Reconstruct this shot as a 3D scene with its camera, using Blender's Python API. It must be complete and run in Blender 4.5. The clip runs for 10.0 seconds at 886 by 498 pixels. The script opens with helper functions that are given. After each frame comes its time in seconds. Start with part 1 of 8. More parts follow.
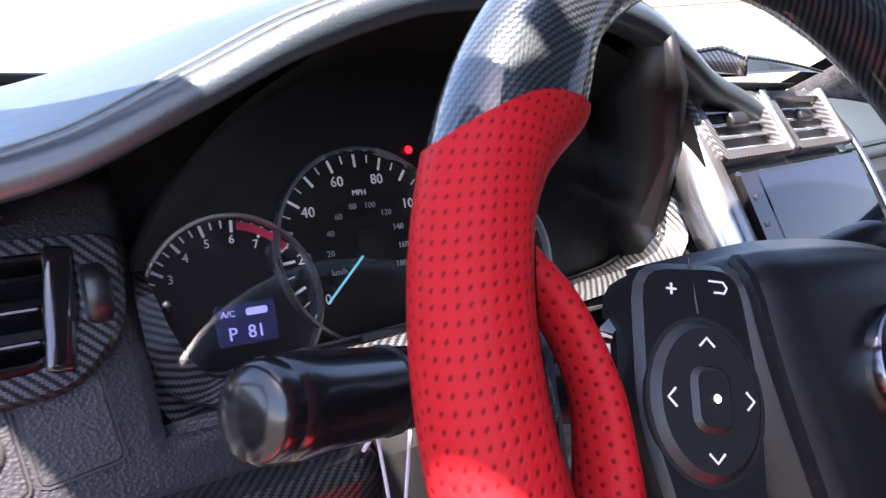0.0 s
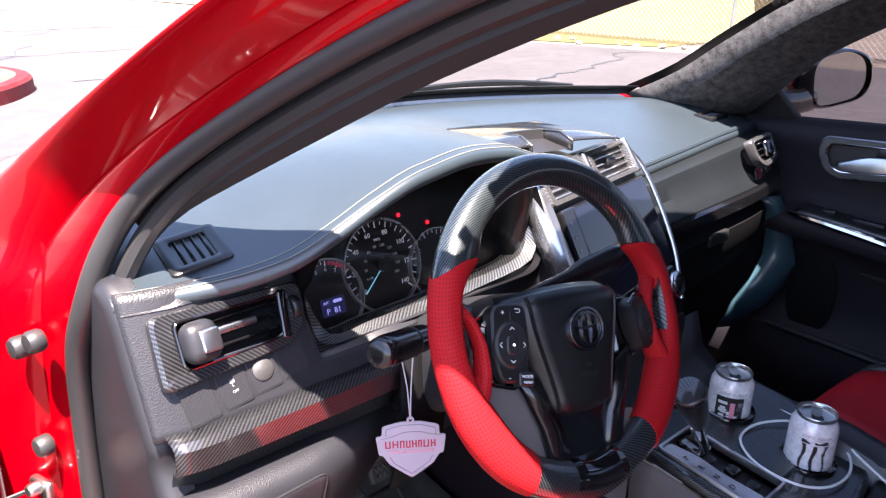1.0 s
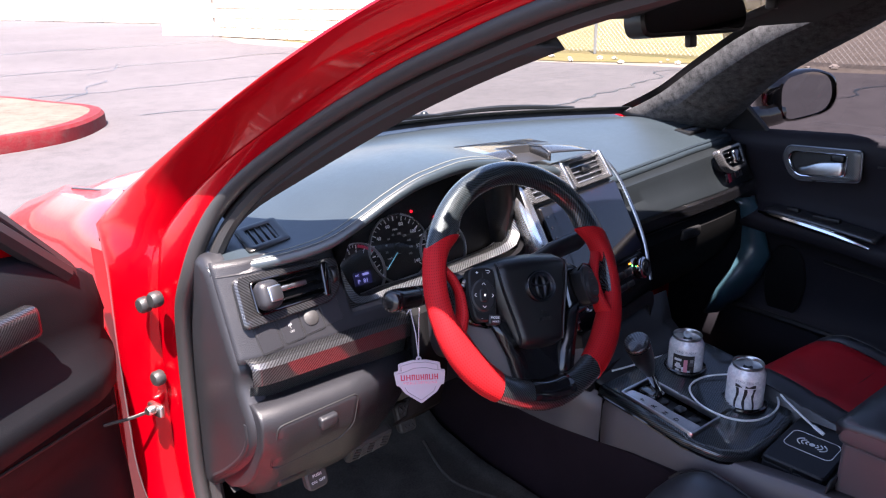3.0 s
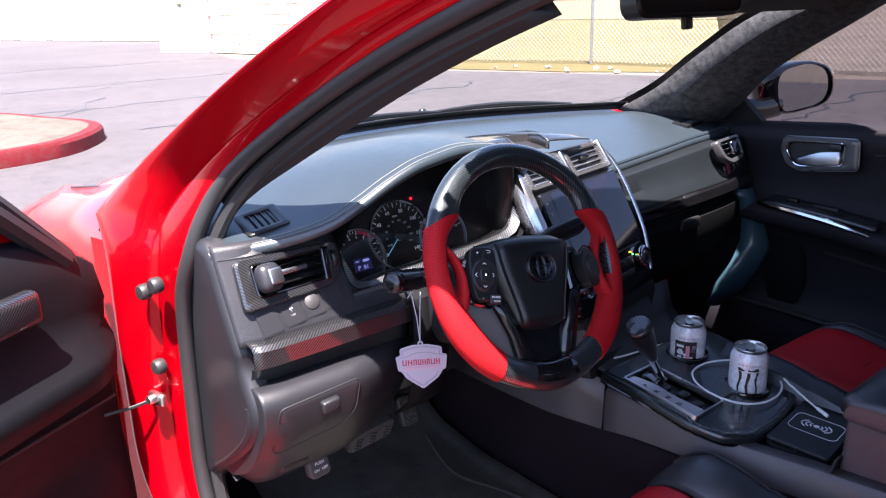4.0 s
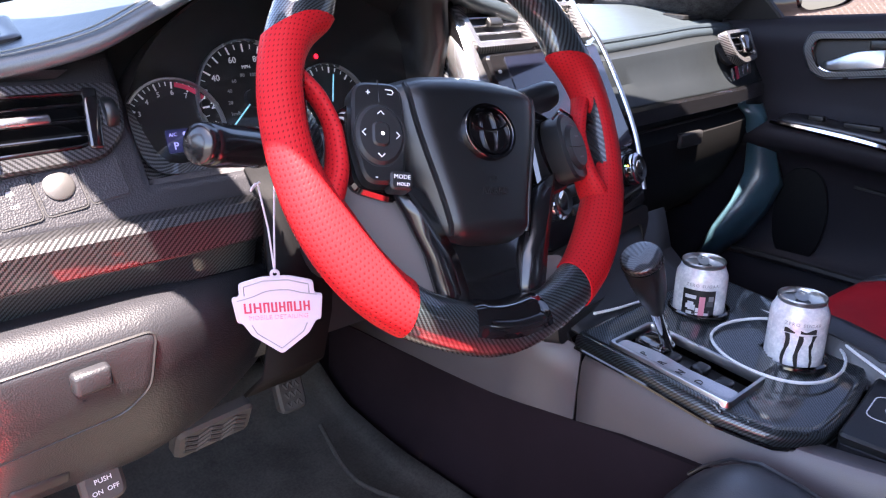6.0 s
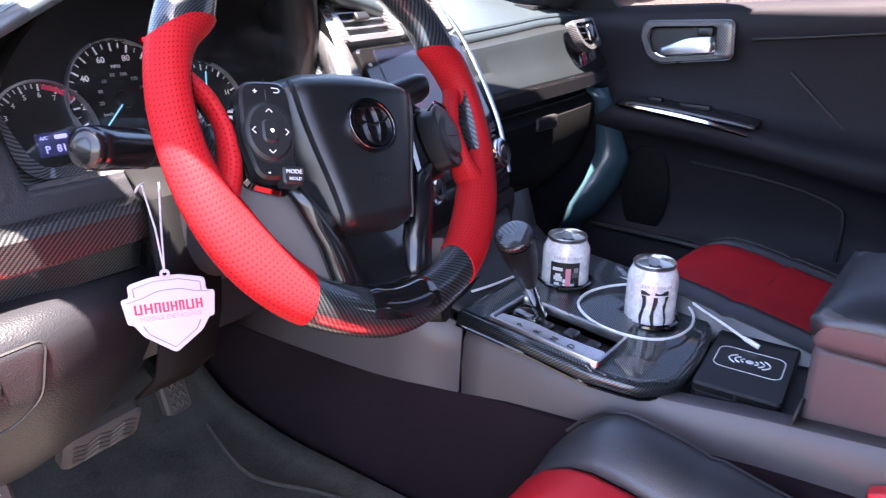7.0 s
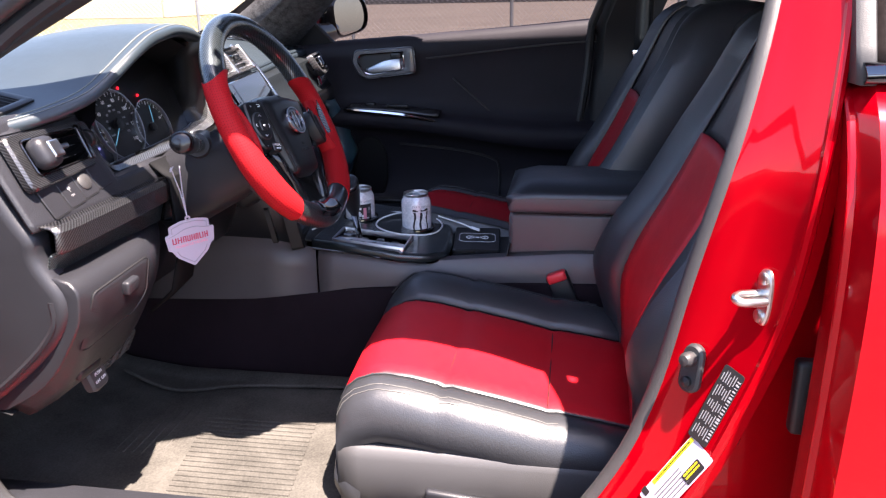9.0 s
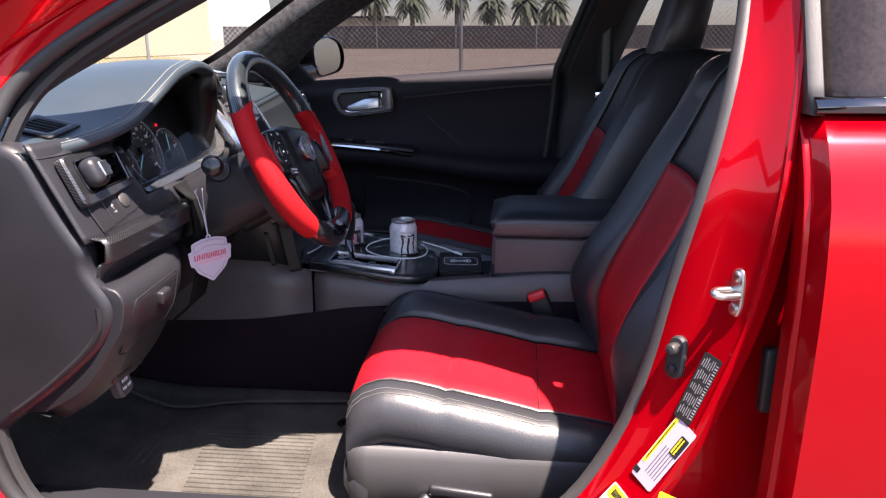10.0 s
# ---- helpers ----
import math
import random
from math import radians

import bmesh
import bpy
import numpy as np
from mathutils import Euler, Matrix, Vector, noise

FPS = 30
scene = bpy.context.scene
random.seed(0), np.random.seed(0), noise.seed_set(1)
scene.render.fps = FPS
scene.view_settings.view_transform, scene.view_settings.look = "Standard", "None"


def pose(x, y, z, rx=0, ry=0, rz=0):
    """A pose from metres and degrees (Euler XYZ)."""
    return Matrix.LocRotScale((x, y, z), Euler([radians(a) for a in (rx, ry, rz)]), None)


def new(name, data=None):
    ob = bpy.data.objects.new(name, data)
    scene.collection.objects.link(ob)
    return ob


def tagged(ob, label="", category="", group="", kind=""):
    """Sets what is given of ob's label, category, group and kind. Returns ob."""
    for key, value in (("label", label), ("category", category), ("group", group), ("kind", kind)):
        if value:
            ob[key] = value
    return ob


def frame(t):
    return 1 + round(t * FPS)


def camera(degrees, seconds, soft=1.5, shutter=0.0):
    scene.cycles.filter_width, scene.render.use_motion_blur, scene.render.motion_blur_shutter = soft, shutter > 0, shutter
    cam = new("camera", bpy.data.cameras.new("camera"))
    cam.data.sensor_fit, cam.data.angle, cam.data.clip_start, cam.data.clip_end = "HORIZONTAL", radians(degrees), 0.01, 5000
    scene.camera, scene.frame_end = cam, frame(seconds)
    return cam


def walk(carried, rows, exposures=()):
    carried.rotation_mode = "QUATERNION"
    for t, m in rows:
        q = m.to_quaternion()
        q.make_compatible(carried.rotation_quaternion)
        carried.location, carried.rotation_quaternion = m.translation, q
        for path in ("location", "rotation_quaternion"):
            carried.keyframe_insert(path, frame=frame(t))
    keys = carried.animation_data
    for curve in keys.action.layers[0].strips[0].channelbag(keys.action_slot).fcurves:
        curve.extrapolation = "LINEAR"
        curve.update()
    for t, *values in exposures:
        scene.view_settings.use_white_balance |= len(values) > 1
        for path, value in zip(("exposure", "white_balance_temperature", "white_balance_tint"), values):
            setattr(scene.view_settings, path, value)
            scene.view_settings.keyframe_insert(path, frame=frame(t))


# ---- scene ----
cam = camera(60.1, 10.0, 1.2, 0.12)
METRES, EYE, TILT, LEAN, TURN = 2.5, 1.0, -12.4, -0.6, -36.4
CX, CY = 0.0, 0.0
ROWS = [
    (0.0, 0.0, 0.0, 0.0, -0.0, 0.0, 0.0),
    (0.5, -0.027, -0.076, 0.0249, -4.53, -4.37, 0.71),
    (1.0, -0.0277, -0.2026, 0.063, -6.14, -8.04, 0.45),
    (1.5, -0.0084, -0.2947, 0.0758, -4.82, -9.01, 0.15),
    (2.0, -0.0028, -0.3088, 0.0783, -3.74, -8.52, 0.48),
    (2.5, -0.0055, -0.3254, 0.07, -2.69, -7.44, 1.27),
    (4.0, -0.0092, -0.3378, 0.038, -2.53, -5.29, 2.68),
    (4.5, -0.0119, -0.2878, 0.0442, -3.52, -5.57, 2.22),
    (5.0, -0.0082, -0.1769, -0.0059, -4.72, -6.17, 1.58),
    (5.5, 0.023, -0.1389, -0.0241, -5.67, -6.71, 1.19),
    (7.0, 0.0115, -0.1532, -0.0222, -17.02, -8.27, 3.36),
    (7.5, -0.0351, -0.1818, -0.0236, -30.29, -9.59, 6.47),
    (8.0, -0.0765, -0.2418, -0.0289, -38.86, -10.71, 9.97),
    (8.5, -0.1349, -0.3043, -0.03, -41.77, -10.73, 10.86),
    (9.0, -0.2108, -0.3273, -0.0305, -43.19, -9.86, 10.1),
    (9.5, -0.2612, -0.3358, -0.033, -45.36, -8.03, 9.7),
    (10.0, -0.2744, -0.3383, -0.0336, -47.25, -7.39, 9.67),
]
EXPOSURES = [(t, s, k, 22.0) for t, s, k in ((0.0, 3.45, 6480.0), (0.5, 3.55, 6480.0), (1.0, 3.15, 6480.0), (2.0, 2.95, 6460.0), (2.5, 2.78, 6400.0), (4.5, 2.68, 6050.0), (5.5, 3.65, 6680.0), (7.0, 4.2, 6600.0), (7.5, 4.3, 6560.0), (8.0, 4.2, 6520.0), (8.5, 3.6, 6540.0), (9.0, 3.0, 6560.0), (10.0, 2.42, 6600.0))]
walk(cam, [(t, pose(CX, CY, EYE, TILT, LEAN, TURN) @ pose(METRES * x, METRES * y, METRES * z, 90 + pitch, roll, yaw)) for t, x, y, z, yaw, pitch, roll in ROWS], EXPOSURES)

# ---- light ----
SUN_TRAVEL = Vector((0.288, 0.31, -1.0)).normalized()
world = bpy.data.worlds.new("sky")
scene.world = world
world.use_nodes = True
wn = world.node_tree.nodes
sky = wn.new("ShaderNodeTexSky")
sky.sky_type = "NISHITA"
sky.sun_disc = False
sky.sun_elevation = math.asin(-SUN_TRAVEL.z)
sky.sun_rotation = math.atan2(-SUN_TRAVEL.x, -SUN_TRAVEL.y)
world.node_tree.links.new(sky.outputs[0], wn["Background"].inputs[0])
wn["Background"].inputs[1].default_value = 0.085
sun = new("sun", bpy.data.lights.new("sun", "SUN"))
sun.data.energy, sun.data.angle, sun.data.color = 5.0, radians(0.6), (1.0, 0.91, 0.78)
sun.rotation_mode = "QUATERNION"
sun.rotation_quaternion = SUN_TRAVEL.to_track_quat("-Z", "Y")


# ---- materials ----
def nodes_of(name):
    m = bpy.data.materials.new(name)
    m.use_nodes = True
    return m, m.node_tree.nodes, m.node_tree.links, m.node_tree.nodes["Principled BSDF"]


def math_node(n, l, op, a, b=None, c=None):
    k = n.new("ShaderNodeMath")
    k.operation = op
    for i, v in enumerate((a, b, c)):
        if v is None:
            continue
        if isinstance(v, (int, float)):
            k.inputs[i].default_value = v
        else:
            l.new(v, k.inputs[i])
    return k.outputs[0]


def noise_of(n, l, co, scale, detail=4.0, rough=0.6):
    k = n.new("ShaderNodeTexNoise")
    k.inputs["Scale"].default_value, k.inputs["Detail"].default_value, k.inputs["Roughness"].default_value = scale, detail, rough
    l.new(co, k.inputs["Vector"])
    return k.outputs["Fac"]


def mix_col(n, l, fac, a, b):
    k = n.new("ShaderNodeMix")
    k.data_type = "RGBA"
    for sock, v in ((k.inputs[0], fac), (k.inputs[6], a), (k.inputs[7], b)):
        if isinstance(v, (int, float)):
            sock.default_value = v
        elif isinstance(v, (tuple, list)):
            sock.default_value = (*v, 1)[:4]
        else:
            l.new(v, sock)
    return k.outputs[2]


def ramp(n, l, fac, lo, hi):
    k = n.new("ShaderNodeMapRange")
    k.inputs[1].default_value, k.inputs[2].default_value = lo, hi
    l.new(fac, k.inputs[0])
    return k.outputs[0]


def bump(n, l, height, strength, dist, normal=None):
    k = n.new("ShaderNodeBump")
    k.inputs["Strength"].default_value, k.inputs["Distance"].default_value = strength, dist
    l.new(height, k.inputs["Height"])
    if normal:
        l.new(normal, k.inputs["Normal"])
    return k.outputs[0]


def surface(name, col, rough=0.5, metal=0.0, vary=0.15, grain=400.0, grain_bump=0.15, stain=6.0, coat=0.0, spec=0.5, coat_rough=0.03, rough_vary=0.1):
    """A painted, moulded or woven surface: colour varied by broad stains and fine grain, with fine relief."""
    m, n, l, b = nodes_of(name)
    co = n.new("ShaderNodeTexCoord").outputs["Object"]
    broad, fine = noise_of(n, l, co, stain), noise_of(n, l, co, grain, 2.0)
    both = math_node(n, l, "ADD", math_node(n, l, "MULTIPLY", broad, 0.65), math_node(n, l, "MULTIPLY", fine, 0.35))
    lo, hi = [c * (1 - vary) for c in col], [min(1, c * (1 + vary)) for c in col]
    l.new(mix_col(n, l, ramp(n, l, both, 0.3, 0.7), lo, hi), b.inputs["Base Color"])
    l.new(math_node(n, l, "ADD", rough - rough_vary / 2, math_node(n, l, "MULTIPLY", broad, rough_vary)), b.inputs["Roughness"])
    b.inputs["Metallic"].default_value = metal
    b.inputs["Specular IOR Level"].default_value = spec
    b.inputs["Coat Weight"].default_value, b.inputs["Coat Roughness"].default_value = coat, coat_rough
    if grain_bump:
        l.new(bump(n, l, fine, grain_bump, 0.0006), b.inputs["Normal"])
    return m


def leather(name, col, rough=0.42, scale=520.0, depth=0.35, vary=0.12, crease=0.0, spec=0.5):
    """Hide or soft-touch skin with a pebbled grain and faint creases."""
    m, n, l, b = nodes_of(name)
    co = n.new("ShaderNodeTexCoord").outputs["Object"]
    v = n.new("ShaderNodeTexVoronoi")
    v.inputs["Scale"].default_value = scale
    l.new(co, v.inputs["Vector"])
    broad, mid = noise_of(n, l, co, 5.0), noise_of(n, l, co, 60.0)
    lo, hi = [c * (1 - vary) for c in col], [min(1, c * (1 + vary)) for c in col]
    l.new(mix_col(n, l, ramp(n, l, broad, 0.3, 0.7), lo, hi), b.inputs["Base Color"])
    l.new(math_node(n, l, "ADD", rough - 0.06, math_node(n, l, "MULTIPLY", mid, 0.12)), b.inputs["Roughness"])
    b.inputs["Specular IOR Level"].default_value = spec
    nn = bump(n, l, v.outputs["Distance"], depth, 0.0004)
    if crease:
        w = noise_of(n, l, co, 38.0, 5.0, 0.7)
        nn = bump(n, l, w, crease, 0.004, nn)
    l.new(nn, b.inputs["Normal"])
    return m


def uv_cells(n, l, size):
    co = n.new("ShaderNodeTexCoord").outputs["UV"]
    s = n.new("ShaderNodeSeparateXYZ")
    l.new(co, s.inputs[0])
    u = math_node(n, l, "DIVIDE", s.outputs[0], size)
    v = math_node(n, l, "DIVIDE", s.outputs[1], size)
    return co, u, v


def carbon(name, size=0.0022, dark=(0.006, 0.006, 0.007), light=(0.095, 0.095, 0.10), coat=0.7, rough=0.36):
    """Twill carbon weave under clear lacquer."""
    m, n, l, b = nodes_of(name)
    co, u, v = uv_cells(n, l, size)
    fu, fv = math_node(n, l, "FLOOR", u), math_node(n, l, "FLOOR", v)
    over = math_node(n, l, "LESS_THAN", math_node(n, l, "FLOORED_MODULO", math_node(n, l, "ADD", fu, fv), 4.0), 1.5)
    # each tow is domed across its width
    du = math_node(n, l, "ABSOLUTE", math_node(n, l, "SUBTRACT", math_node(n, l, "FRACT", u), 0.5))
    dv = math_node(n, l, "ABSOLUTE", math_node(n, l, "SUBTRACT", math_node(n, l, "FRACT", v), 0.5))
    across = math_node(n, l, "ADD", math_node(n, l, "MULTIPLY", over, du), math_node(n, l, "MULTIPLY", math_node(n, l, "SUBTRACT", 1.0, over), dv))
    tone = math_node(n, l, "SUBTRACT", math_node(n, l, "MULTIPLY_ADD", over, 0.8, 0.15), math_node(n, l, "MULTIPLY", across, 0.3))
    l.new(mix_col(n, l, tone, dark, light), b.inputs["Base Color"])
    b.inputs["Metallic"].default_value = 0.55
    l.new(math_node(n, l, "MULTIPLY_ADD", over, -0.12, rough + 0.06), b.inputs["Roughness"])
    l.new(bump(n, l, math_node(n, l, "SUBTRACT", 1.0, across), 0.5, 0.0004), b.inputs["Normal"])
    b.inputs["Coat Weight"].default_value, b.inputs["Coat Roughness"].default_value = coat, 0.04
    return m


def perforated(name, col, pitch=0.0062):
    """Wrapped hide with staggered punched holes."""
    m, n, l, b = nodes_of(name)
    co, u, v = uv_cells(n, l, pitch)
    row = math_node(n, l, "FLOORED_MODULO", math_node(n, l, "FLOOR", v), 2.0)
    uu = math_node(n, l, "ADD", u, math_node(n, l, "MULTIPLY", row, 0.5))
    x = math_node(n, l, "SUBTRACT", math_node(n, l, "FRACT", uu), 0.5)
    y = math_node(n, l, "SUBTRACT", math_node(n, l, "FRACT", v), 0.5)
    r = math_node(n, l, "SQRT", math_node(n, l, "ADD", math_node(n, l, "MULTIPLY", x, x), math_node(n, l, "MULTIPLY", y, y)))
    hole = ramp(n, l, r, 0.10, 0.25)
    obj = n.new("ShaderNodeTexCoord").outputs["Object"]
    broad = noise_of(n, l, obj, 18.0)
    skin = mix_col(n, l, broad, [c * 0.9 for c in col], [min(1, c * 1.1) for c in col])
    l.new(mix_col(n, l, hole, [c * 0.36 for c in col], skin), b.inputs["Base Color"])
    vor = n.new("ShaderNodeTexVoronoi")
    vor.inputs["Scale"].default_value = 900.0
    l.new(obj, vor.inputs["Vector"])
    nn = bump(n, l, vor.outputs["Distance"], 0.2, 0.0003)
    l.new(bump(n, l, ramp(n, l, r, 0.05, 0.36), 0.45, 0.0004, nn), b.inputs["Normal"])
    b.inputs["Roughness"].default_value, b.inputs["Specular IOR Level"].default_value = 0.48, 0.08
    return m


def paint(name, col):
    m, n, l, b = nodes_of(name)
    co = n.new("ShaderNodeTexCoord").outputs["Object"]
    broad, fine = noise_of(n, l, co, 3.0), noise_of(n, l, co, 1800.0, 1.0)
    l.new(mix_col(n, l, math_node(n, l, "MULTIPLY_ADD", fine, 0.5, math_node(n, l, "MULTIPLY", broad, 0.4)), [c * 0.8 for c in col], [c * 1.15 for c in col]), b.inputs["Base Color"])
    b.inputs["Specular IOR Level"].default_value = 0.1
    b.inputs["Metallic"].default_value = 0.42
    b.inputs["Coat Weight"].default_value, b.inputs["Coat Roughness"].default_value = 0.5, 0.04
    dust = noise_of(n, l, co, 90.0)
    l.new(math_node(n, l, "MULTIPLY_ADD", dust, 0.08, 0.28), b.inputs["Roughness"])
    return m


def glowing(name, col, strength):
    m, n, l, b = nodes_of(name)
    b.inputs["Base Color"].default_value = (*[c * 0.3 for c in col], 1)
    b.inputs["Emission Color"].default_value, b.inputs["Emission Strength"].default_value = (*col, 1), strength
    return m


def clear(name, gloss=0.05, tint=(1, 1, 1)):
    """Thin clear pane: straight through, with a faint sheen."""
    m, n, l, b = nodes_of(name)
    t, g, k = n.new("ShaderNodeBsdfTransparent"), n.new("ShaderNodeBsdfGlossy"), n.new("ShaderNodeMixShader")
    g.inputs["Roughness"].default_value = 0.02
    t.inputs[0].default_value = (*tint, 1)
    k.inputs[0].default_value = gloss
    l.new(t.outputs[0], k.inputs[1])
    l.new(g.outputs[0], k.inputs[2])
    l.new(k.outputs[0], n["Material Output"].inputs["Surface"])
    n.remove(b)
    return m


def ground_mix(name, cols, scales, rough=0.9, bump_size=0.01):
    m, n, l, b = nodes_of(name)
    co = n.new("ShaderNodeTexCoord").outputs["Object"]
    a, f, p = noise_of(n, l, co, scales[0], 6.0), noise_of(n, l, co, scales[1], 5.0, 0.75), noise_of(n, l, co, scales[2], 2.0)
    c1 = mix_col(n, l, ramp(n, l, a, 0.35, 0.65), cols[0], cols[1])
    c2 = mix_col(n, l, ramp(n, l, f, 0.45, 0.75), c1, cols[2])
    l.new(mix_col(n, l, math_node(n, l, "MULTIPLY", ramp(n, l, p, 0.35, 0.7), 0.4), c2, cols[3]), b.inputs["Base Color"])
    b.inputs["Roughness"].default_value, b.inputs["Specular IOR Level"].default_value = rough, 0.15
    l.new(bump(n, l, p, 0.6, bump_size), b.inputs["Normal"])
    return m


M = {}
M["paint"] = paint("red_car_paint", (0.40, 0.0003, 0.0046))
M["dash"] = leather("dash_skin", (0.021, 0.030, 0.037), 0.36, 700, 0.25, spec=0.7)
M["fascia"] = leather("fascia_skin", (0.0150, 0.0153, 0.0185), 0.40, 640, 0.65, spec=0.45)
M["trim"] = surface("moulded_trim", (0.0162, 0.0166, 0.0200), 0.40, vary=0.14, grain=900, grain_bump=0.35, spec=0.4)
# Dash hide again, its colour lowered in place of shade on the fascia.
M["dash_shade"] = leather("dash_skin_shaded", (0.0085, 0.0110, 0.0130), 0.50, 700, 0.22, spec=0.25)
# Blue base colour stands in for sky mirrored on the kick trim.
M["kick"] = leather("kick_trim_sky_tint", (0.028, 0.068, 0.092), 0.30, 700, 0.15, spec=1.0)
M["trim_warm"] = surface("warm_grey_trim", (0.092, 0.078, 0.080), 0.40, vary=0.14, grain=900, grain_bump=0.3)
M["trim_light"] = surface("light_trim", (0.056, 0.055, 0.057), 0.45, vary=0.1, grain=900, grain_bump=0.25)
M["trim_cover"] = surface("grey_cover_trim", (0.15, 0.138, 0.134), 0.42, vary=0.1, grain=900, grain_bump=0.2)
M["trim_dark"] = surface("dark_trim", (0.012, 0.012, 0.013), 0.5, grain=900, grain_bump=0.2)
# Near-black colour holds the shade on the column side and glove box lid.
M["trim_shade"] = surface("shaded_black_trim", (0.0055, 0.0057, 0.0065), 0.75, grain=900, grain_bump=0.3, spec=0.12)
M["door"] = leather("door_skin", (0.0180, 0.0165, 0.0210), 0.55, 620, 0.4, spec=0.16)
# Same hide as the door skin, darkened to paint in the open door's shade.
M["door_shade"] = leather("door_skin_shaded", (0.0035, 0.0040, 0.0056), 0.6, 620, 0.4, spec=0.2)
M["carpet"] = surface("carpet", (0.0155, 0.0092, 0.0118), 0.98, grain=1500, grain_bump=0.9, vary=0.4, spec=0.15)
M["mat"] = surface("rubber_mat", (0.064, 0.060, 0.053), 0.85, grain=260, grain_bump=0.5, vary=0.55, stain=9, spec=0.15)
M["carbon"] = carbon("carbon_weave", 0.0013, (0.003, 0.003, 0.004), (0.066, 0.067, 0.072), coat=1.0)
M["carbon_fine"] = carbon("carbon_weave_fine", 0.0011, (0.002, 0.003, 0.004), (0.062, 0.080, 0.088), coat=1.0)
M["carbon_bold"] = carbon("carbon_weave_bold", 0.0014, (0.004, 0.004, 0.005), (0.11, 0.115, 0.12), coat=0.8)
M["carbon_dark"] = carbon("carbon_weave_dark", 0.0014, (0.003, 0.003, 0.004), (0.045, 0.047, 0.05), coat=0.45, rough=0.3)
M["carbon_grey"] = carbon("carbon_weave_grey", 0.0014, (0.02, 0.02, 0.021), (0.16, 0.16, 0.165))
M["red_grip"] = perforated("red_perforated_hide", (0.36, 0.0108, 0.0136), 0.0040)
M["red_seat"] = leather("red_seat_hide", (0.41, 0.0045, 0.0112), 0.46, 900, 0.25, 0.15, 0.05)
M["black_hide"] = leather("black_seat_hide", (0.024, 0.025, 0.029), 0.40, 520, 0.35, 0.15, 0.09, spec=0.75)
M["gloss"] = surface("gloss_black", (0.006, 0.006, 0.007), 0.08, coat=1.0, vary=0.1, grain_bump=0, rough_vary=0.05)
M["satin"] = surface("satin_black", (0.0075, 0.008, 0.009), 0.36, vary=0.15, grain=1200, grain_bump=0.12)
M["button"] = surface("button_black", (0.012, 0.012, 0.013), 0.42, grain=1500, grain_bump=0.1)
M["chrome"] = surface("chrome", (0.75, 0.76, 0.78), 0.09, metal=1.0, vary=0.04, grain_bump=0, rough_vary=0.08)
M["silver"] = surface("satin_silver", (0.5, 0.51, 0.53), 0.28, metal=1.0, vary=0.06, grain=1400, grain_bump=0.05)
M["steel"] = surface("zinc_steel", (0.62, 0.61, 0.58), 0.3, metal=1.0, vary=0.15, grain=300, grain_bump=0.1)
M["rubber"] = surface("rubber_seal", (0.022, 0.022, 0.023), 0.5, grain=700, grain_bump=0.2)
M["pedal_rubber"] = surface("pedal_rubber", (0.052, 0.048, 0.046), 0.6, grain=500, grain_bump=0.2)
M["seal"] = surface("grey_seal_cloth", (0.036, 0.035, 0.035), 0.5, grain=1400, grain_bump=0.5)
M["pillar"] = surface("pillar_cloth", (0.046, 0.046, 0.048), 0.95, grain=320, grain_bump=1.0, vary=0.85, stain=55, spec=0.2)
M["headliner"] = surface("headliner", (0.020, 0.020, 0.021), 0.95, grain=900, grain_bump=0.5)
M["screen"] = surface("screen_glass", (0.008, 0.010, 0.02), 0.06, coat=1.0, vary=0.2, grain_bump=0)
M["gauge"] = surface("gauge_face", (0.004, 0.004, 0.005), 0.4, grain_bump=0)
M["ink_white"] = surface("white_print", (0.75, 0.75, 0.76), 0.5, vary=0.03, grain_bump=0)
M["ink_grey"] = surface("grey_print", (0.25, 0.25, 0.26), 0.5, vary=0.03, grain_bump=0)
M["ink_dim"] = surface("dim_print", (0.09, 0.09, 0.095), 0.5, vary=0.03, grain_bump=0)
M["ink_red"] = surface("red_print", (0.42, 0.02, 0.06), 0.5, vary=0.05, grain_bump=0)
M["ink_pink"] = surface("pink_print", (0.75, 0.28, 0.36), 0.5, vary=0.05, grain_bump=0)
M["ink_black"] = surface("black_print", (0.015, 0.015, 0.016), 0.4, vary=0.05, grain_bump=0)
M["ink_yellow"] = surface("yellow_print", (0.85, 0.72, 0.02), 0.4, vary=0.05, grain_bump=0)
M["card"] = surface("white_card", (0.40, 0.37, 0.44), 0.55, vary=0.03, grain=600, grain_bump=0.1)
M["cord"] = surface("white_cord", (0.48, 0.46, 0.52), 0.6, vary=0.06, grain=900)
M["cable"] = surface("white_cable", (0.8, 0.8, 0.8), 0.35, vary=0.04, grain_bump=0)
M["thread_dim"] = surface("dim_thread", (0.16, 0.17, 0.155), 0.8, vary=0.2, grain=1500)
M["thread"] = surface("grey_thread", (0.10, 0.097, 0.09), 0.8, vary=0.2, grain=1500)
M["needle"] = glowing("needle_blue", (0.25, 0.75, 1.0), 0.06)
M["lamp_red"] = glowing("warning_red", (1.0, 0.01, 0.02), 0.5)
M["lcd"] = glowing("lcd_blue", (0.02, 0.022, 0.10), 0.05)
M["lcd_text"] = glowing("lcd_text", (0.40, 0.42, 1.0), 0.09)
M["lamp_green"] = glowing("indicator_green", (0.1, 1.0, 0.2), 1.0)
M["lamp_amber"] = glowing("indicator_amber", (1.0, 0.4, 0.02), 1.2)
M["lamp_dot"] = glowing("indicator_white", (0.9, 0.95, 1.0), 0.6)
M["glass"] = clear("clear_pane")
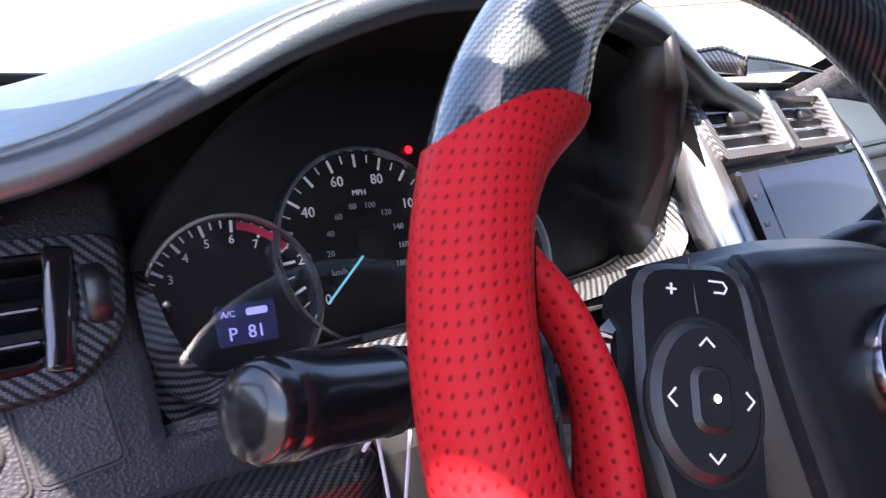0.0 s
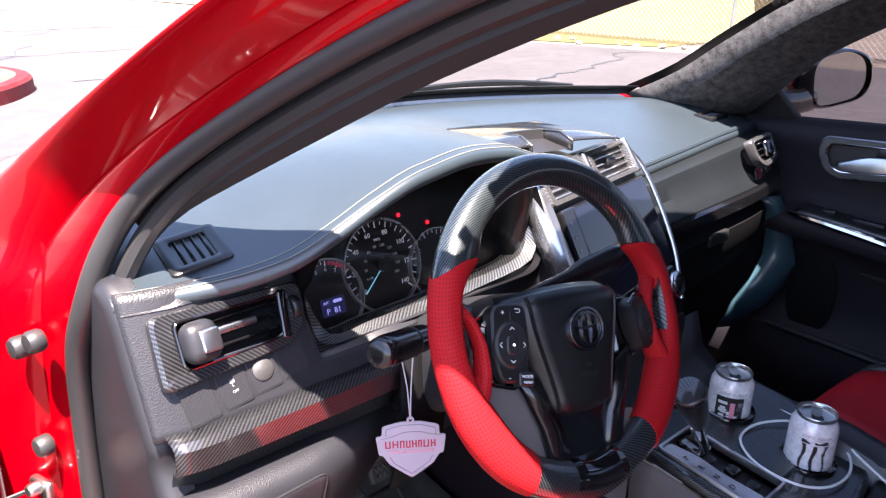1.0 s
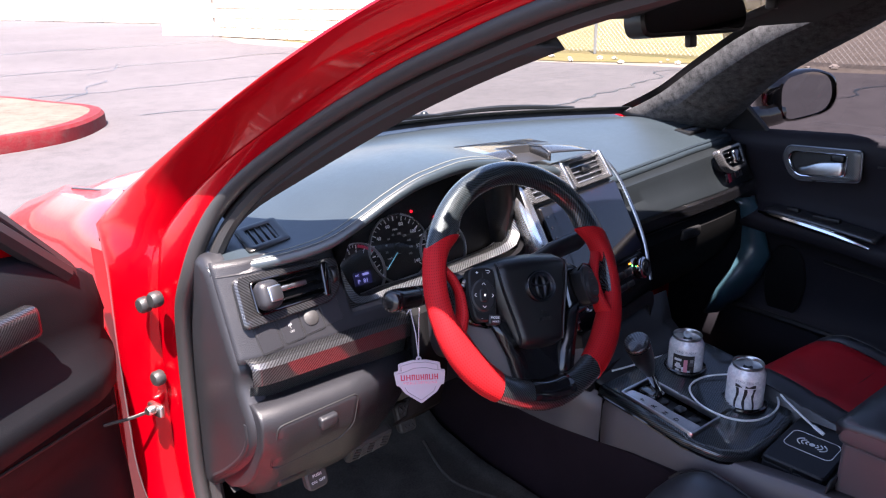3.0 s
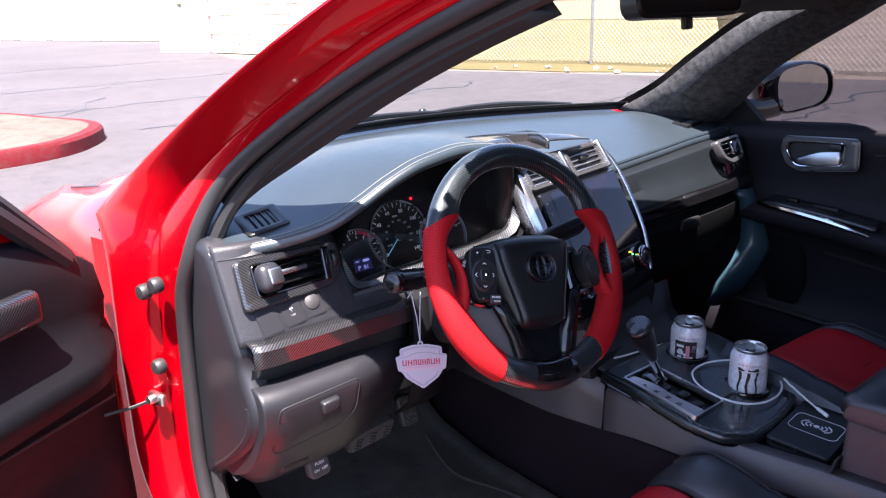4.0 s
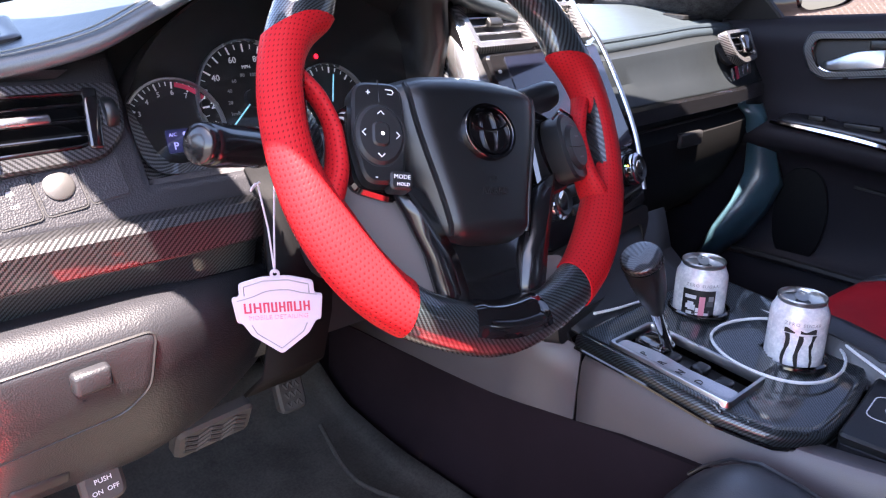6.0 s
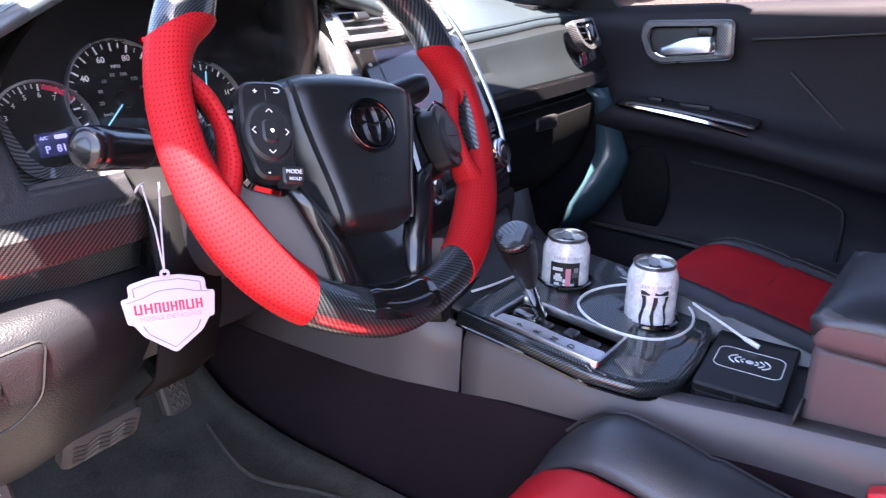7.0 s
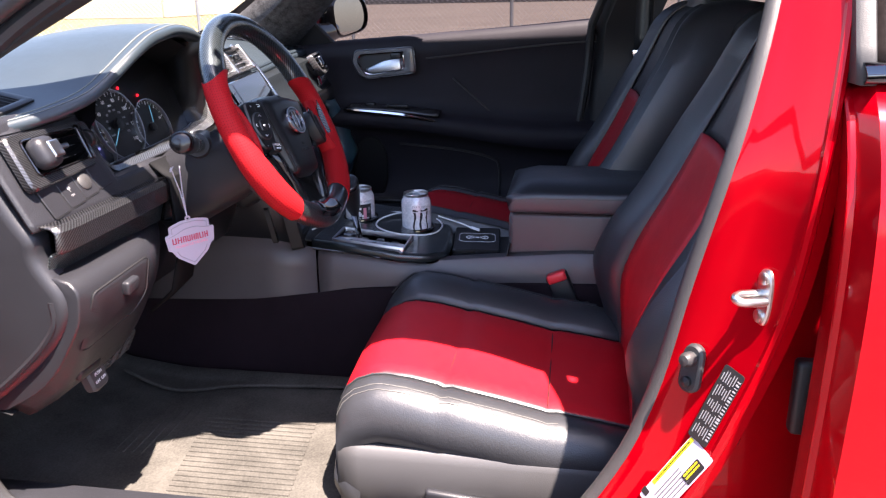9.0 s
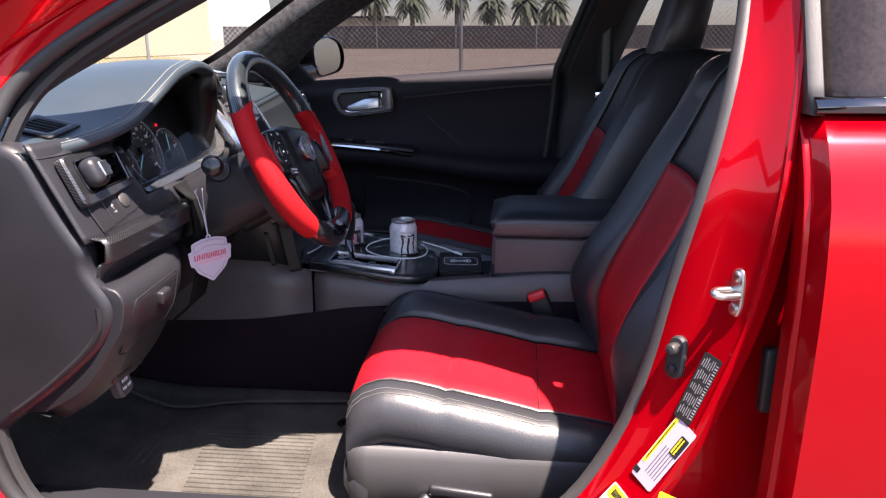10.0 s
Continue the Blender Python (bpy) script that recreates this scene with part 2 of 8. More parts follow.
M["glass_front"] = clear("windscreen_pane", 0.03, (0.78, 0.80, 0.785))
M["glass_side"] = clear("tinted_side_pane", 0.04, (0.22, 0.21, 0.225))
M["dark_chrome"] = surface("dark_chrome", (0.16, 0.16, 0.17), 0.16, metal=1.0, vary=0.06, grain_bump=0)
# Pale base colour paints the sky's reflection onto the gate's indicator plate.
M["gate_sheen"] = surface("gate_sheen", (0.50, 0.51, 0.54), 0.2, metal=0.3, vary=0.2, grain=500, grain_bump=0.03, coat=0.8)
M["smoke"] = surface("smoked_metal", (0.42, 0.43, 0.45), 0.2, metal=0.9, vary=0.15, grain=500, grain_bump=0.05, coat=0.6)
M["piano"] = surface("piano_black", (0.006, 0.006, 0.007), 0.22, vary=0.1, grain_bump=0, rough_vary=0.05, coat=0.25, coat_rough=0.1)
M["glass_dark"] = surface("tinted_pane", (0.024, 0.018, 0.017), 0.14, coat=0.15, vary=0.6, grain=160, grain_bump=0, spec=0.3)
M["mirror"] = surface("mirror_silver", (0.55, 0.56, 0.58), 0.02, metal=1.0, vary=0.01, grain_bump=0, rough_vary=0.0)
M["belt_red"] = surface("buckle_red", (0.75, 0.03, 0.04), 0.35, vary=0.05, grain_bump=0)
M["asphalt"] = ground_mix("asphalt", ((0.062, 0.056, 0.0585), (0.083, 0.075, 0.078), (0.042, 0.039, 0.041), (0.115, 0.105, 0.107)), (0.35, 4.0, 90.0), 0.85, 0.006)
M["dirt"] = ground_mix("dry_dirt", ((0.13, 0.108, 0.088), (0.17, 0.142, 0.115), (0.09, 0.076, 0.062), (0.22, 0.19, 0.16)), (0.2, 1.1, 7.0), 0.95, 0.05)
M["grass"] = ground_mix("dry_grass", ((0.115, 0.088, 0.036), (0.14, 0.108, 0.048), (0.066, 0.078, 0.026), (0.16, 0.125, 0.062)), (0.12, 1.2, 14.0), 0.95, 0.05)
M["concrete"] = ground_mix("concrete", ((0.085, 0.074, 0.058), (0.108, 0.096, 0.078), (0.040, 0.033, 0.024), (0.12, 0.108, 0.09)), (0.9, 3.0, 40.0), 0.9, 0.004)
M["kerb_red"] = ground_mix("kerb_paint", ((0.115, 0.007, 0.010), (0.095, 0.006, 0.009), (0.085, 0.030, 0.028), (0.13, 0.020, 0.020)), (1.5, 8.0, 60.0), 0.7, 0.004)
M["stucco"] = surface("white_stucco", (0.78, 0.77, 0.74), 0.9, grain=12, grain_bump=0.2, vary=0.06, stain=0.5)
M["tan"] = surface("tan_wall", (0.36, 0.30, 0.19), 0.9, grain=8, grain_bump=0.2, vary=0.08, stain=0.3)
M["block"] = surface("block_wall", (0.55, 0.47, 0.38), 0.9, grain=20, grain_bump=0.3, vary=0.15, stain=0.9)
M["wire"] = surface("galvanised_wire", (0.24, 0.24, 0.24), 0.5, metal=0.5, vary=0.1, grain_bump=0)
M["dark_screen"] = surface("dark_windscreen_cloth", (0.035, 0.033, 0.035), 0.9, grain=5, grain_bump=0.2, vary=0.3, stain=0.4)
M["bark"] = surface("palm_bark", (0.2, 0.16, 0.12), 0.9, grain=10, grain_bump=0.6, vary=0.3, stain=2)
M["frond"] = surface("palm_frond", (0.06, 0.085, 0.04), 0.7, grain=4, grain_bump=0.1, vary=0.4, stain=1)
M["rock"] = surface("pale_rock", (0.34, 0.30, 0.26), 0.9, grain=20, grain_bump=0.5, vary=0.2, stain=3)


def can_print(name):
    m, n, l, b = nodes_of(name)
    co = n.new("ShaderNodeTexCoord").outputs["Object"]
    f1, f2 = noise_of(n, l, co, 85.0, 6.0, 0.7), noise_of(n, l, co, 260.0, 3.0)
    k = math_node(n, l, "ADD", math_node(n, l, "MULTIPLY", f1, 0.75), math_node(n, l, "MULTIPLY", f2, 0.25))
    l.new(mix_col(n, l, ramp(n, l, k, 0.42, 0.62), (0.66, 0.68, 0.72), (0.94, 0.94, 0.95)), b.inputs["Base Color"])
    b.inputs["Metallic"].default_value, b.inputs["Roughness"].default_value = 0.10, 0.26
    return m


M["can"] = can_print("can_print")


# ---- mesh helpers ----
def thing(name, m=None, label="", category="", group="", kind=""):
    ob = tagged(new(name), label, category, group, kind)
    ob.matrix_basis = m if m is not None else Matrix()
    return ob


def root_matrix(ob):
    m = ob.matrix_basis.copy()
    while ob.parent:
        ob = ob.parent
        m = ob.matrix_basis @ m
    return m


def box_uv(bm):
    uv = bm.loops.layers.uv.verify()
    for f in bm.faces:
        a = max(range(3), key=lambda i: abs(f.normal[i]))
        i, j = ((1, 2), (0, 2), (0, 1))[a]
        for lp in f.loops:
            lp[uv].uv = (lp.vert.co[i], lp.vert.co[j])


def mesh_of(name, bm, mat, sharp=38):
    if not bm.loops.layers.uv:
        bm.normal_update()
        box_uv(bm)
    me = bpy.data.meshes.new(name)
    bm.to_mesh(me)
    bm.free()
    me.materials.append(mat)
    me.polygons.foreach_set("use_smooth", [True] * len(me.polygons))
    me.set_sharp_from_angle(angle=radians(sharp))
    return me


def part(name, bm, mat, parent, label="", world_space=True, solid=0.0, bevel=0.0, sharp=38):
    """One mesh object under a thing or under a part. world_space: the mesh was built in the place's own axes."""
    if world_space:
        bm.transform(root_matrix(parent).inverted())
    ob = new(name, mesh_of(name, bm, M[mat] if isinstance(mat, str) else mat, sharp))
    ob.parent = parent
    if label:
        ob["label"] = label
    if solid:
        k = ob.modifiers.new("thickness", "SOLIDIFY")
        k.thickness, k.offset = solid, -1
    if bevel:
        k = ob.modifiers.new("soft_edges", "BEVEL")
        k.width, k.segments, k.limit_method = bevel, 2, "ANGLE"
    return ob


def single(name, bm, mat, label, category, group="", kind="", sharp=38):
    """A thing that is one plain mesh."""
    return tagged(new(name, mesh_of(name, bm, M[mat], sharp)), label, category, group, kind)


def smooth_step(s):
    s = min(1.0, max(0.0, s))
    return s * s * (3 - 2 * s)


def through_points(xs, ys):
    """A smooth curve through a few given heights, flat at neither end."""
    xs, ys = list(xs), list(ys)
    n = len(xs)
    d = [(ys[i + 1] - ys[i]) / (xs[i + 1] - xs[i]) for i in range(n - 1)]
    t = [d[0]] + [0.0 if d[i - 1] * d[i] <= 0 else 2 * d[i - 1] * d[i] / (d[i - 1] + d[i]) for i in range(1, n - 1)] + [d[-1]]

    def at(x):
        x = min(xs[-1], max(xs[0], x))
        i = min(n - 2, max(k for k in range(n) if xs[k] <= x))
        h = xs[i + 1] - xs[i]
        s = (x - xs[i]) / h
        return (ys[i] * (1 + 2 * s) * (1 - s) ** 2 + h * t[i] * s * (1 - s) ** 2 + ys[i + 1] * s * s * (3 - 2 * s) + h * t[i + 1] * s * s * (s - 1))
    return at


def sheet(fn, us, vs, skip=None, close_u=False, close_v=False, caps=False):
    """A grid of faces over fn(u, v) with texture coordinates in metres."""
    bm = bmesh.new()
    uv = bm.loops.layers.uv.verify()
    P = [[Vector(fn(u, v)) for v in vs] for u in us]
    nu, nv = len(us), len(vs)
    lu, lv = [[0.0] * nv for _ in range(nu + 1)], [[0.0] * (nv + 1) for _ in range(nu)]
    for i in range(nu):
        for j in range(nv):
            lu[i + 1][j] = lu[i][j] + (P[(i + 1) % nu][j] - P[i][j]).length
            lv[i][j + 1] = lv[i][j] + (P[i][(j + 1) % nv] - P[i][j]).length
    jm = nv // 2
    V = [[bm.verts.new(p) for p in row] for row in P]
    for i in range(nu if close_u else nu - 1):
        for j in range(nv if close_v else nv - 1):
            if skip and skip((us[i] + us[(i + 1) % nu]) / 2, (vs[j] + vs[(j + 1) % nv]) / 2):
                continue
            a, b = (i + 1) % nu, (j + 1) % nv
            try:
                f = bm.faces.new((V[i][j], V[a][j], V[a][b], V[i][b]))
            except ValueError:
                continue
            im = min(i, nu - 1)
            for lp, (p, q) in zip(f.loops, ((i, j), (i + 1, j), (i + 1, j + 1), (i, j + 1))):
                lp[uv].uv = (lu[p][jm], lv[im if p == i else min(i + 1, nu - 1)][q])
    if caps:
        for row in (V[0], V[-1]):
            try:
                bm.faces.new(row)
            except ValueError:
                pass
    bmesh.ops.recalc_face_normals(bm, faces=bm.faces)
    return bm


def span(a, b, n):
    return [a + (b - a) * i / n for i in range(n + 1)]


def tube(points, radius, sides=10, closed=False, flat=1.0, up=None):
    """A round bar swept along points; radius may be a function of 0..1."""
    pts = [Vector(p) for p in points]
    n = len(pts)
    r = radius if callable(radius) else (lambda s: radius)
    rings, prev = [], None
    for i, p in enumerate(pts):
        a, b = pts[(i - 1) % n if closed else max(0, i - 1)], pts[(i + 1) % n if closed else min(n - 1, i + 1)]
        t = (b - a).normalized()
        ref = Vector(up) if up else (prev if prev is not None else (Vector((0, 0, 1)) if abs(t.z) < 0.9 else Vector((1, 0, 0))))
        nrm = (ref - t * ref.dot(t)).normalized()
        prev = nrm
        bi = t.cross(nrm)
        s = r(i / max(1, n - 1))
        rings.append([p + nrm * (s * math.cos(2 * math.pi * k / sides)) + bi * (s * flat * math.sin(2 * math.pi * k / sides)) for k in range(sides)])
    return sheet(lambda i, k: rings[i][k], range(n), range(sides), close_u=closed, close_v=True, caps=not closed)


def lathe(profile, sides=32):
    """Turned about z from (radius, height) pairs."""
    return sheet(lambda i, k: (profile[i][0] * math.cos(2 * math.pi * k / sides), profile[i][0] * math.sin(2 * math.pi * k / sides), profile[i][1]), range(len(profile)), range(sides), close_v=True, caps=True)


def frame_of(o, ux, uy):
    """Axes of a flat piece: its origin, its right and its up; the third points out of its face."""
    x = Vector(ux).normalized()
    y = (Vector(uy) - x * Vector(uy).dot(x)).normalized()
    z = x.cross(y)
    return Matrix(((x.x, y.x, z.x, o[0]), (x.y, y.y, z.y, o[1]), (x.z, y.z, z.z, o[2]), (0, 0, 0, 1)))


def plate(outline, depth, m=None, edge=0.0, back=0.0):
    """A flat piece cut to an outline, from -back to depth, with softened front edges."""
    bm = bmesh.new()
    n = len(outline)
    c = Vector((sum(p[0] for p in outline) / n, sum(p[1] for p in outline) / n))
    rows = [[(p[0], p[1], -back) for p in outline]]
    if edge:
        rows.append([(p[0], p[1], depth - edge) for p in outline])
        inner = inset(outline, edge)
        rows.append([(q[0], q[1], depth) for q in inner])
    else:
        rows.append([(p[0], p[1], depth) for p in outline])
    V = [[bm.verts.new(p) for p in r] for r in rows]
    for a, b in zip(V, V[1:]):
        for i in range(n):
            bm.faces.new((a[i], a[(i + 1) % n], b[(i + 1) % n], b[i]))
    bm.faces.new(V[-1])
    bm.faces.new(list(reversed(V[0])))
    bmesh.ops.recalc_face_normals(bm, faces=bm.faces)
    bm.normal_update()
    box_uv(bm)
    if m is not None:
        bm.transform(m)
    return bm


def inset(outline, d):
    """The outline moved inwards by d."""
    n = len(outline)
    area = sum(outline[i][0] * outline[(i + 1) % n][1] - outline[(i + 1) % n][0] * outline[i][1] for i in range(n))
    sgn = 1 if area > 0 else -1
    out = []
    for i in range(n):
        a, p, b = Vector(outline[i - 1]), Vector(outline[i]), Vector(outline[(i + 1) % n])
        e, g = (p - a).normalized(), (b - p).normalized()
        n1, n2 = Vector((-e.y, e.x)) * sgn, Vector((-g.y, g.x)) * sgn
        h = n1 + n2
        k = h.length
        h = n1 if k < 1e-6 else h / k
        out.append(tuple(p + h * (d / max(0.4, h.dot(n1)))))
    return out


def ring_plate(outer, inner, depth, m=None, back=0.0, edge=0.0):
    """A flat frame between two outlines with equal numbers of points."""
    bm = bmesh.new()
    n = len(outer)
    loops = [[(p[0], p[1], -back) for p in outer], [(p[0], p[1], depth - edge) for p in outer]]
    if edge:
        loops.append([(o[0] * (1 - k) + i[0] * k, o[1] * (1 - k) + i[1] * k, depth) for o, i in zip(outer, inner) for k in (0.15,)])
        loops.append([(o[0] * (1 - k) + i[0] * k, o[1] * (1 - k) + i[1] * k, depth) for o, i in zip(outer, inner) for k in (0.85,)])
    loops += [[(p[0], p[1], depth - edge) for p in inner], [(p[0], p[1], -back) for p in inner]]
    V = [[bm.verts.new(p) for p in r] for r in loops]
    for a, b in zip(V, V[1:] + V[:1]):
        for i in range(n):
            bm.faces.new((a[i], a[(i + 1) % n], b[(i + 1) % n], b[i]))
    bmesh.ops.recalc_face_normals(bm, faces=bm.faces)
    bm.normal_update()
    box_uv(bm)
    if m is not None:
        bm.transform(m)
    return bm


def rounded(w, h, r, n=4, cx=0.0, cy=0.0):
    pts = []
    for sx, sy, a0 in ((1, -1, -90), (1, 1, 0), (-1, 1, 90), (-1, -1, 180)):
        for k in range(n + 1):
            a = radians(a0 + 90 * k / n)
            pts.append((cx + sx * (w / 2 - r) + r * math.cos(a), cy + sy * (h / 2 - r) + r * math.sin(a)))
    return pts


def round_poly(pts, r, n=4):
    """A polygon with its corners rounded."""
    out = []
    k = len(pts)
    for i in range(k):
        p, a, b = Vector(pts[i]), Vector(pts[i - 1]), Vector(pts[(i + 1) % k])
        ra, rb = min(r, (a - p).length * 0.45), min(r, (b - p).length * 0.45)
        s, e = p + (a - p).normalized() * ra, p + (b - p).normalized() * rb
        for q in range(n + 1):
            t = q / n
            out.append(tuple(s * (1 - t) ** 2 + p * 2 * t * (1 - t) + e * t * t))
    return out


def block(size, m=None, r=0.004, n=3):
    """A box with rounded edges, centred."""
    bm = bmesh.new()
    bmesh.ops.create_cube(bm, size=1.0, matrix=Matrix.Diagonal((*size, 1)))
    if r:
        bmesh.ops.bevel(bm, geom=bm.edges[:], offset=min(r, min(size) * 0.45), segments=n, affect="EDGES", profile=0.5)
    bm.normal_update()
    box_uv(bm)
    if m is not None:
        bm.transform(m)
    return bm


def joined(*bms):
    out = bmesh.new()
    for b in bms:
        me = bpy.data.meshes.new("tmp")
        b.to_mesh(me)
        b.free()
        out.from_mesh(me)
        bpy.data.meshes.remove(me)
    return out


def words(text, size, m=None, depth=0.0003, spacing=1.0):
    """Raised lettering in the built-in font, centred."""
    cu = bpy.data.curves.new("lettering", "FONT")
    cu.body, cu.size, cu.extrude, cu.align_x, cu.align_y, cu.space_character = text, size, depth, "CENTER", "CENTER", spacing
    cu.resolution_u = 2
    ob = bpy.data.objects.new("lettering", cu)
    scene.collection.objects.link(ob)
    bpy.context.view_layer.update()
    me = bpy.data.meshes.new_from_object(ob.evaluated_get(bpy.context.evaluated_depsgraph_get()))
    bpy.data.objects.remove(ob)
    bpy.data.curves.remove(cu)
    bm = bmesh.new()
    bm.from_mesh(me)
    bpy.data.meshes.remove(me)
    for layer in list(bm.loops.layers.uv.values()):
        bm.loops.layers.uv.remove(layer)
    if m is not None:
        bm.transform(m)
    return bm


def bezier_path(pts, n=8, closed=False):
    """A smooth curve through points (Catmull-Rom)."""
    P = [Vector(p) for p in pts]
    k = len(P)
    out = []
    for i in range(k if closed else k - 1):
        g = lambda j: P[j % k] if closed else P[min(k - 1, max(0, j))]
        p0, p1, p2, p3 = g(i - 1), g(i), g(i + 1), g(i + 2)
        for q in range(n):
            t = q / n
            out.append(0.5 * (2 * p1 + (p2 - p0) * t + (2 * p0 - 5 * p1 + 4 * p2 - p3) * t * t + (3 * p1 - p0 - 3 * p2 + p3) * t ** 3))
    if not closed:
        out.append(P[-1])
    return out


MID = 0.65      # the car's middle, across


def strip_of(lines, close=False):
    """Skin stretched over guide lines with equal numbers of points."""
    n = len(lines[0])
    return sheet(lambda i, j: lines[j][i], range(n), range(len(lines)), close_v=close)


def mirrored(p):
    return Vector((2 * MID - p[0], p[1], p[2]))


# ---- the ground and what stands round it ----
def flat_patch(pts, z, cell=0.0):
    bm = bmesh.new()
    bm.faces.new([bm.verts.new((x, y, z)) for x, y in pts])
    bmesh.ops.recalc_face_normals(bm, faces=bm.faces)
    if bm.faces[0].normal.z < 0:
        bmesh.ops.reverse_faces(bm, faces=bm.faces)
    return bm


single("ground", flat_patch([(-900, -900), (900, -900), (900, 900), (-900, 900)], -0.02), "dirt", "flat bare dry dirt reaching the horizon", "ground", kind="structure")
single("road", flat_patch([(-60, -40), (14.6, -40), (13.2, -8), (12.4, 4.4), (11.2, 7.4), (10.4, 9.8), (9.6, 12), (8.9, 20), (13, 34), (9, 50), (-60, 60)], 0.0), "asphalt", "worn grey asphalt car park with faint cracks", "asphalt", kind="structure")
single("grass_field", flat_patch([(10.9, 9.6), (12.2, 7.4), (16, 7.6), (46, 20), (90, 60), (40, 70), (16, 40), (10.4, 20), (10.2, 12)], -0.008), "grass", "straw-coloured dry grass field behind the wire fence", "grass", kind="structure")

random.seed(4)


def crack_line(a, b, wob, w):
    pts = []
    for i in range(25):
        s = i / 24
        p = Vector(a).lerp(Vector(b), s)
        d = (Vector(b) - Vector(a)).normalized()
        k = noise.noise(Vector((s * 6 + a[0], a[1], 0))) * wob + noise.noise(Vector((s * 23 + a[0], a[1], 5))) * wob * 0.3
        pts.append(Vector((p.x - d.y * k, p.y + d.x * k, 0.004)))
    return sheet(lambda i, j: pts[i] + Vector((0.0, (j - 0.5) * w * (1 + noise.noise(pts[i] * 3)), 0)), range(25), (0, 1))


cracks = joined(*[crack_line(a, b, 0.5, w) for a, b, w in (((-3, 10.5), (7, 11.5), 0.05), ((1.5, 9), (4.5, 16), 0.05), ((2.4, 8.2), (8.5, 9.2), 0.04), ((-4, 14), (8.5, 15.5), 0.06), ((4, 5), (11, 7), 0.04), ((5, 3), (12, 4), 0.04), ((-2, 20), (9, 21), 0.08))])
single("asphalt_cracks", cracks, "satin", "dark tar-filled cracks across the asphalt", "crack", kind="structure")

# kerbed island
ISLE = bezier_path([(-4.5, 8.2, 0), (-2.2, 7.1, 0), (0.2, 6.95, 0), (1.2, 7.15, 0), (1.75, 7.75, 0), (1.95, 8.4, 0), (1.7, 9.2, 0), (1.0, 10.6, 0), (-1.5, 11.6, 0), (-4.2, 11.0, 0)], 6, True)
isle = thing("kerb_island", None, "low parking island with a faded red-painted kerb", "kerb", kind="structure")


def isle_row(shrink, z):
    c = Vector((-1.2, 9.2, 0))
    return [Vector((c.x + (p.x - c.x) * (1 - shrink), c.y + (p.y - c.y) * (1 - shrink), z)) for p in ISLE]


part("kerb", strip_of([r + r[:1] for r in (isle_row(0, -0.02), isle_row(0.003, 0.12), isle_row(0.012, 0.15), isle_row(0.045, 0.152))]), "kerb_red", isle, "faded red kerb paint")
top = isle_row(0.045, 0.152)
bm = bmesh.new()
bm.faces.new([bm.verts.new(p) for p in top])
bmesh.ops.recalc_face_normals(bm, faces=bm.faces)
part("island_fill", bm, "concrete", isle, "pale gritty fill")


def rock(r, seed):
    random.seed(seed)
    bm = bmesh.new()
    bmesh.ops.create_icosphere(bm, subdivisions=2, radius=r)
    for v in bm.verts:
        v.co *= 0.75 + 0.5 * noise.noise(v.co * (1.6 / r) + Vector((seed, 0, 0)))
        v.co.z *= 0.6
    return bm


random.seed(9)
for i in range(26):
    s = i / 25
    y = 11.3 - 8.2 * s + random.uniform(-0.3, 0.3)
    x = 10.4 + 2.4 * s + random.uniform(-0.1, 0.9)
    if s > 0.75:
        x, y = x + random.uniform(0, 9), y - random.uniform(0, 3.5)
    b = rock(random.uniform(0.03, 0.10), i)
    b.transform(Matrix.Translation((x, y, 0.02)))
    single("rock", b, "rock", "pale broken rock lying at the asphalt edge", "rock", "rocks along the asphalt edge")


# chain-link fence
def fence_line():
    return [Vector((11.3, 13.8, 0)), Vector((12.57, 10.33, 0)), Vector((13.0, 6.6, 0)), Vector((13.2, 3.7, 0)), Vector((13.45, 0.82, 0)), Vector((13.7, -2.1, 0)), Vector((13.9, -5.0, 0))]


FEN = fence_line()
fence = thing("chain_link_fence", None, "galvanised chain-link fence on thin steel posts", "fence", kind="structure")
for p in FEN:
    part("post", tube([p, p + Vector((0, 0, 2.5))], 0.032, 8), "wire", fence)
for a, b in zip(FEN, FEN[1:]):
    part("top_rail", tube([a + Vector((0, 0, 2.45)), b + Vector((0, 0, 2.45))], 0.018, 6), "wire", fence)


def mesh_wires(a, b, z0, z1, step, r):
    """Crossing diagonal wires between two posts, as thin three-sided bars."""
    d = (b - a)
    w = d.length
    u = d / w
    side = Vector((u.y, -u.x, 0)) * r
    verts, faces = [], []
    h = z1 - z0
    k = -h
    while k < w:
        for sgn in (1, -1):
            s0, s1 = k, k + h
            lo, hi = max(0, s0), min(w, s1)
            if hi <= lo:
                continue
            zl, zh = (lo - s0, hi - s0) if sgn > 0 else (h - (lo - s0), h - (hi - s0))
            p, q = a + u * lo + Vector((0, 0, z0 + zl)), a + u * hi + Vector((0, 0, z0 + zh))
            i = len(verts)
            nz = Vector((0, 0, r))
            verts += [p + nz, p - nz * 0.5 + side, p - nz * 0.5 - side, q + nz, q - nz * 0.5 + side, q - nz * 0.5 - side]
            faces += [(i, i + 1, i + 4, i + 3), (i + 1, i + 2, i + 5, i + 4), (i + 2, i, i + 3, i + 5)]
        k += step
    return verts, faces


verts, faces = [], []
for a, b in zip(FEN, FEN[1:]):
    v, f = mesh_wires(a, b, 0.05, 2.45, 0.095, 0.0034)
    faces += [tuple(i + len(verts) for i in q) for q in f]
    verts += v
me = bpy.data.meshes.new("wire_mesh")
me.from_pydata([tuple(v) for v in verts], [], faces)
me.materials.append(M["wire"])
ob = new("wire_mesh", me)
ob.parent = fence
tagged(ob, "woven galvanised diamond mesh", kind="stuff")

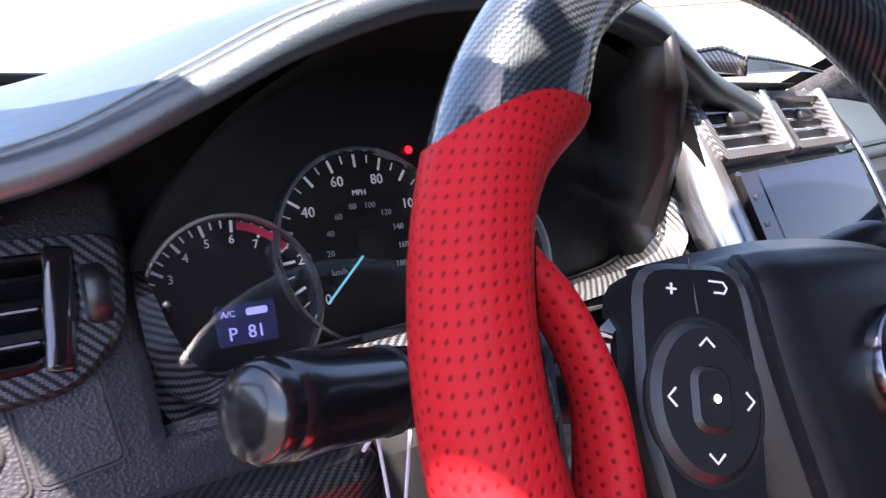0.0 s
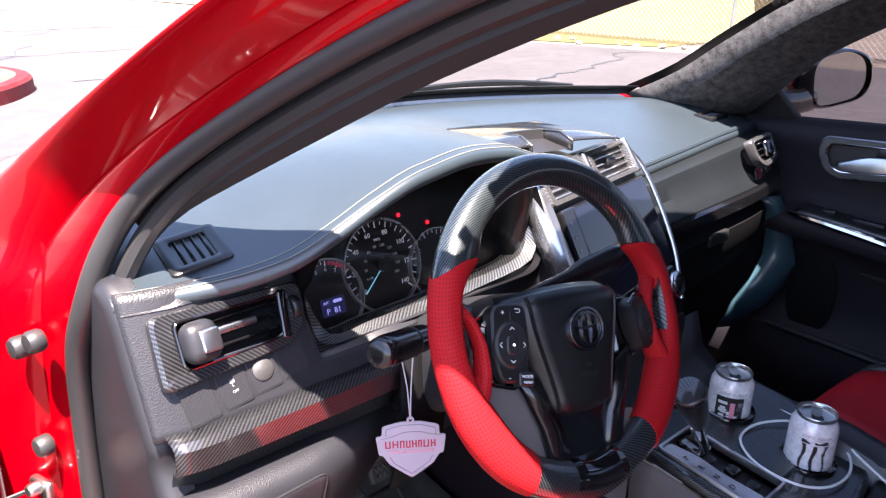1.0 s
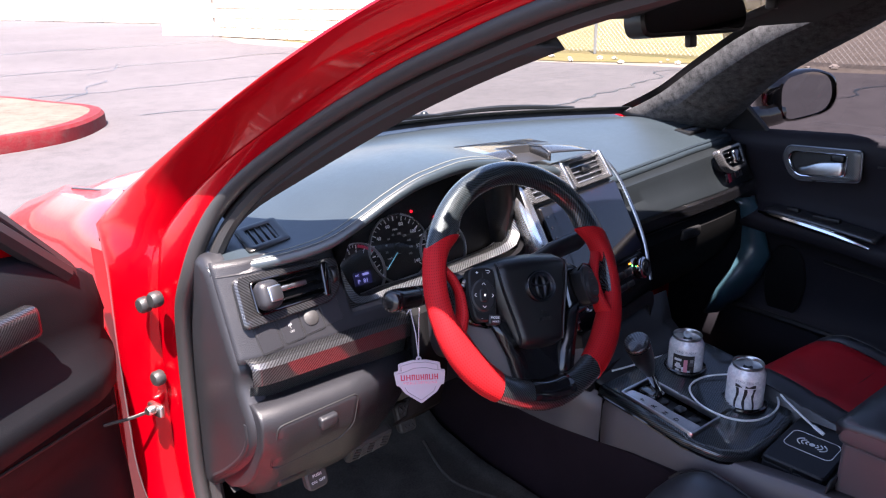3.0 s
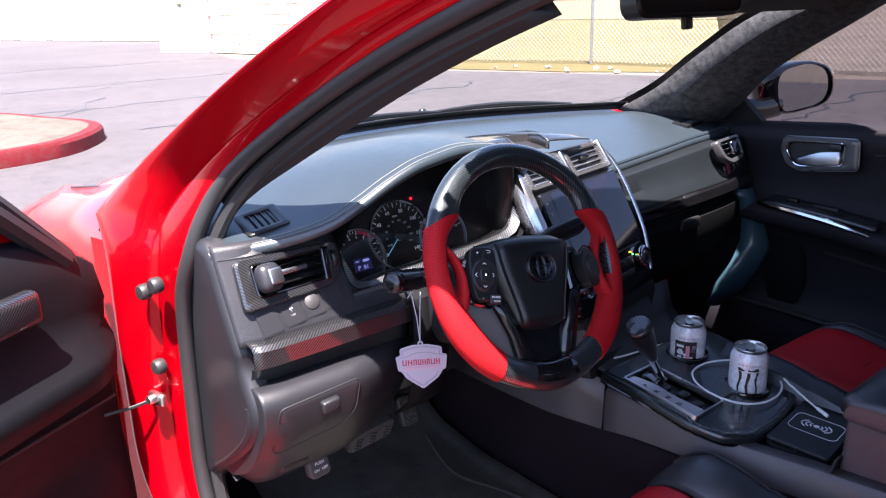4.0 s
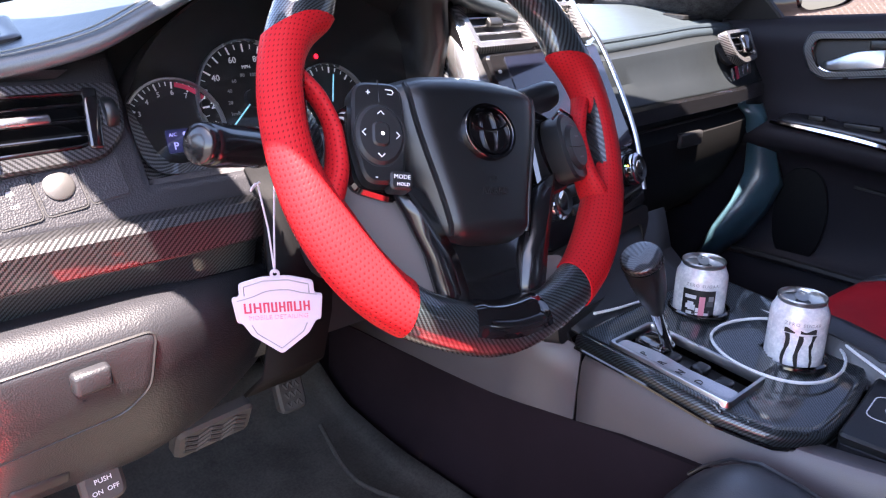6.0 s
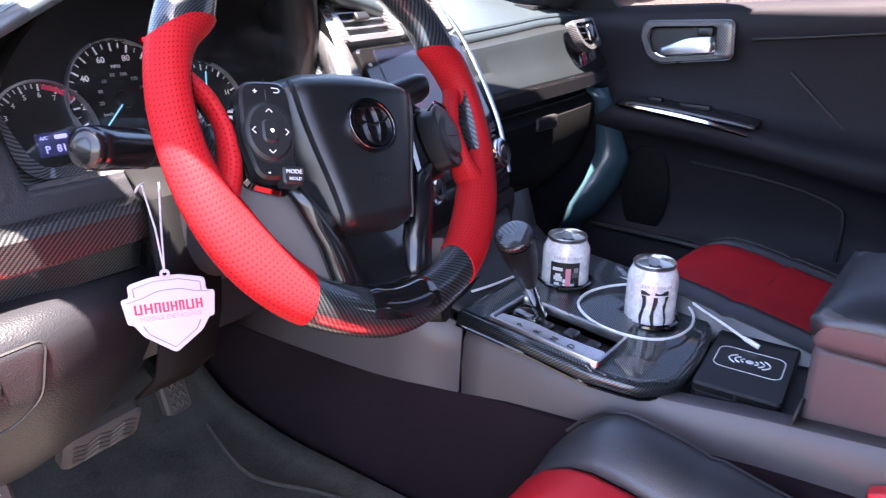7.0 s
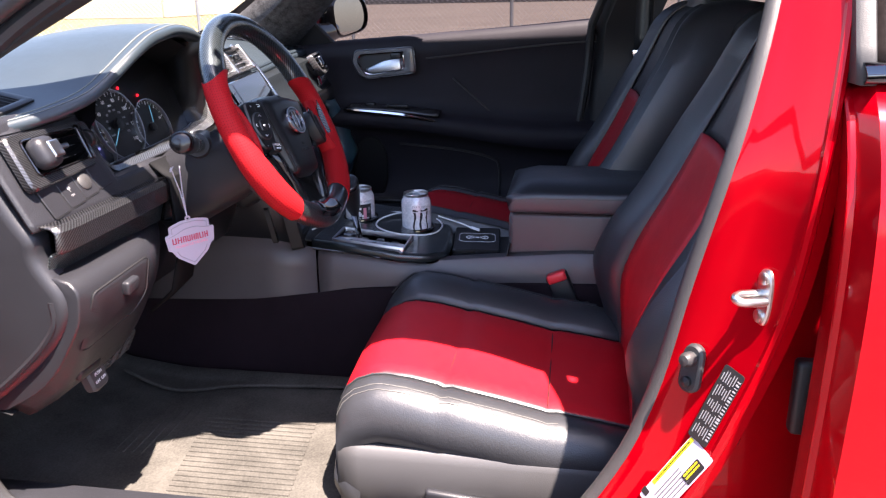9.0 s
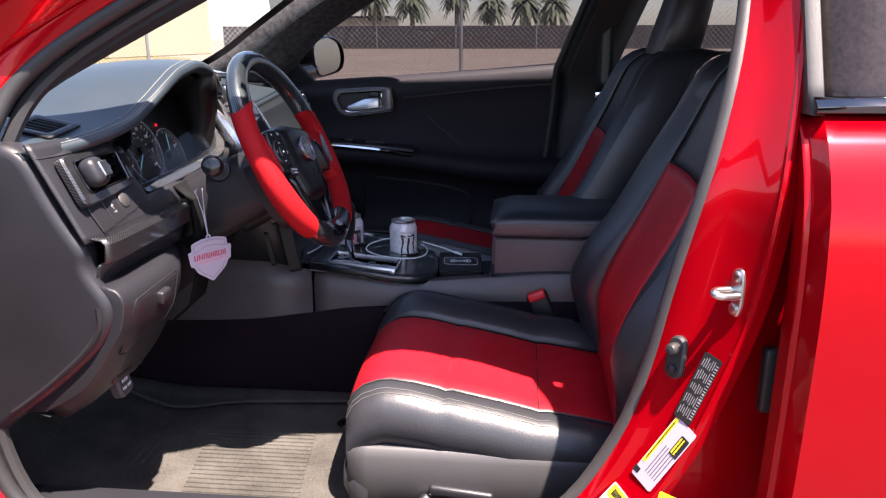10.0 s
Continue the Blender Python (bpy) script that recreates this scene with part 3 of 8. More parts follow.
# far dark-screened fence, palms and houses beyond it
far_fence = thing("screened_fence", None, "long dark cloth-screened fence across the dirt lot", "fence", kind="structure")
for i in range(9):
    a, b = Vector((88, 34 - i * 9, 0)), Vector((88, 25 - i * 9, 0))
    part("screen_panel", block((0.12, 8.9, 2.5), Matrix.Translation(((a.x + b.x) / 2, (a.y + b.y) / 2, 1.3)), 0.02, 1), "dark_screen", far_fence)
    part("post", tube([a, a + Vector((0, 0, 2.7))], 0.06, 6), "wire", far_fence)


def palm(x, y, h, seed):
    random.seed(seed)
    t = thing("palm_tree", Matrix.Translation((x, y, 0)), "tall palm tree with a shaggy grey-green crown", "tree", "palms beyond the fence")
    path = [Vector((0.15 * math.sin(s * 2 + seed), 0.1 * s, s * h)) for s in span(0, 1, 8)]
    part("trunk", tube(path, lambda s: 0.36 - 0.1 * s, 10), "bark", t, world_space=False)
    vs, fs = [], []
    for k in range(90):
        az, el = random.uniform(0, 6.283), random.uniform(-1.0, 1.2)
        ln = random.uniform(1.9, 2.8)
        d = Vector((math.cos(az), math.sin(az), 0))
        prev = None
        for q in range(7):
            s = q / 6
            p = path[-1] + d * (ln * s * math.cos(el * 0.8)) + Vector((0, 0, ln * (math.sin(el) * s - 0.75 * s * s)))
            w = 0.34 * math.sin(math.pi * (0.1 + 0.85 * s)) * (0.7 + 0.6 * random.random())
            side = Vector((-d.y, d.x, -0.4)) * w
            i = len(vs)
            vs += [p + side, p, p + Vector((d.y * w, -d.x * w, -0.4 * w))]
            if prev is not None:
                fs += [(prev, prev + 1, i + 1, i), (prev + 1, prev + 2, i + 2, i + 1)]
            prev = i
    me = bpy.data.meshes.new("crown")
    me.from_pydata([tuple(v) for v in vs], [], fs)
    me.materials.append(M["frond"])
    c = new("crown", me)
    c.parent = t
    return t


for i, (x, y, h) in enumerate(((104, 27, 6.5), (106, 19.5, 7.2), (100, 13.5, 6.6), (103, 3.5, 5.8), (104, -1.0, 6.0), (101, -4.5, 5.6), (108, 8.5, 7.5), (97, -12, 6.0))):
    palm(x, y, h, i)


def house(name, x0, x1, y0, y1, h, wall, label, roof=True, doors=()):
    t = thing(name, Matrix.Translation(((x0 + x1) / 2, (y0 + y1) / 2, 0)), label, "building")
    part("wall", block((x1 - x0, y1 - y0, h), Matrix.Translation(((x0 + x1) / 2, (y0 + y1) / 2, h / 2)), 0.05, 1), wall, t)
    if roof:
        part("roof", block((x1 - x0 + 0.8, y1 - y0 + 0.8, 0.35), Matrix.Translation(((x0 + x1) / 2, (y0 + y1) / 2, h + 0.18)), 0.05, 1), "trim", t, "dark flat roof edge")
    return t


house("yellow_house", 120, 130, 20, 29, 4.2, "tan", "pale yellow house with a dark roof beyond the palms")
house("tan_building", 44, 60, 24.3, 52, 9.0, "tan", "large plain tan building beyond the grass", False)

# white buildings ahead of the car
hall = thing("white_building", Matrix.Translation((11, 45, 0)), "long white stucco building with dark narrow door gaps", "building")
a, b = Vector((7.0, 58, 0)), Vector((13.4, 34.6, 0))
u = (b - a).normalized()
nrm = Vector((u.y, -u.x, 0))
ln = (b - a).length
MW = frame_of(a, u, (0, 0, 1))
part("wall", block((ln, 5.5, 3.0), MW @ Matrix.Translation((ln / 2, 2.75, -1.5)), 0.03, 1), "stucco", hall)
for s in (9.0, 12.5, 17.2):
    part("door", block((0.5, 2.2, 0.1), MW @ Matrix.Translation((s, 1.1, 0.02)), 0.01, 1), "ink_grey", hall, "narrow grey door")
shed = thing("white_shed", Matrix.Translation((9.6, 24.8, 0)), "small white storage shed with a grey skirting", "shed")
ms = frame_of((8.9, 25.6, 0), (0.55, -1.0, 0), (0, 0, 1))
part("wall", block((2.0, 3.4, 2.0), ms @ Matrix.Translation((1.0, 1.78, -1.0)), 0.02, 1), "stucco", shed)
part("skirting", block((2.04, 0.1, 2.04), ms @ Matrix.Translation((1.0, 0.05, -1.0)), 0.01, 1), "ink_grey", shed)
part("sign", block((0.16, 0.1, 0.02), ms @ Matrix.Translation((1.0, 1.5, 0.02)), 0.002, 1), "frond", shed, "small green notice")
bw = thing("block_wall", Matrix.Translation((10.4, 20, 0)), "sun-bleached block wall with pale patches", "wall")
mb = frame_of((9.9, 24.0, 0), (0.16, -1.0, 0), (0, 0, 1))
part("wall_core", block((8.7, 2.56, 0.2), mb @ Matrix.Translation((4.35, 1.28, -0.16)), 0.01, 1), "block", bw)
for r in range(9):
    for c in range(15):
        part("block", block((0.55, 0.27, 0.3), mb @ Matrix.Translation((0.3 + c * 0.565 + (r % 2) * 0.28, 0.14 + r * 0.285, -0.15)), 0.012, 1), "block", bw)

# ---- the car: shell ----
car = thing("saloon", Matrix.Translation((MID, 0.3, 0)), "glossy red four-door saloon body with the driver door open", "car")

# seal of the driver door opening, front and rear
SEAL_A = bezier_path([(0.086, -0.56, 1.352), (0.080, -0.385, 1.352), (0.076, -0.275, 1.344), (0.066, -0.183, 1.324), (0.059, -0.128, 1.310), (0.050, -0.068, 1.291), (0.039, 0.0, 1.266), (0.024, 0.077, 1.235), (0.005, 0.163, 1.194), (-0.020, 0.260, 1.140), (-0.048, 0.352, 1.080), (-0.072, 0.402, 1.030), (-0.095, 0.425, 0.980), (-0.112, 0.442, 0.925), (-0.120, 0.466, 0.864), (-0.120, 0.483, 0.772), (-0.120, 0.491, 0.656), (-0.120, 0.494, 0.535), (-0.118, 0.46, 0.43), (-0.112, 0.40, 0.395)], 4)
sx = through_points((0.40, 0.60, 0.90, 1.00, 1.14, 1.335), (-0.075, -0.075, -0.082, -0.065, -0.005, 0.086))
sy = through_points((0.40, 0.455, 0.512, 0.585, 0.67, 0.784, 0.898, 1.0, 1.14, 1.335), (-0.30, -0.359, -0.396, -0.431, -0.456, -0.478, -0.504, -0.528, -0.555, -0.57))
SEAL_B = [Vector((sx(z), sy(z), z)) for z in span(0.40, 1.352, 36)]
part("door_seal", tube(SEAL_A, 0.0125, 10), "rubber", car, "black rubber door seal")
part("seal_lip", tube([p + Vector((0.022, -0.012, -0.012)) for p in SEAL_A], 0.011, 8), "rubber", car, "black cloth-covered inner lip")
part("door_seal", tube(SEAL_B, 0.0115, 10), "seal", car, "grey rubber door seal")
part("seal_lip", tube([p + Vector((0.02, -0.012, 0)) for p in SEAL_B], 0.009, 8), "rubber", car)
SILL = [Vector((-0.112 + 0.037 * s, 0.40 - 0.70 * s, 0.395 + 0.005 * s)) for s in span(0, 1, 10)]
part("sill_seal", tube(SILL, 0.0125, 10), "rubber", car)

# front pillar and hinge face in red paint
def resample(line, m):
    L = [0.0]
    for a, b in zip(line, line[1:]):
        L.append(L[-1] + (b - a).length)
    out = []
    for s in span(0, L[-1], m):
        i = max(k for k in range(len(L)) if L[k] <= s + 1e-9)
        i = min(i, len(line) - 2)
        out.append(line[i].lerp(line[i + 1], (s - L[i]) / max(1e-9, L[i + 1] - L[i])))
    return out


OUT_HI = bezier_path([(0.055, -0.56, 1.398), (0.045, -0.30, 1.393), (0.028, -0.12, 1.368), (0.0, 0.049, 1.323), (-0.013, 0.125, 1.294), (-0.033, 0.219, 1.251), (-0.060, 0.325, 1.194), (-0.095, 0.447, 1.119), (-0.138, 0.595, 1.027), (-0.172, 0.668, 0.962)], 5)
PILLAR_EYE = Vector((-0.43, -0.53, 1.262))
OUT_HI = [p.lerp(PILLAR_EYE, 0.07 * smooth_step((p.y + 0.08) / 0.26) * smooth_step((0.60 - p.y) / 0.34)) for p in OUT_HI]
OUT_LO = bezier_path([(-0.172, 0.668, 0.962), (-0.180, 0.610, 0.900), (-0.185, 0.600, 0.780), (-0.186, 0.600, 0.640), (-0.184, 0.595, 0.520), (-0.170, 0.52, 0.41), (-0.15, 0.40, 0.385)], 5)
hi = [p for p in SEAL_A if p.z > 0.955]
lo = [p for p in SEAL_A if p.z <= 0.965]
S_LINE = resample(hi, 40) + resample([hi[-1]] + lo, 24)[1:]
O_LINE = resample(OUT_HI, 40) + resample(OUT_LO, 24)[1:]


def eased(line, passes):
    """The line with its small kinks taken out."""
    for _ in range(passes):
        line = [line[0]] + [line[i - 1] * 0.25 + line[i] * 0.5 + line[i + 1] * 0.25 for i in range(1, len(line) - 1)] + [line[-1]]
    return line


S_LINE = eased(S_LINE[:40], 6) + S_LINE[40:]
O_LINE = eased(O_LINE[:38], 14) + O_LINE[38:]


def pillar_row(k, bulge):
    return [a.lerp(b, k) + Vector((-0.72, -0.35, 0.45)) * bulge for a, b in zip(S_LINE, O_LINE)]


ROWS_P = [pillar_row(k, b) for k, b in ((0.0, 0.0), (0.05, 0.007), (0.12, 0.009), (0.26, 0.0085), (0.31, 0.006), (0.34, 0.0015), (0.37, 0.006), (0.42, 0.012), (0.56, 0.0195), (0.72, 0.024), (0.85, 0.0235), (0.94, 0.016), (0.985, 0.006), (1.0, 0.0))]
part("front_pillar", strip_of(ROWS_P), "paint", car, "glossy red painted front pillar", sharp=50)
# the pillar's outer skin down to the screen's edge
SCREEN_L = bezier_path([(0.16, 0.02, 1.335), (0.12, 0.297, 1.245), (0.079, 0.475, 1.145), (0.043, 0.615, 1.055), (0.012, 0.76, 0.985)], 6)
DOOR_EYE = PILLAR_EYE
upper_r, screen_r = resample([p for p in OUT_HI if p.y > -0.02], 20), [p.lerp(DOOR_EYE, 0.14) for p in resample(SCREEN_L, 20)]
part("pillar_skin", strip_of([upper_r, [a.lerp(b, 0.5) + Vector((-0.004, 0.0, 0.012)) for a, b in zip(upper_r, screen_r)], screen_r]), "paint", car)
# inner cover of the front pillar
COVER_IN = bezier_path([(0.175, -0.03, 1.262), (0.162, 0.046, 1.234), (0.145, 0.127, 1.200), (0.125, 0.219, 1.157), (0.099, 0.323, 1.101), (0.074, 0.440, 1.038), (0.048, 0.525, 0.988), (0.020, 0.575, 0.945)], 5)
seal_up = resample([p for p in SEAL_A if p.z > 0.945 and p.y > -0.06], 20)
cov = [p.lerp(DOOR_EYE, 0.13) for p in resample(COVER_IN, 20)]
part("pillar_cover", strip_of([[p + Vector((0.018, -0.006, -0.012)) for p in seal_up], [a.lerp(b, 0.4) + Vector((0.006, -0.012, -0.012)) for a, b in zip(seal_up, cov)], cov, [a.lerp(b, 0.7) + Vector((0.0, 0.01, 0.004)) for a, b in zip(cov, screen_r)], [p + Vector((0.006, -0.006, -0.008)) for p in screen_r]]), "headliner", car, "dark cloth pillar cover", solid=0.005)


def put(bm, m):
    bm.transform(m)
    return bm


# hinge hardware on the pillar
for y, z, x in ((0.470, 0.889, -0.150), (0.503, 0.872, -0.158), (0.512, 0.741, -0.150)):
    part("hinge_bolt", put(lathe([(0.0, 0.0), (0.011, 0.0), (0.0125, 0.003), (0.0125, 0.013), (0.010, 0.0165), (0.004, 0.0175), (0, 0.0175)], 16), frame_of((x, y, z), (0.2, -1, 0), (0, 0, 1))), "rubber", car, "grey rubber-capped bolt")
strap = part("check_strap", tube(bezier_path([(-0.165, 0.525, 0.682), (-0.20, 0.535, 0.674), (-0.23, 0.55, 0.668), (-0.26, 0.56, 0.664)], 5), 0.003, 8, flat=0.6), "trim_dark", car, "dark door check strap")
part("strap_bracket", put(block((0.036, 0.022, 0.012), None, 0.005), frame_of((-0.165, 0.52, 0.683), (0.3, -1, 0), (0, 0.25, 1))), "steel", strap)
part("strap_pin", put(lathe([(0, 0), (0.008, 0), (0.008, 0.010), (0.006, 0.013), (0, 0.013)], 14), frame_of((-0.17, 0.515, 0.688), (0.3, -1, 0), (0, 0.25, 1))), "steel", strap)

# rear jamb of the driver opening
jo = through_points((0.40, 0.511, 0.647, 0.80, 0.943, 1.134, 1.335), (-0.36, -0.452, -0.508, -0.55, -0.566, -0.585, -0.60))
jx = through_points((0.40, 0.65, 0.90, 1.0, 1.14, 1.335), (-0.118, -0.13, -0.135, -0.118, -0.07, 0.015))
JZ = span(0.40, 1.352, 36)
rows = [[Vector((sx(z) - 0.006, sy(z) + 0.004, z)) for z in JZ],
        [Vector((sx(z) - 0.022, sy(z) - 0.010, z)) for z in JZ],
        [Vector((sx(z) * 0.5 + jx(z) * 0.5 + 0.004, sy(z) * 0.5 + jo(z) * 0.5, z)) for z in JZ],
        [Vector((jx(z), jo(z), z)) for z in JZ],
        [Vector((jx(z) - 0.012, jo(z) - 0.012, z)) for z in JZ],
        [Vector((jx(z) - 0.004, jo(z) - 0.035, z)) for z in JZ],
        [Vector((jx(z) + 0.075, jo(z) - 0.045, z)) for z in JZ]]
part("centre_pillar", strip_of(rows), "paint", car, "glossy red painted door jamb", sharp=50)
part("jamb_flange", tube([Vector((jx(z) - 0.010, jo(z) - 0.016, z)) for z in JZ], 0.006, 8), "paint", car)
for z in (0.985, 0.935, 0.60):
    part("jamb_bolt", put(lathe([(0, 0), (0.011, 0), (0.011, 0.004), (0.007, 0.007), (0, 0.007)], 6), frame_of((jx(z) + 0.040, jo(z) - 0.047, z), (1, 0, 0), (0, 0, 1))), "paint", car)
# jamb well in front of the rear door
part("jamb_well", strip_of([rows[6], [Vector((jx(z) + 0.085, -0.68, z)) for z in JZ]]), "paint", car)
sk = thing("door_striker", Matrix.Translation((-0.136, -0.542, 0.792)), "zinc door striker loop bolted to the red jamb", "door striker")
ms = frame_of((-0.132, -0.545, 0.792), (-0.94, -0.35, 0), (0.08, 0, 1)) @ Matrix.Scale(0.8, 4)
part("striker_plate", plate(round_poly([(-0.014, -0.036), (0.006, -0.04), (0.014, -0.02), (0.014, 0.02), (0.006, 0.04), (-0.014, 0.036), (-0.02, 0.0)], 0.012), 0.005, ms, 0.002), "steel", sk)
part("striker_loop", put(tube(bezier_path([(-0.007, 0.003, 0.0), (-0.007, 0.003, 0.020), (-0.006, 0.003, 0.036), (0.0, 0.001, 0.043), (0.006, -0.002, 0.036), (0.007, -0.003, 0.020), (0.007, -0.003, 0.0)], 5), 0.0062, 10), ms), "steel", sk)
for dy in (-0.026, 0.026):
    part("striker_screw", put(lathe([(0, 0.004), (0.009, 0.004), (0.009, 0.008), (0.006, 0.0095), (0, 0.0085)], 14), ms @ Matrix.Translation((-0.002, dy, 0))), "steel", sk)
def jamb_frame(z, k=0.55):
    """Axes of the jamb's face at a height."""
    def at(q):
        return Vector((sx(q) * (1 - k) + jx(q) * k, sy(q) * (1 - k) + jo(q) * k, q))
    up = (at(z + 0.02) - at(z - 0.02)).normalized()
    across = Vector((jx(z) - sx(z), jo(z) - sy(z), 0)).normalized()
    m = frame_of(at(z), across, up)
    if m.to_3x3().col[2].x > 0:
        m = frame_of(at(z), -across, up)
    return m


mw = jamb_frame(0.692, 0.42) @ Matrix.Translation((0, 0, 0.003))
sw = thing("door_lamp_switch", Matrix.Translation((-0.088, -0.496, 0.709)), "black rubber courtesy-light switch on the red jamb", "switch")
part("switch_base", plate(rounded(0.026, 0.058, 0.012), 0.008, mw, 0.003), "rubber", sw)
part("plunger", put(lathe([(0, 0), (0.0085, 0), (0.0085, 0.012), (0.006, 0.017), (0, 0.018)], 14), mw @ Matrix.Translation((0, 0.012, 0.006))), "rubber", sw)
part("screw", put(lathe([(0, 0), (0.006, 0), (0.006, 0.009), (0, 0.011)], 12), mw @ Matrix.Translation((0, -0.015, 0.004))), "satin", sw)


def sticker(z, w, h, base, label, bars, lift=0.003, k=0.55, slant=0.0):
    m = jamb_frame(z, k)
    out_ = Vector((jx(z) - sx(z), jo(z) - sy(z), 0)).normalized()
    m = m @ Matrix.Rotation(slant * (-1 if m.to_3x3().col[0].dot(out_) > 0 else 1), 4, "Z")
    t = thing("warning_sticker", Matrix.Translation(m.translation), label, "sticker", "stickers on the door jamb")
    part("backing", plate(rounded(w, h, 0.003, 2), 0.0004, m @ Matrix.Translation((0, 0, lift))), base, t)
    for x, y, bw_, bh_, mat_ in bars:
        part("printed_bar", plate(rounded(bw_, bh_, min(bw_, bh_) * 0.1, 1), 0.0003, m @ Matrix.Translation((x, y, lift + 0.0005))), mat_, t)
    return t


random.seed(3)
sticker(0.660, 0.026, 0.098, "ink_black", "black data label with fine pale print", [(-0.0095 + 0.0030 * i, -0.036 + 0.018 * j + random.uniform(-0.002, 0.002), 0.0009, random.uniform(0.008, 0.015), "ink_grey") for i in range(6) for j in range(5)] + [(0.0098, -0.040 + 0.0042 * j, 0.0040, random.uniform(0.0008, 0.0026), "ink_grey") for j in range(20)], k=0.95, slant=0.28)
sticker(0.562, 0.036, 0.108, "card", "white tyre label with yellow warning panels", [(-0.0145, 0.012, 0.005, 0.080, "ink_yellow"), (-0.0145, 0.012, 0.0022, 0.070, "ink_black"), (0.010, 0.024, 0.013, 0.032, "ink_black"), (0.010, 0.024, 0.0022, 0.026, "ink_yellow"), (0.006, 0.024, 0.0022, 0.026, "ink_yellow"), (-0.015, -0.044, 0.009, 0.009, "ink_black")] + [(-0.004 + 0.0042 * i, -0.012, 0.0012, 0.05, "ink_dim") for i in range(5)], k=0.95, slant=0.45)
sticker(0.462, 0.046, 0.075, "card", "white airbag label with a yellow warning head", [(0.0, 0.026, 0.042, 0.02, "ink_yellow"), (-0.006, 0.026, 0.02, 0.011, "ink_black"), (0.0, -0.008, 0.018, 0.018, "ink_red"), (0.0, -0.008, 0.014, 0.014, "card")], k=0.85, slant=0.45)
sticker(0.50, 0.05, 0.04, "ink_yellow", "plain yellow label with fine print", [(0.012 + 0.0, 0.004 * i - 0.012, 0.02, 0.0016, "ink_dim") for i in range(6)], k=1.80, lift=0.016)

# Unseen strip, added and tapered to stop stray sun on the driver seat.
part("roof_rail", strip_of([[Vector((x + (0.060 - x) * ease * (1 - smooth_step((-0.38 - y) / 0.25)), y, z)) for y in span(-0.30, -1.2, 26)] for x, z, ease in ((0.026, 1.352, 1.0), (0.05, 1.362, 0.6), (0.18, 1.372, 0.0))]), "headliner", car, "unseen strip added under the roof rail to block sun", solid=0.006)

# sill, floor, bulkheads
part("sill", strip_of([[Vector((x, y, z)) for y in span(0.62, -0.62, 12)] for x, z in ((-0.20, 0.20), (-0.195, 0.36), (-0.17, 0.385), (-0.125, 0.392), (-0.09, 0.39))]), "paint", car, "red painted sill")
part("sill_plate", strip_of([[Vector((x, y, z)) for y in span(0.52, -0.50, 12)] for x, z in ((-0.100, 0.398), (-0.06, 0.402), (-0.03, 0.40), (-0.015, 0.375), (-0.01, 0.30))]), "trim", car, "grey scuff plate", solid=0.004)
part("floor_pan", strip_of([[Vector((x, y, z)) for x in span(-0.05, 1.47, 20)] for y, z in ((-1.6, 0.30), (-0.6, 0.29), (0.30, 0.29), (0.62, 0.31), (0.80, 0.42), (0.90, 0.60), (0.93, 0.95))]), "carpet", car, "black carpeted floor")
part("rear_bulkhead", strip_of([[Vector((x, y, z)) for x in span(-0.12, 1.42, 8)] for y, z in ((-1.3, 0.3), (-1.35, 0.6), (-1.6, 1.05), (-1.75, 1.08))]), "trim_dark", car)

# roof
def roof_z(x, y):
    return 1.415 - 0.06 * abs((x - MID) / 0.62) ** 2.4 - 0.05 * smooth_step((y + 0.15) / 0.3) - 0.03 * smooth_step((-0.9 - y) / 0.8)


RX = span(0.045, 2 * MID - 0.045, 24)
part("roof", sheet(lambda x, y: (x, y, roof_z(x, y) + 0.012), RX, span(0.06, -1.7, 18)), "paint", car, "red painted roof", solid=0.01)
part("headliner", sheet(lambda x, y: (x, y, roof_z(x, y) - 0.035), span(0.075, 2 * MID - 0.075, 24), span(0.05, -1.6, 18)), "headliner", car, "black cloth headliner")
part("roof_rail", strip_of([[Vector((x, y, z)) for y in span(0.06, -1.6, 14)] for x, z in ((0.06, 1.392), (0.048, 1.380), (0.055, 1.362), (0.085, 1.352), (0.10, 1.355))]), "paint", car, "red painted roof rail")
part("rear_pillar", strip_of([[Vector((0.05, -1.45, 1.36)), Vector((-0.14, -1.75, 1.0))], [Vector((0.06, -1.7, 1.36)), Vector((-0.12, -2.3, 1.0))]]), "paint", car, solid=0.02)

# windscreen with its cowl and wipers
BASE_Y = lambda x: 0.745 + 0.23 * (1 - ((x - MID) / 0.64) ** 2)
HEAD_Y = lambda x: 0.03 + 0.10 * (1 - ((x - MID) / 0.5) ** 2)
glass_fn = lambda a, s: Vector((MID + a * (0.64 - 0.15 * s), BASE_Y(MID + a * 0.64) * (1 - s) + HEAD_Y(MID + a * 0.49) * s, 0.985 + 0.36 * s + 0.055 * math.sin(math.pi * s) * (1 - 0.4 * abs(a))))
wsc = part("windscreen", sheet(glass_fn, span(-1, 1, 20), span(0, 1, 10)), "glass_front", car, "clear windscreen")
wsc.visible_shadow = False
part("windscreen_edge", sheet(lambda a, s: glass_fn(a, s) + Vector((0, 0.004, 0.004)), span(-1, 1, 20), span(-0.02, 0.03, 2)), "satin", car, "black printed glass edge", solid=0.003)
part("header_trim", sheet(lambda a, s: glass_fn(a, 0.885 + 0.165 * s) + Vector((0, -0.008, -0.010 - 0.01 * s)), span(-1, 1, 20), span(0, 1, 3)), "headliner", car, solid=0.01)
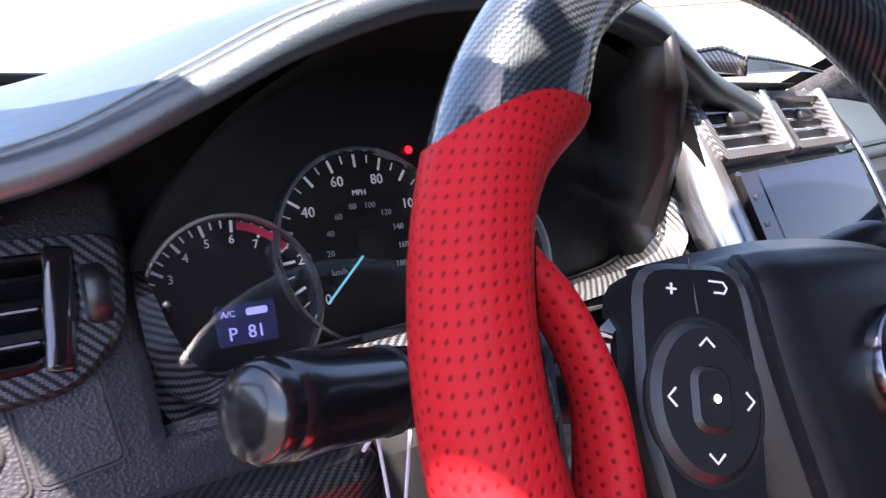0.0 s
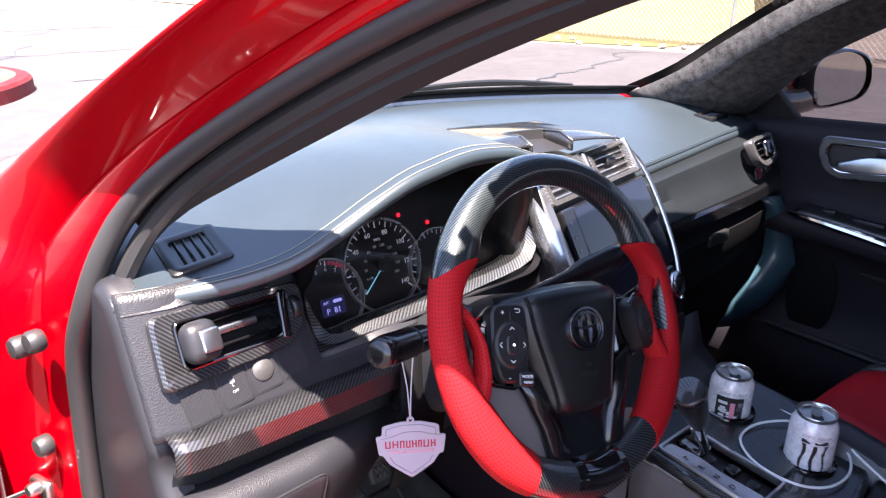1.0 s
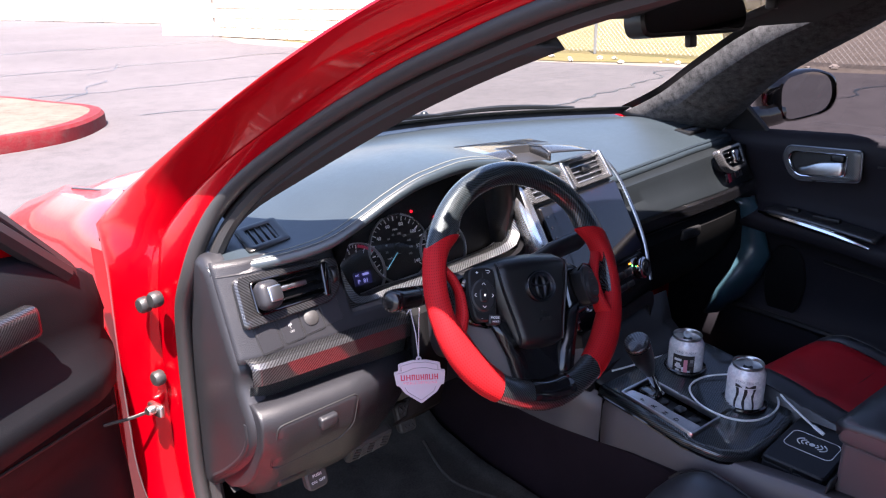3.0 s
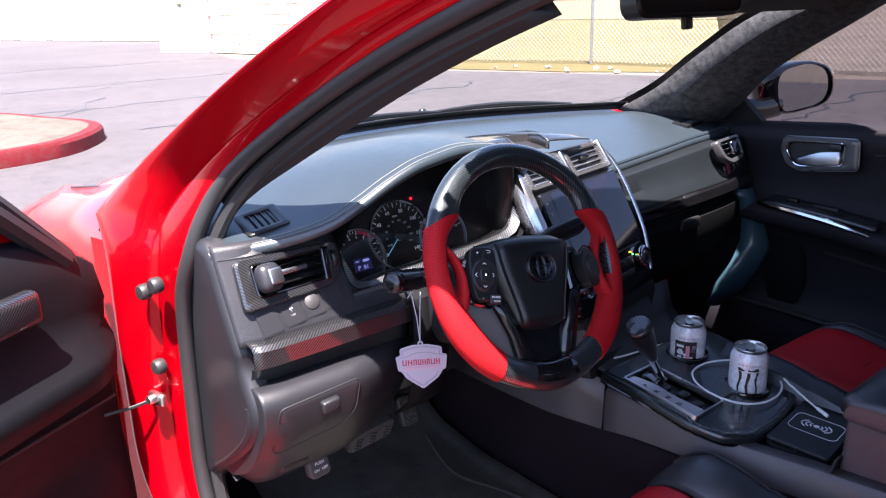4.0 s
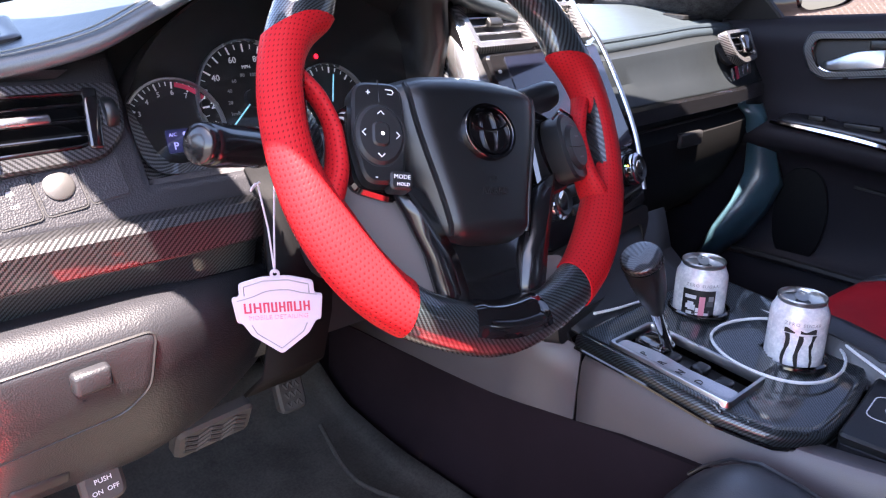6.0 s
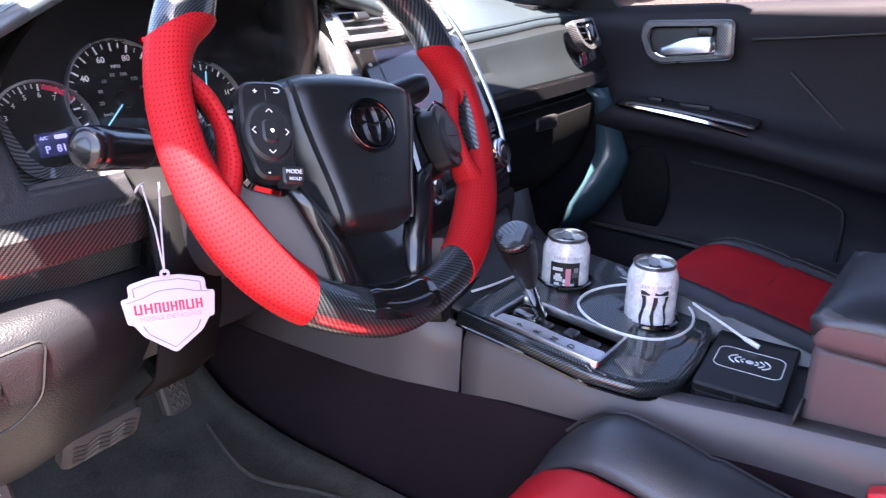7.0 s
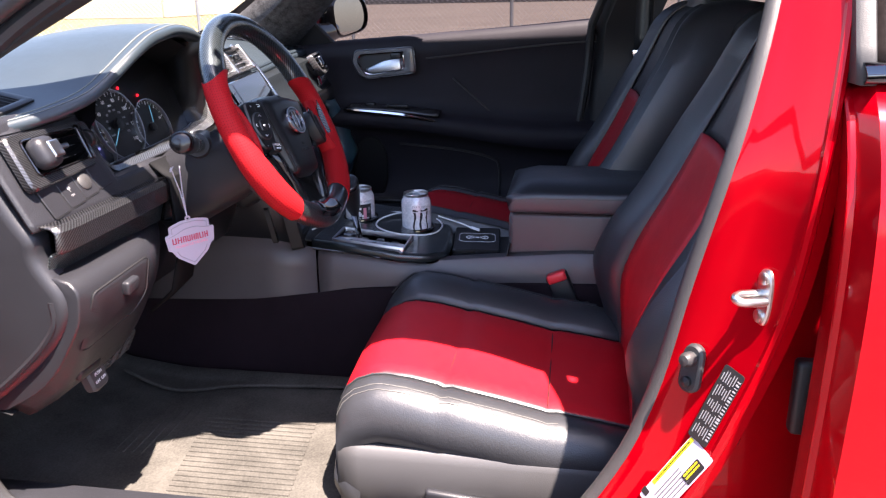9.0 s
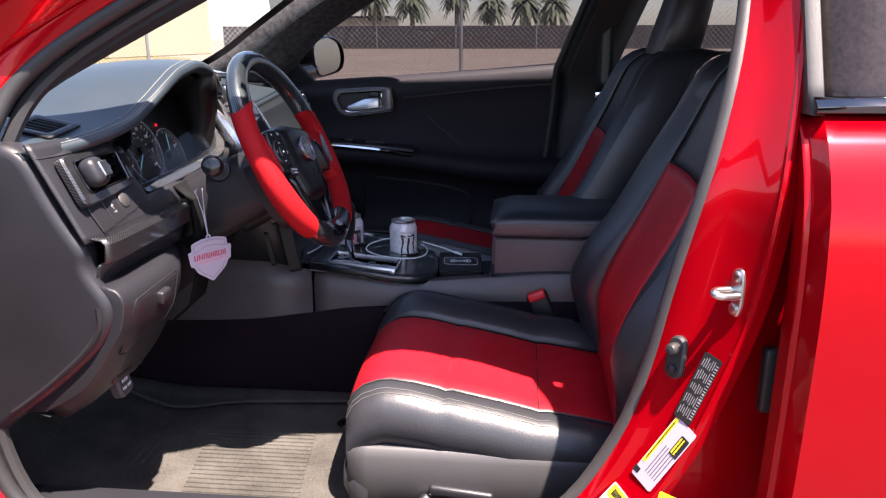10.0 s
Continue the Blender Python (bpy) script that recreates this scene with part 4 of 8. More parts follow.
part("cowl", strip_of([[Vector((x, BASE_Y(x) + d, z)) for x in span(0.0, 1.30, 24)] for d, z in ((-0.01, 0.972), (0.03, 0.968), (0.07, 0.975), (0.10, 0.985))]), "satin", car, "black plastic cowl")
for x0, x1, off in ((0.30, 0.86, 0.05), (0.78, 1.20, 0.055)):
    wiper = part("wiper", tube([(x, BASE_Y(x) + off - 0.02 * math.sin((x - x0) / (x1 - x0) * 3.14), 0.993 + 0.012 * math.sin((x - x0) / (x1 - x0) * 3.14)) for x in span(x0, x1, 14)], lambda s: 0.008 - 0.003 * abs(2 * s - 1), 6), "satin", car, "black wiper arm")
    part("wiper_pivot", put(lathe([(0, 0), (0.014, 0), (0.012, 0.018), (0.006, 0.024), (0, 0.024)], 12), Matrix.Translation((x0, BASE_Y(x0) + off, 0.985))), "satin", wiper)

# bonnet and wing
hood_z = lambda x, y: 0.945 + 0.035 * (1 - ((x - MID) / 0.75) ** 2) - 0.13 * max(0.0, y - 0.83) - 0.14 * max(0.0, (y - 1.35)) - 0.05 * smooth_step((abs(x - MID) - 0.55) / 0.25)
part("bonnet", sheet(lambda x, s: (x, BASE_Y(min(1.29, max(0.01, x))) + 0.085 + s * 1.0, hood_z(x, BASE_Y(min(1.29, max(0.01, x))) + 0.085 + s * 1.0)), span(-0.06, 1.36, 26), span(0, 1, 14)), "paint", car, "red painted bonnet", solid=0.012)
wing_top = lambda y: 0.945 - 0.03 * smooth_step((y - 0.6) / 0.5) - 0.16 * max(0.0, y - 0.95) - 0.12 * max(0.0, y - 1.4)


def wing(sgn):
    def fn(y, k):
        prof = ((-0.065, 0.012), (-0.105, 0.006), (-0.145, -0.02), (-0.172, -0.07), (-0.19, -0.16), (-0.195, -0.30), (-0.185, -0.50), (-0.18, -0.62))
        x, dz = prof[k]
        x += 0.02 * smooth_step((y - 0.7) / 1.0)
        return (x if sgn < 0 else 2 * MID - x, y, wing_top(y) + dz + (0.02 if k == 0 else 0))
    return sheet(fn, span(0.655, 2.0, 20), range(8))


part("front_wing", wing(-1), "paint", car, "red painted front wing", solid=0.008)
part("front_wing", wing(1), "paint", car, "red painted front wing", solid=0.008)
part("wing_corner", strip_of([[Vector((-0.175, 0.60, z)) for z in span(0.40, 0.93, 10)], [Vector((-0.19, 0.66, z)) for z in span(0.36, 0.93, 10)]]), "paint", car)
part("bonnet_gap", tube(bezier_path([(-0.165, 0.69, 0.930), (-0.10, 0.78, 0.944), (-0.066, 0.9, 0.950), (-0.058, 1.3, 0.886)], 6), 0.004, 6), "satin", car)

# far side of the cabin: window frame, pillars, rear quarter
FP_R = [mirrored(p) for p in SCREEN_L]
GLASS_R = bezier_path([(1.225, -0.10, 1.335), (1.240, 0.02, 1.285), (1.267, 0.124, 1.226), (1.323, 0.321, 1.114), (1.371, 0.432, 1.018), (1.405, 0.52, 0.945)], 6)
f_r, g_r = resample(FP_R, 20), resample(GLASS_R, 20)
part("pillar_cover", strip_of([[p + Vector((-0.004, -0.004, -0.004)) for p in f_r], [a.lerp(b, 0.3) + Vector((-0.035, -0.015, -0.01)) for a, b in zip(f_r, g_r)], [a.lerp(b, 0.75) + Vector((-0.025, -0.012, -0.006)) for a, b in zip(f_r, g_r)], g_r]), "pillar", car, "dark cloth-wrapped pillar cover", solid=0.006)
part("pillar_skin", strip_of([[mirrored(p) + Vector((0.01, 0.01, 0.0)) for p in upper_r], [p + Vector((0.012, 0.012, 0.012)) for p in f_r]]), "satin", car)
part("window_frame", strip_of([[Vector((x, y, z)) for y in span(0.0, -1.5, 14)] for x, z in ((1.22, 1.30), (1.245, 1.30), (1.25, 1.36))]), "headliner", car)
pc = lambda z: (1.43 - 0.42 * max(0.0, z - 0.95), -0.395 - 0.42 * max(0.0, z - 1.0) * 0.9)
ZB = span(0.35, 1.36, 20)
part("centre_pillar_cover", strip_of([[Vector((pc(z)[0], pc(z)[1] + 0.055 * smooth_step((1.0 - z) / 0.6), z)) for z in ZB],
                                      [Vector((pc(z)[0] - 0.035, pc(z)[1] - 0.03, z)) for z in ZB], [Vector((pc(z)[0] - 0.04, pc(z)[1] - 0.11, z)) for z in ZB], [Vector((pc(z)[0], pc(z)[1] - 0.16, z)) for z in ZB]]), "trim_dark", car, "black moulded pillar cover", solid=0.008)
part("pillar_seal", tube([Vector((pc(z)[0] - 0.02, pc(z)[1] + 0.012 + 0.055 * smooth_step((1.0 - z) / 0.6), z)) for z in ZB], 0.012, 8), "rubber", car)
part("rear_side_trim", strip_of([[Vector((x, y, z)) for y in span(-0.55, -1.5, 8)] for x, z in ((1.46, 0.25), (1.41, 0.7), (1.43, 0.98), (1.45, 1.03))]), "trim_dark", car)
part("rear_quarter", strip_of([[Vector((1.44, -1.28, 1.02)), Vector((1.26, -1.28, 1.34))], [Vector((1.42, -1.65, 1.02)), Vector((1.24, -1.65, 1.34))]]), "trim_dark", car, solid=0.01)
belt = part("seat_belt", strip_of([[Vector((1.335 - 0.02 * s - (0.02 if k else 0), -0.50 - 0.045 * k, 1.26 - 0.33 * s)) for s in span(0, 1, 8)] for k in (0, 1)]), "satin", car, "black webbing belt", solid=0.002)
part("belt_anchor", put(block((0.03, 0.05, 0.09), None, 0.012), Matrix.Translation((1.325, -0.52, 1.26))), "trim_dark", car)
part("belt_tongue", put(block((0.006, 0.05, 0.022), None, 0.003), Matrix.Translation((1.305, -0.52, 0.93))), "chrome", belt)

for nm_, pts_ in (("rear_side_pane", [[Vector((1.452 - 0.42 * (z - 0.95), y, z)) for y in (-0.56, -0.9, -1.27)] for z in (1.0, 1.2, 1.36)]), ("rear_screen", [[Vector((x, -1.72 + 0.5 * (z - 1.08), z)) for x in (0.02, MID, 1.28)] for z in (1.07, 1.2, 1.40)])):
    rp_ = part(nm_, strip_of(pts_), "glass_side", car, "tinted rear glass")
    rp_.visible_shadow = False
part("roof_rail", strip_of([[Vector((2 * MID - x, y, z)) for y in span(0.06, -1.6, 14)] for x, z in ((0.075, 1.400), (0.040, 1.392), (0.010, 1.372), (0.014, 1.345), (0.05, 1.315), (0.075, 1.31))]), "headliner", car, "dark roof rail lining", solid=0.01)

# ---- doors ----
# far front door, closed
DX = lambda z: 1.395 + 0.05 * smooth_step((z - 0.80) / 0.2) * 0.4 + 0.02 * smooth_step((0.75 - z) / 0.1)
fd = thing("front_door", Matrix.Translation((1.42, 0.1, 0.35)), "black leather-skinned passenger door with carbon trim, closed", "car door")
belt_z = lambda y: through_points((-0.42, -0.146, 0.125, 0.356, 0.46, 0.60), (1.022, 0.999, 0.98, 0.965, 0.958, 0.945))(y)
DY = span(0.62, -0.42, 40)


def door_fn(y, k):
    zb = belt_z(y)
    crease = 0.905 + 0.055 * smooth_step((0.30 - y) / 0.75)
    arm = 0.765 - 0.045 * smooth_step((0.34 - y) / 0.6)
    low = arm - 0.055 - 0.02 * smooth_step((0.1 - y) / 0.5)
    prof = ((1.450, zb - 0.004), (1.438, zb + 0.001), (1.420, zb - 0.004), (1.408, zb - 0.018), (1.404, crease + 0.008), (1.410, crease - 0.006), (1.416, crease - 0.05), (1.414, arm + 0.05), (1.408, arm + 0.012), (1.385, arm + 0.002), (1.352, arm - 0.004), (1.340, arm - 0.016), (1.344, low + 0.012), (1.365, low), (1.400, low - 0.015), (1.416, low - 0.05), (1.418, 0.56), (1.414, 0.50), (1.396, 0.488), (1.386, 0.478), (1.388, 0.36), (1.43, 0.26))
    return (prof[k][0], y, prof[k][1])


part("door_panel", sheet(door_fn, DY, range(22)), "door", fd, "black leather-grained door panel", sharp=60)
part("upper_crease", tube([(1.404, y, 0.903 + 0.055 * smooth_step((0.30 - y) / 0.75)) for y in span(0.10, -0.40, 20)], 0.0028, 6), "trim_dark", fd)
part("panel_seam", tube([(1.4135, 0.02 - 0.13 * s, 0.855 - 0.115 * s) for s in span(0, 1, 8)], 0.0035, 6), "trim_dark", fd)
hm = frame_of((1.399, 0.228, 0.905), (0, -1, 0.02), (0.02, 0, 1))
outl = round_poly([(-0.097, 0.004), (-0.086, 0.034), (0.094, 0.040), (0.098, -0.034), (-0.050, -0.050), (-0.078, -0.038)], 0.012)
inn = round_poly([(-0.080, 0.004), (-0.070, 0.022), (0.062, 0.028), (0.064, -0.024), (-0.044, -0.038), (-0.064, -0.028)], 0.010)
hb = part("handle_bezel", ring_plate(outl, inn, 0.012, hm, 0.004, 0.003), "carbon_grey", fd, "grey carbon-wrapped handle bezel")
part("bezel_edge", put(tube([(p[0], p[1], 0.006) for p in outl], 0.0022, 6, closed=True, up=(0, 0, 1)), hm), "silver", hb)
part("handle_well", plate(inset(inn, -0.003), 0.002, hm, 0.0, 0.01), "trim_dark", fd)
part("bezel_lip", put(tube([(p[0], p[1], 0.0105) for p in inn], 0.0022, 6, closed=True, up=(0, 0, 1)), hm), "chrome", hb)
part("pull_handle", put(strip_of([[Vector((-0.055 + 0.115 * s, -0.034 + 0.012 * s + dy * (0.5 + 0.5 * smooth_step(s * 1.6)), 0.006 + 0.010 * math.sin(math.pi * min(1, s * 0.9)) + dz)) for s in span(0, 1, 12)] for dy, dz in ((-0.002, -0.004), (0.0, 0.003), (0.016, 0.004), (0.030, 0.0), (0.032, -0.006))]), hm), "silver", fd, "satin silver pull handle", solid=0.004)
part("lock_knob", put(block((0.034, 0.02, 0.012), None, 0.005), hm @ Matrix.Translation((0.04, 0.016, 0.006))), "satin", fd)
# armrest switch strip
arm_z = lambda y: 0.765 - 0.045 * smooth_step((0.34 - y) / 0.6)
sp = part("switch_panel", strip_of([[Vector((x, y, arm_z(y) + dz)) for y in span(0.335, 0.055, 20)] for x, dz in ((1.346, 0.004), (1.352, 0.010), (1.40, 0.016), (1.402, 0.006))]), "carbon", fd, "carbon-finished switch panel", solid=0.004)
part("chrome_strip", tube(bezier_path([(1.343, 0.345, 0.768), (1.337, 0.25, 0.762), (1.335, 0.15, 0.752), (1.341, 0.065, 0.735)], 8), lambda s: 0.0075 * (0.5 + math.sin(math.pi * s) * 0.6), 8), "chrome", fd, "bright chrome strip")
for y0, ln_ in ((0.27, 0.03), (0.185, 0.065)):
    part("window_switch", put(block((0.016, ln_, 0.010), None, 0.003), Matrix.Translation((1.377, y0, arm_z(y0) + 0.017))), "button", sp)
# pocket and grille
pk = [Vector((1.384, y, 0.470 + 0.01 * math.sin(y * 4))) for y in span(0.45, -0.40, 20)]
part("pocket_lip", tube(pk, 0.009, 8), "trim_dark", fd, "door pocket lip")
part("speaker_well", plate([(0.055 * math.copysign(abs(math.cos(a)) ** 0.8, math.cos(a)), 0.10 * math.sin(a)) for a in span(0, 6.283, 33)[:-1]], 0.005, frame_of((1.410, 0.285, 0.575), (0, -1, 0), (0, 0, 1)), 0.002), "gauge", fd, "dark oval hollow")
part("pocket_edge", tube(bezier_path([(1.408, 0.19, 0.655), (1.412, 0.0, 0.635), (1.412, -0.10, 0.61), (1.412, -0.12, 0.58), (1.41, -0.12, 0.49)], 6), 0.004, 6), "trim_dark", fd)
pane = part("window_pane", strip_of([[Vector((1.452 - 0.42 * (z - 0.95), y, z)) for y in span(0.50, -0.45, 10)] for z in span(0.93, 1.36, 6)]), "glass_side", fd, "tinted side window")
pane.visible_shadow = False
part("outer_skin", strip_of([[Vector((x, y, z)) for y in span(0.64, -0.45, 12)] for x, z in ((1.462, 0.95), (1.49, 0.90), (1.50, 0.7), (1.48, 0.4))]), "paint", fd, "red painted outer skin")
part("mirror_sail", plate(round_poly([(-0.12, 0.0), (0.08, 0.0), (-0.02, 0.13)], 0.02), 0.012, frame_of((1.435, 0.46, 0.955), (0, -1, 0), (-0.42, 0, 1)), 0.004), "trim_dark", fd)

# wing mirror outside the far door
wm = thing("wing_mirror", Matrix.Translation((1.58, 0.40, 0.98)), "glossy black passenger wing mirror with its glass", "wing mirror")
mm = frame_of((1.60, 0.385, 1.035), (1, -0.30, 0), (0, 0.04, 1))
oval = round_poly([(-0.105, 0.052), (0.02, 0.072), (0.10, 0.050), (0.118, -0.01), (0.09, -0.052), (-0.055, -0.070), (-0.095, -0.045)], 0.05, 6)


def shell_row(k, dz):
    return [tuple(mm @ Vector((p[0] * k, p[1] * k, dz))) for p in oval]


cup = [[Vector(q) for q in shell_row(k, dz)] for k, dz in ((0.93, 0.004), (1.0, 0.0), (1.04, -0.012), (1.05, -0.04), (0.98, -0.08), (0.80, -0.115), (0.4, -0.135), (0.05, -0.14))]
part("mirror_housing", strip_of([r + r[:1] for r in cup]), "gloss", wm, "gloss black housing")
part("mirror_glass", plate([(p[0] * 0.92, p[1] * 0.92) for p in oval], 0.002, mm @ Matrix.Translation((0, 0, -0.006)), 0, 0.002), "mirror", wm, "mirror glass")
part("mirror_arm", tube([(1.43, 0.45, 0.985), (1.48, 0.43, 0.985), (1.54, 0.42, 0.99)], 0.03, 10, flat=0.6), "gloss", wm)

# driver door, swung open
ad = radians(57)
MD = frame_of((-0.215, 0.578, 0.0), (-math.sin(ad), -math.cos(ad), 0), (0, 0, 1))   # right: away from the hinge; up; out of the inner face
if MD.to_3x3().col[2].y > 0:
    MD = MD @ Matrix.Scale(-1, 4, (0, 0, 1))
dd = thing("front_door", Matrix.Translation((-0.215, 0.578, 0.4)), "driver door swung open, black inner trim and red shell", "car door")
sill_o = round_poly([(0.012, 0.872), (0.008, 0.90), (0.02, 0.935), (0.125, 1.045), (0.45, 1.33), (0.50, 1.36), (0.98, 1.36), (1.02, 1.0), (1.03, 0.93), (0.98, 0.872)], 0.02, 3)
sill_i = round_poly([(0.10, 0.915), (0.10, 0.93), (0.115, 0.955), (0.165, 1.0), (0.46, 1.27), (0.51, 1.30), (0.93, 1.30), (0.96, 1.0), (0.96, 0.95), (0.93, 0.915)], 0.02, 3)
lower_o = round_poly([(0.035, 0.36), (0.037, 0.90), (0.045, 0.93), (0.09, 0.97), (0.50, 0.985), (1.0, 1.02), (1.03, 0.60), (0.98, 0.36)], 0.02, 3)
part("door_shell", plate(lower_o, -0.055, MD, 0.0, 0.12), "paint", dd, "red painted shell")
part("window_frame", ring_plate(sill_o, sill_i, -0.02, MD, 0.06, 0.0), "paint", dd, "red painted window frame")
part("frame_seal", put(tube([(p[0] + 0.014, p[1] - 0.002, -0.008) for p in sill_o if p[1] > 0.5], 0.011, 8), MD), "rubber", dd, "black rubber frame seal")
part("frame_cover", put(tube([(0.045, 0.928, -0.005), (0.14, 1.018, -0.005), (0.30, 1.165, -0.005), (0.45, 1.295, -0.005)], 0.016, 8), MD), "trim_dark", dd)


def dpanel(u, k):
    prof = ((0.965, -0.02), (0.955, 0.0), (0.90, 0.012), (0.845, 0.010), (0.81, 0.014), (0.785, 0.05), (0.765, 0.055), (0.735, 0.045), (0.72, 0.012), (0.66, 0.010), (0.655, 0.004), (0.60, 0.006), (0.56, 0.02), (0.50, 0.026), (0.38, 0.022), (0.37, 0.0))
    z, d = prof[k]
    s = smooth_step(u / 0.10)
    z = z + (0.0 if k > 3 else 0.03 * smooth_step(u / 0.3)) - (0.055 * (1 - s) if k < 3 else 0)
    d = d * (0.35 + 0.65 * s) if k > 3 else d
    return MD @ Vector((-0.024 + u, z, d - 0.02 * (1 - smooth_step(u / 0.03))))


part("door_panel", sheet(dpanel, span(0, 0.96, 30), range(16)), "door_shade", dd, "black leather-grained door panel", sharp=60)
part("panel_seam", put(tube([(0.015 + u, 0.725 - 0.03 * (1 - u * 2), 0.016) for u in span(0, 0.4, 6)], 0.003, 6), MD), "trim_dark", dd)
part("pull_cup", put(block((0.16, 0.05, 0.03), None, 0.012), MD @ Matrix.Translation((0.22, 0.90, 0.03))), "carbon", dd, "carbon handle bezel")

# near rear door, closed
rd = thing("rear_door", Matrix.Translation((-0.17, -1.05, 0.4)), "closed glossy red rear door with a dark tinted window", "car door")
RDX = through_points((0.30, 0.45, 0.62, 0.80, 0.90, 0.97, 1.015), (-0.170, -0.195, -0.212, -0.219, -0.211, -0.184, -0.148))


def rdoor(y, z):
    inn_ = 0.03 * (1 - smooth_step((-0.598 - y) / 0.012))
    return (RDX(z) + inn_, y, z)


part("door_skin", sheet(rdoor, [-0.592, -0.595, -0.599, -0.604, -0.61] + span(-0.64, -1.6, 16), span(0.30, 1.012, 22)), "paint", rd, "glossy red door skin", solid=0.004)
part("door_edge", strip_of([[Vector((RDX(z) + 0.03, -0.592, z)) for z in span(0.3, 1.012, 20)], [Vector((RDX(z) + 0.075, -0.596, z)) for z in span(0.3, 1.012, 20)], [Vector((RDX(z) + 0.09, -0.63, z)) for z in span(0.3, 1.012, 20)]]), "paint", rd)
part("belt_strip", strip_of([[Vector((x, y, z)) for y in span(-0.600, -1.6, 10)] for x, z in ((-0.148, 1.008), (-0.160, 1.013), (-0.161, 1.021), (-0.150, 1.029), (-0.140, 1.030))]), "dark_chrome", rd, "bright belt strip", solid=0.003)
WX = lambda z: -0.142 + 0.46 * (z - 1.02)
part("window_frame", strip_of([[Vector((WX(z) + dx, y, z)) for z in span(1.01, 1.345, 10)] for dx, y in ((0.02, -0.594), (-0.004, -0.595), (-0.007, -0.599), (-0.007, -0.611), (0.004, -0.616))]), "seal", rd, "grey window frame moulding", solid=0.003)
part("frame_post", strip_of([[Vector((WX(z) + dx, y, z)) for z in span(1.01, 1.345, 10)] for dx, y in ((0.003, -0.616), (0.002, -0.70), (0.004, -0.705))]), "glass_dark", rd, "dusty dark pillar glass", solid=0.003)
part("frame_divider", strip_of([[Vector((WX(z) + dx, y, z)) for z in span(1.02, 1.345, 8)] for dx, y in ((0.001, -0.704), (-0.004, -0.706), (-0.004, -0.714), (0.001, -0.716))]), "satin", rd)
part("window_pane", strip_of([[Vector((WX(z) + 0.008, y, z)) for z in span(1.015, 1.345, 8)] for y in (-0.716, -1.45)]), "glass_dark", rd, "dark tinted window")
part("hinge", put(block((0.02, 0.03, 0.09), None, 0.006), Matrix.Translation((-0.104, -0.606, 0.666))), "trim_dark", rd, "black rubber jamb stop")
for z in (0.835, 0.775):
    part("hinge_bolt", put(lathe([(0, 0), (0.012, 0), (0.012, 0.006), (0.008, 0.012), (0, 0.012)], 6), frame_of((-0.108, -0.628, z), (0, -0.4, 1), (1, 0, 0)) @ Matrix.Rotation(radians(90), 4, "Y")), "paint", rd)

# ---- dashboard ----
dash = thing("dashboard", Matrix.Translation((MID, 0.45, 0.6)), "black leather-skinned dashboard with carbon trim and grey stitching", "dashboard")
EDGE_Y = through_points((-0.105, -0.02, 0.05, 0.10, 0.15, 0.22, 0.30, 0.38, 0.45, 0.52, 0.60, 0.80, 1.00, 1.20, 1.39), (0.380, 0.340, 0.308, 0.293, 0.286, 0.288, 0.298, 0.310, 0.325, 0.345, 0.368, 0.400, 0.420, 0.438, 0.470))
EDGE_Z = through_points((-0.105, -0.02, 0.05, 0.10, 0.15, 0.22, 0.30, 0.38, 0.44, 0.50, 0.60, 0.80, 1.00, 1.20, 1.39), (0.948, 0.958, 0.976, 1.002, 1.028, 1.049, 1.056, 1.048, 1.030, 1.010, 0.992, 0.932, 0.938, 0.946, 0.944))
ROLL = through_points((-0.105, 0.0, 0.12, 0.30, 0.45, 0.55, 0.8, 1.39), (0.009, 0.009, 0.009, 0.010, 0.010, 0.011, 0.012, 0.012))


def dash_fn(x, v):
    xb = min(1.288, max(0.012, x))
    yb, zb = BASE_Y(xb) - 0.004, 0.972
    ye, ze, r = EDGE_Y(x), EDGE_Z(x), ROLL(x)
    if v <= 1.0:
        s = v
        y, z = yb + (ye + r - yb) * s, zb + (ze - zb) * smooth_step(s) + 0.016 * math.sin(math.pi * s)
        return (x, y, z)
    a = (v - 1.0) * 100.0          # degrees round the rolled edge
    if a <= 150:
        return (x, ye + r - r * math.sin(radians(a)), ze - r + r * math.cos(radians(a)))
    return (x, ye + r - r * 0.5 + (v - 2.5) * 0.04, ze - 1.87 * r)


DXS = span(-0.105, 1.392, 110)
part("dash_top", sheet(dash_fn, DXS, span(0, 1, 20) + [1.15, 1.3, 1.5, 1.7, 1.9, 2.1, 2.3, 2.5, 3.0]), "dash", dash, "soft black leather dash top", sharp=70)
# stitching along the hood and the passenger edge
for off in (0.980, 1.16):
    part("stitching", tube([Vector(dash_fn(x, off)) + Vector((0, 0, 0.0005)) for x in span(-0.09, 0.47, 80)], 0.0006, 5), "thread_dim", dash, "pale grey stitching")
part("seam_welt", tube([Vector(dash_fn(x, 1.06)) + Vector((0, 0, -0.0010)) for x in span(-0.09, 0.48, 70)], 0.0022, 6), "dash", dash)
part("seam_welt", tube([Vector(dash_fn(x, 1.05)) + Vector((0, -0.002, 0.0)) for x in span(0.84, 1.37, 40)], 0.0055, 8), "dash", dash, "rolled leather welt")


